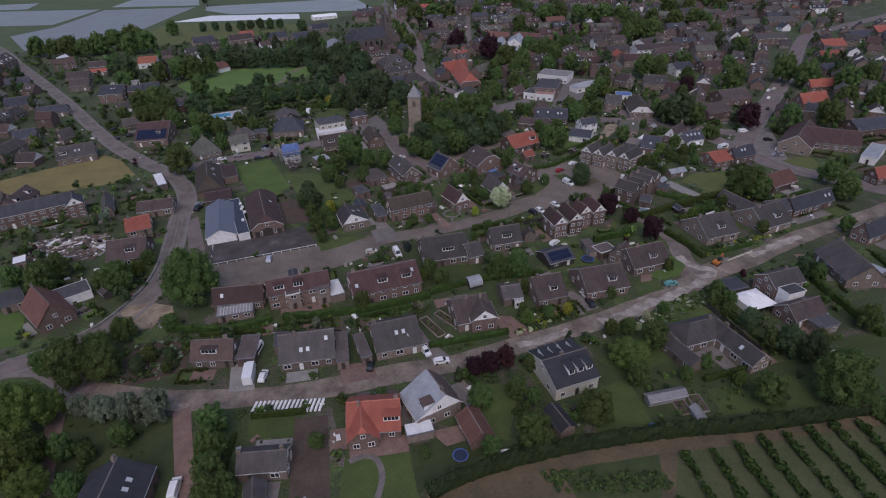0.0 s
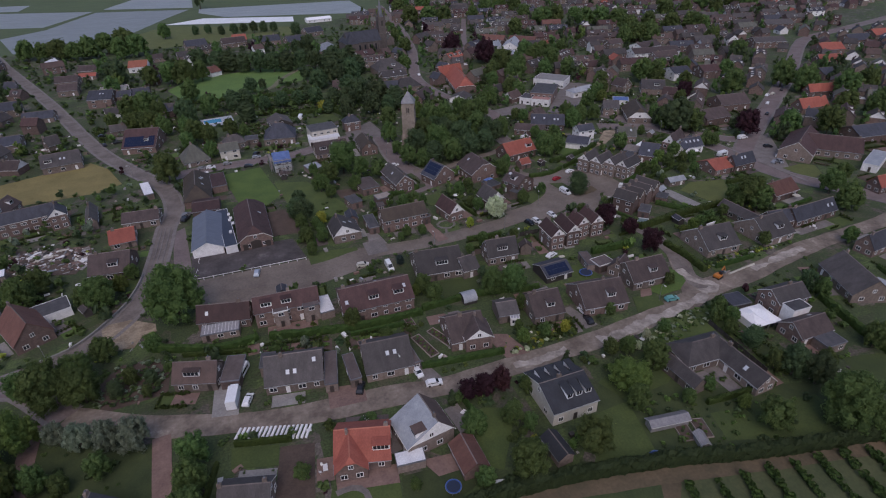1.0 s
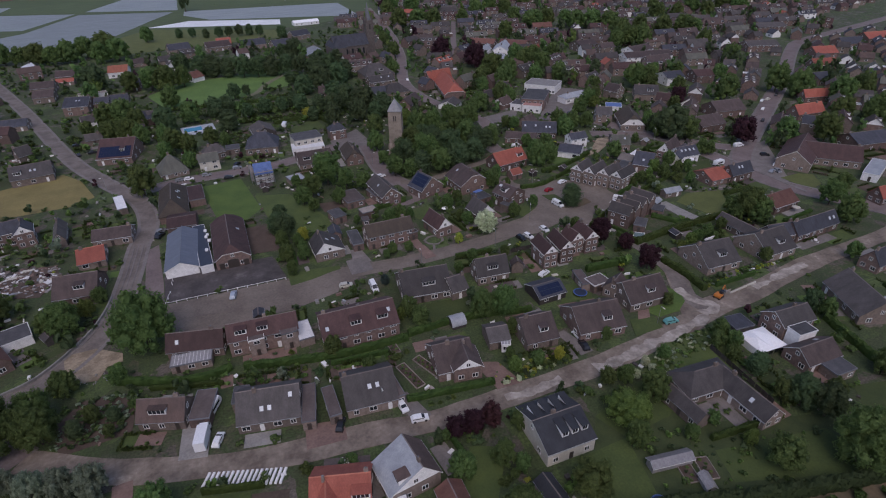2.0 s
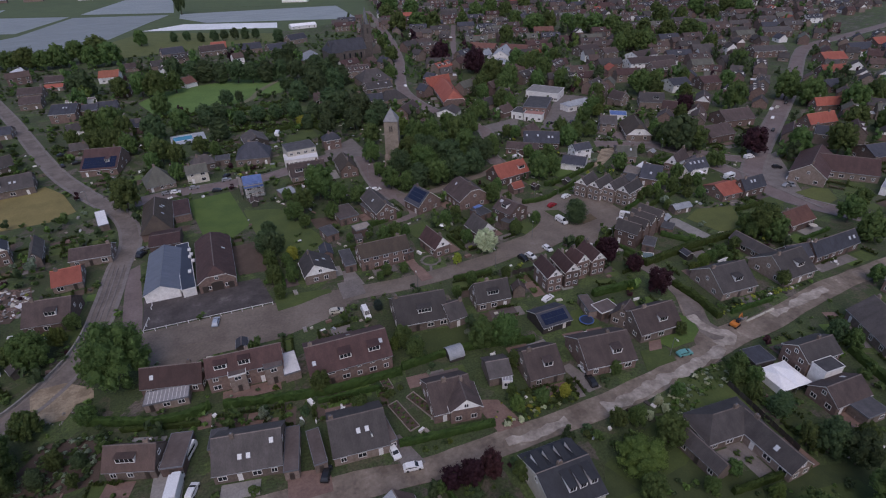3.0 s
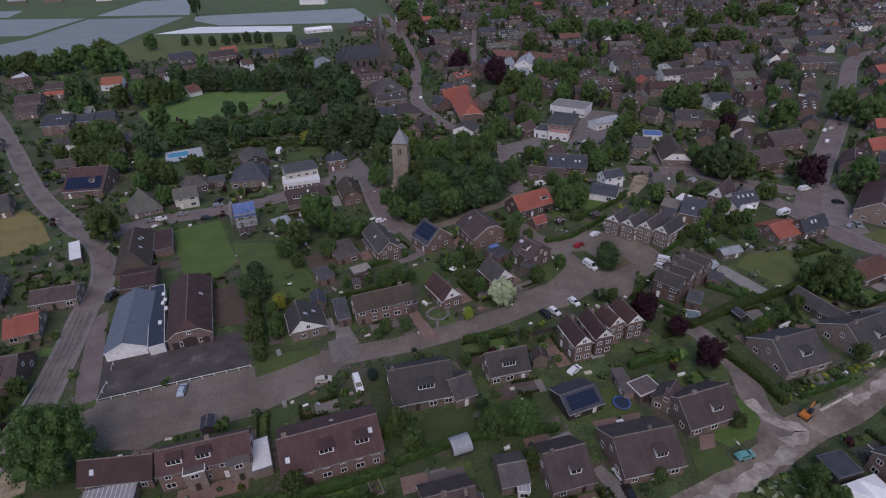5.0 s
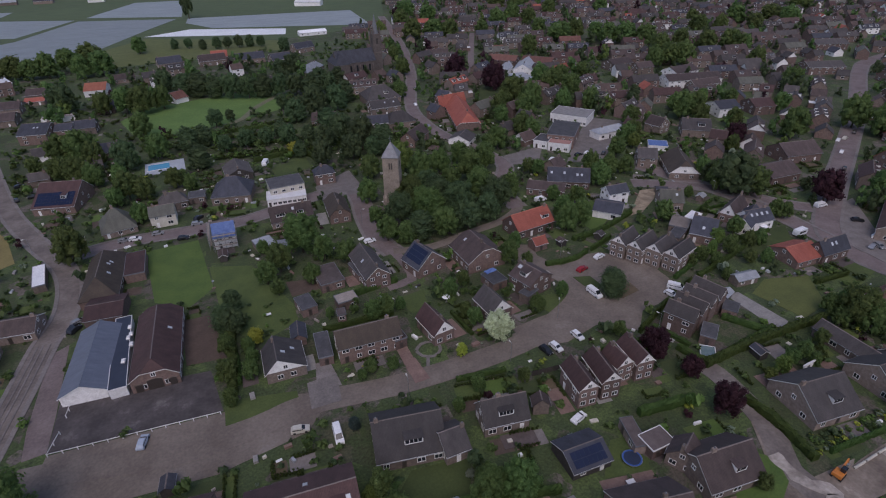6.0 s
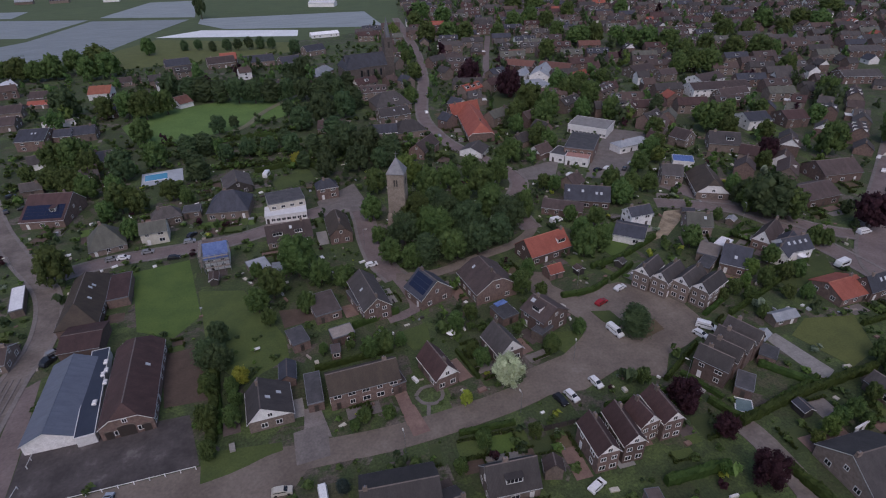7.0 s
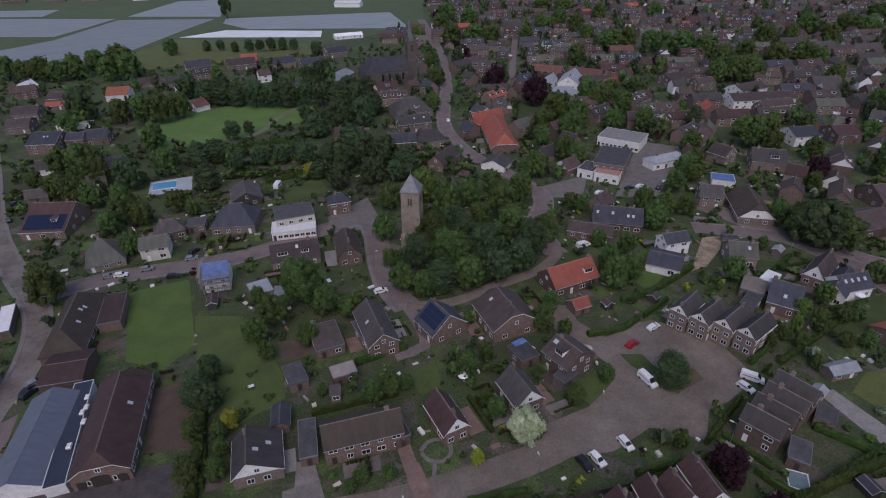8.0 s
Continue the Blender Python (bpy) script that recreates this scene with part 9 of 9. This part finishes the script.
parasol(82.7, 193.3)
garden_table(31.3, 206.4, 10)
_o = empty("tarpaulin", 100.2, 199.6, 15, "blue tarpaulin stretched over a flat roof", "tarpaulin", z=3.1)
piece("sheet", mesh_of("sheet", [(-1.9 + 0.95 * i, -1.0 + 0.66 * j, 0.1 + 0.08 * math.sin(2 * i + j)) for j in range(4) for i in range(5)] + [(-1.9 + 0.95 * i, -1.0 + 0.66 * j, -0.1) for j in range(4) for i in range(5)], [(5 * j + i, 5 * j + i + 1, 5 * j + i + 6, 5 * j + i + 5) for j in range(3) for i in range(4)] + [(20 + i, i, i + 5, 25 + i) for i in (0, 5, 10)], "tarp"), _o)


def scaffold(x, y, yaw, L, H):
    """Tubes and boards before the house under repair."""
    ob = empty("scaffold", x, y, yaw, "steel scaffold with plank decks against the house", "scaffold")
    n = int(L / 2)
    for i in range(n + 1):
        for s in (-0.5, 0.5):
            piece("upright", box_mesh("upright", (-0.05, 0.05, -0.05, 0.05, 0, H), "steel"), ob, pose(-L / 2 + i * L / n, s, 0))
    for z in (2.0, 4.0, 6.0):
        if z < H:
            piece("deck", mesh_of("deck", *box_data(-L / 2, L / 2, -0.45, 0.45, z, z + 0.08, 0.01), "flat_pale"), ob)
            piece("rail", mesh_of("rail", *box_data(-L / 2, L / 2, -0.55, -0.47, z + 0.95, z + 1.03), "steel"), ob)


scaffold(21.2, 251.6, 0, 8.0, 6.6)
scaffold(16.2, 257.8, 90, 10.0, 6.6)


# ---- the barn's front: arched openings in the south gable
def arched_opening(barn, y, w, h):
    v, f = [], []
    rim = [(-w / 2, 0.0)] + [(w / 2 * -math.cos(math.pi * i / 10), h - 0.18 * w + 0.18 * w * math.sin(math.pi * i / 10)) for i in range(11)] + [(w / 2, 0.0)]
    n = len(rim)
    for off in (0.0, 0.12):
        v += [(-off, y + a, 0.05 + b) for a, b in rim]
    f = [tuple(range(n, 2 * n))] + [(i, (i + 1) % n, n + (i + 1) % n, n + i) for i in range(n)]
    door = piece("barn_door", mesh_of("barn_door", v, f, "door_dark"), barn, pose(BARN_END, 0, 0), "dark timber door under a brick arch")
    v = []
    for k, off in ((1.0, 0.14), (1.0 + 0.5 / w, 0.14), (1.0 + 0.5 / w, 0.0)):
        v += [(-off, y + a * k, 0.05 + b * (1 + (k - 1) * 0.4)) for a, b in rim[1:-1]]
    m = n - 2
    f = [(j * m + i, j * m + i + 1, (j + 1) * m + i + 1, (j + 1) * m + i) for j in (0, 1) for i in range(m - 1)]
    piece("arch", mesh_of("arch", v, f, "brown_brick"), door, None, "pale brick arch")


_barn = [o for o in scene.objects if o.name.startswith("house") and o.parent is None and math.hypot(o.location.x - 2.6, o.location.y - 201.0) < 0.5][0]
for _c in [c for c in _barn.children if c.name.split(".")[0] in ("window", "door") and abs(c.matrix_basis.translation.x + _barn.children[0].dimensions.x / 2) < 1.6]:
    for _g in list(_c.children):
        bpy.data.objects.remove(_g)
    bpy.data.objects.remove(_c)
BARN_END = min(v.co.x for c in _barn.children if c.name.split(".")[0] == "wall" for v in c.data.vertices)
for _y, _w, _h in ((-3.9, 1.7, 2.3), (0.2, 3.6, 3.3), (3.9, 1.7, 2.3)):
    arched_opening(_barn, _y, _w, _h)


# ---- covered garden pool in a hedged corner
def covered_pool(x, y, yaw, L, W):
    ob = empty("garden_pool", x, y, yaw, "small garden pool with teal cover and white rim", "pool")
    piece("cover", mesh_of("cover", *box_data(-L / 2, L / 2, -W / 2, W / 2, 0.0, 0.45, 0.03), "pool_cover"), ob)
    for a in ((-L / 2 - 0.2, L / 2 + 0.2, -W / 2 - 0.2, -W / 2), (-L / 2 - 0.2, L / 2 + 0.2, W / 2, W / 2 + 0.2), (-L / 2 - 0.2, -L / 2, -W / 2, W / 2), (L / 2, L / 2 + 0.2, -W / 2, W / 2)):
        piece("rim", mesh_of("rim", *box_data(*a, 0, 0.55, 0.03), "frame_white"), ob)


surface("pool_cover", (0.11, 0.17, 0.18), (0.17, 0.24, 0.25), 0.6, 0.6, 0.05)
covered_pool(139.0, 146.5, -38, 3.6, 4.2)


# ---- low plastered wall along the bend of the west street
def low_wall(pts, h, w):
    line = smooth_line(pts, 2.0)
    v, f = [], []
    prof = [(-w / 2, 0.0), (-w / 2, h - 0.12), (-w / 2 - 0.06, h - 0.12), (-w / 2 - 0.06, h), (w / 2 + 0.06, h), (w / 2 + 0.06, h - 0.12), (w / 2, h - 0.12), (w / 2, 0.0)]
    for i, q in enumerate(line):
        d = (line[min(i + 1, len(line) - 1)] - line[max(i - 1, 0)]).normalized()
        v += [(q.x - d.y * a, q.y + d.x * a, b) for a, b in prof]
    n = len(prof)
    for i in range(len(line) - 1):
        f += [(n * i + j, n * i + j + 1, n * i + n + j + 1, n * i + n + j) for j in range(n - 1)]
    f += [tuple(range(n)), tuple(reversed(range(n * len(line) - n, n * len(line))))]
    ob = empty("garden_wall", 0, 0, 0, "low grey plastered wall with coping along the street", "wall")
    piece("masonry", mesh_of("masonry", v, f, "concrete"), ob)


low_wall([(-58.0, 148.2), (-51.5, 150.8), (-46.9, 155.0), (-42.6, 161.0), (-38.6, 168.0), (-35.9, 176.5), (-34.6, 184.0)], 0.9, 0.35)

# rubble and building material on the torn-up plots before the new row
_cv, _cf, _ci = [], [], []
_rb = random.Random(19)
for _ in range(420):
    _u, _w = _rb.random(), _rb.random()
    _x, _y = -80 + 27 * _u, 201 + 17 * _w - 5 * _u
    if not free(_x, _y, 0.2):
        continue
    _a, _b, _h = _rb.uniform(0.15, 0.9), _rb.uniform(0.1, 0.45), _rb.uniform(0.08, 0.5)
    if _rb.random() < 0.06:
        _a, _b, _h = _rb.uniform(1.2, 3.0), _rb.uniform(0.3, 1.0), 0.25
    _d = box_data(-_a, _a, -_b, _b, 0, _h, min(0.04, _b * 0.3))
    _m = pose(_x, _y, 0, _rb.uniform(-8, 8), _rb.uniform(-8, 8), _rb.uniform(0, 180))
    _k = len(_cv)
    _cv += [tuple(_m @ Vector(q)) for q in _d[0]]
    _cf += [tuple(i + _k for i in q) for q in _d[1]]
    _ci += [_rb.choices(range(7), (4, 4, 3, 2, 2, 5, 2))[0]] * len(_d[1])
tagged(new("rubble", mesh_of("rubble", _cv, _cf, _cm, _ci)), "rubble, boards and building material on bare plots", "rubble", kind="stuff")
patch("soil", "yard", [(-80, 202), (-56, 194), (-52, 205), (-54, 213), (-80, 220)], "bare earth plots before the new row of houses")


# ---- pale concrete pipes and kerb stones of the road works
def pipe(x, y, yaw, L, r):
    ob = empty("drain_pipe", x, y, yaw, "pale concrete drain pipe lying at the road works", "pipe", "drain pipes", z=r)
    v, f = [], []
    for px in (-L / 2, L / 2):
        for rr in (r, r * 0.75):
            v += [(px, rr * math.cos(math.pi / 6 * i), rr * math.sin(math.pi / 6 * i)) for i in range(12)]
    for i in range(12):
        j = (i + 1) % 12
        f += [(i, 24 + i, 24 + j, j), (12 + i, 12 + j, 36 + j, 36 + i), (i, j, 12 + j, 12 + i), (24 + i, 36 + i, 36 + j, 24 + j)]
    piece("shell", mesh_of("shell", v, f, "cream"), ob)


for _x, _y, _r in ((142.5, 107.4, 5), (146.6, 107.8, 6), (150.8, 108.2, 4)):
    pipe(_x, _y, _r, 3.6, 0.3)
_rb = random.Random(3)
for _i in range(14):
    _x, _y = _rb.uniform(-40.5, -33), _rb.uniform(143.5, 147.5)
    _o = new("boulder", cached("boulder", lambda: mesh_of("boulder", *crown_mesh(8, 0, 0.1, "mini", 1.0), "concrete")))
    _o.matrix_basis = pose(_x, _y, 0.25, 0, 0, _rb.uniform(0, 360)) @ Matrix.Diagonal((_rb.uniform(0.35, 0.7), _rb.uniform(0.3, 0.55), 0.4, 1))
    tagged(_o, "pale rough boulder at the edge of the sandy ground", "boulder", "boulders")
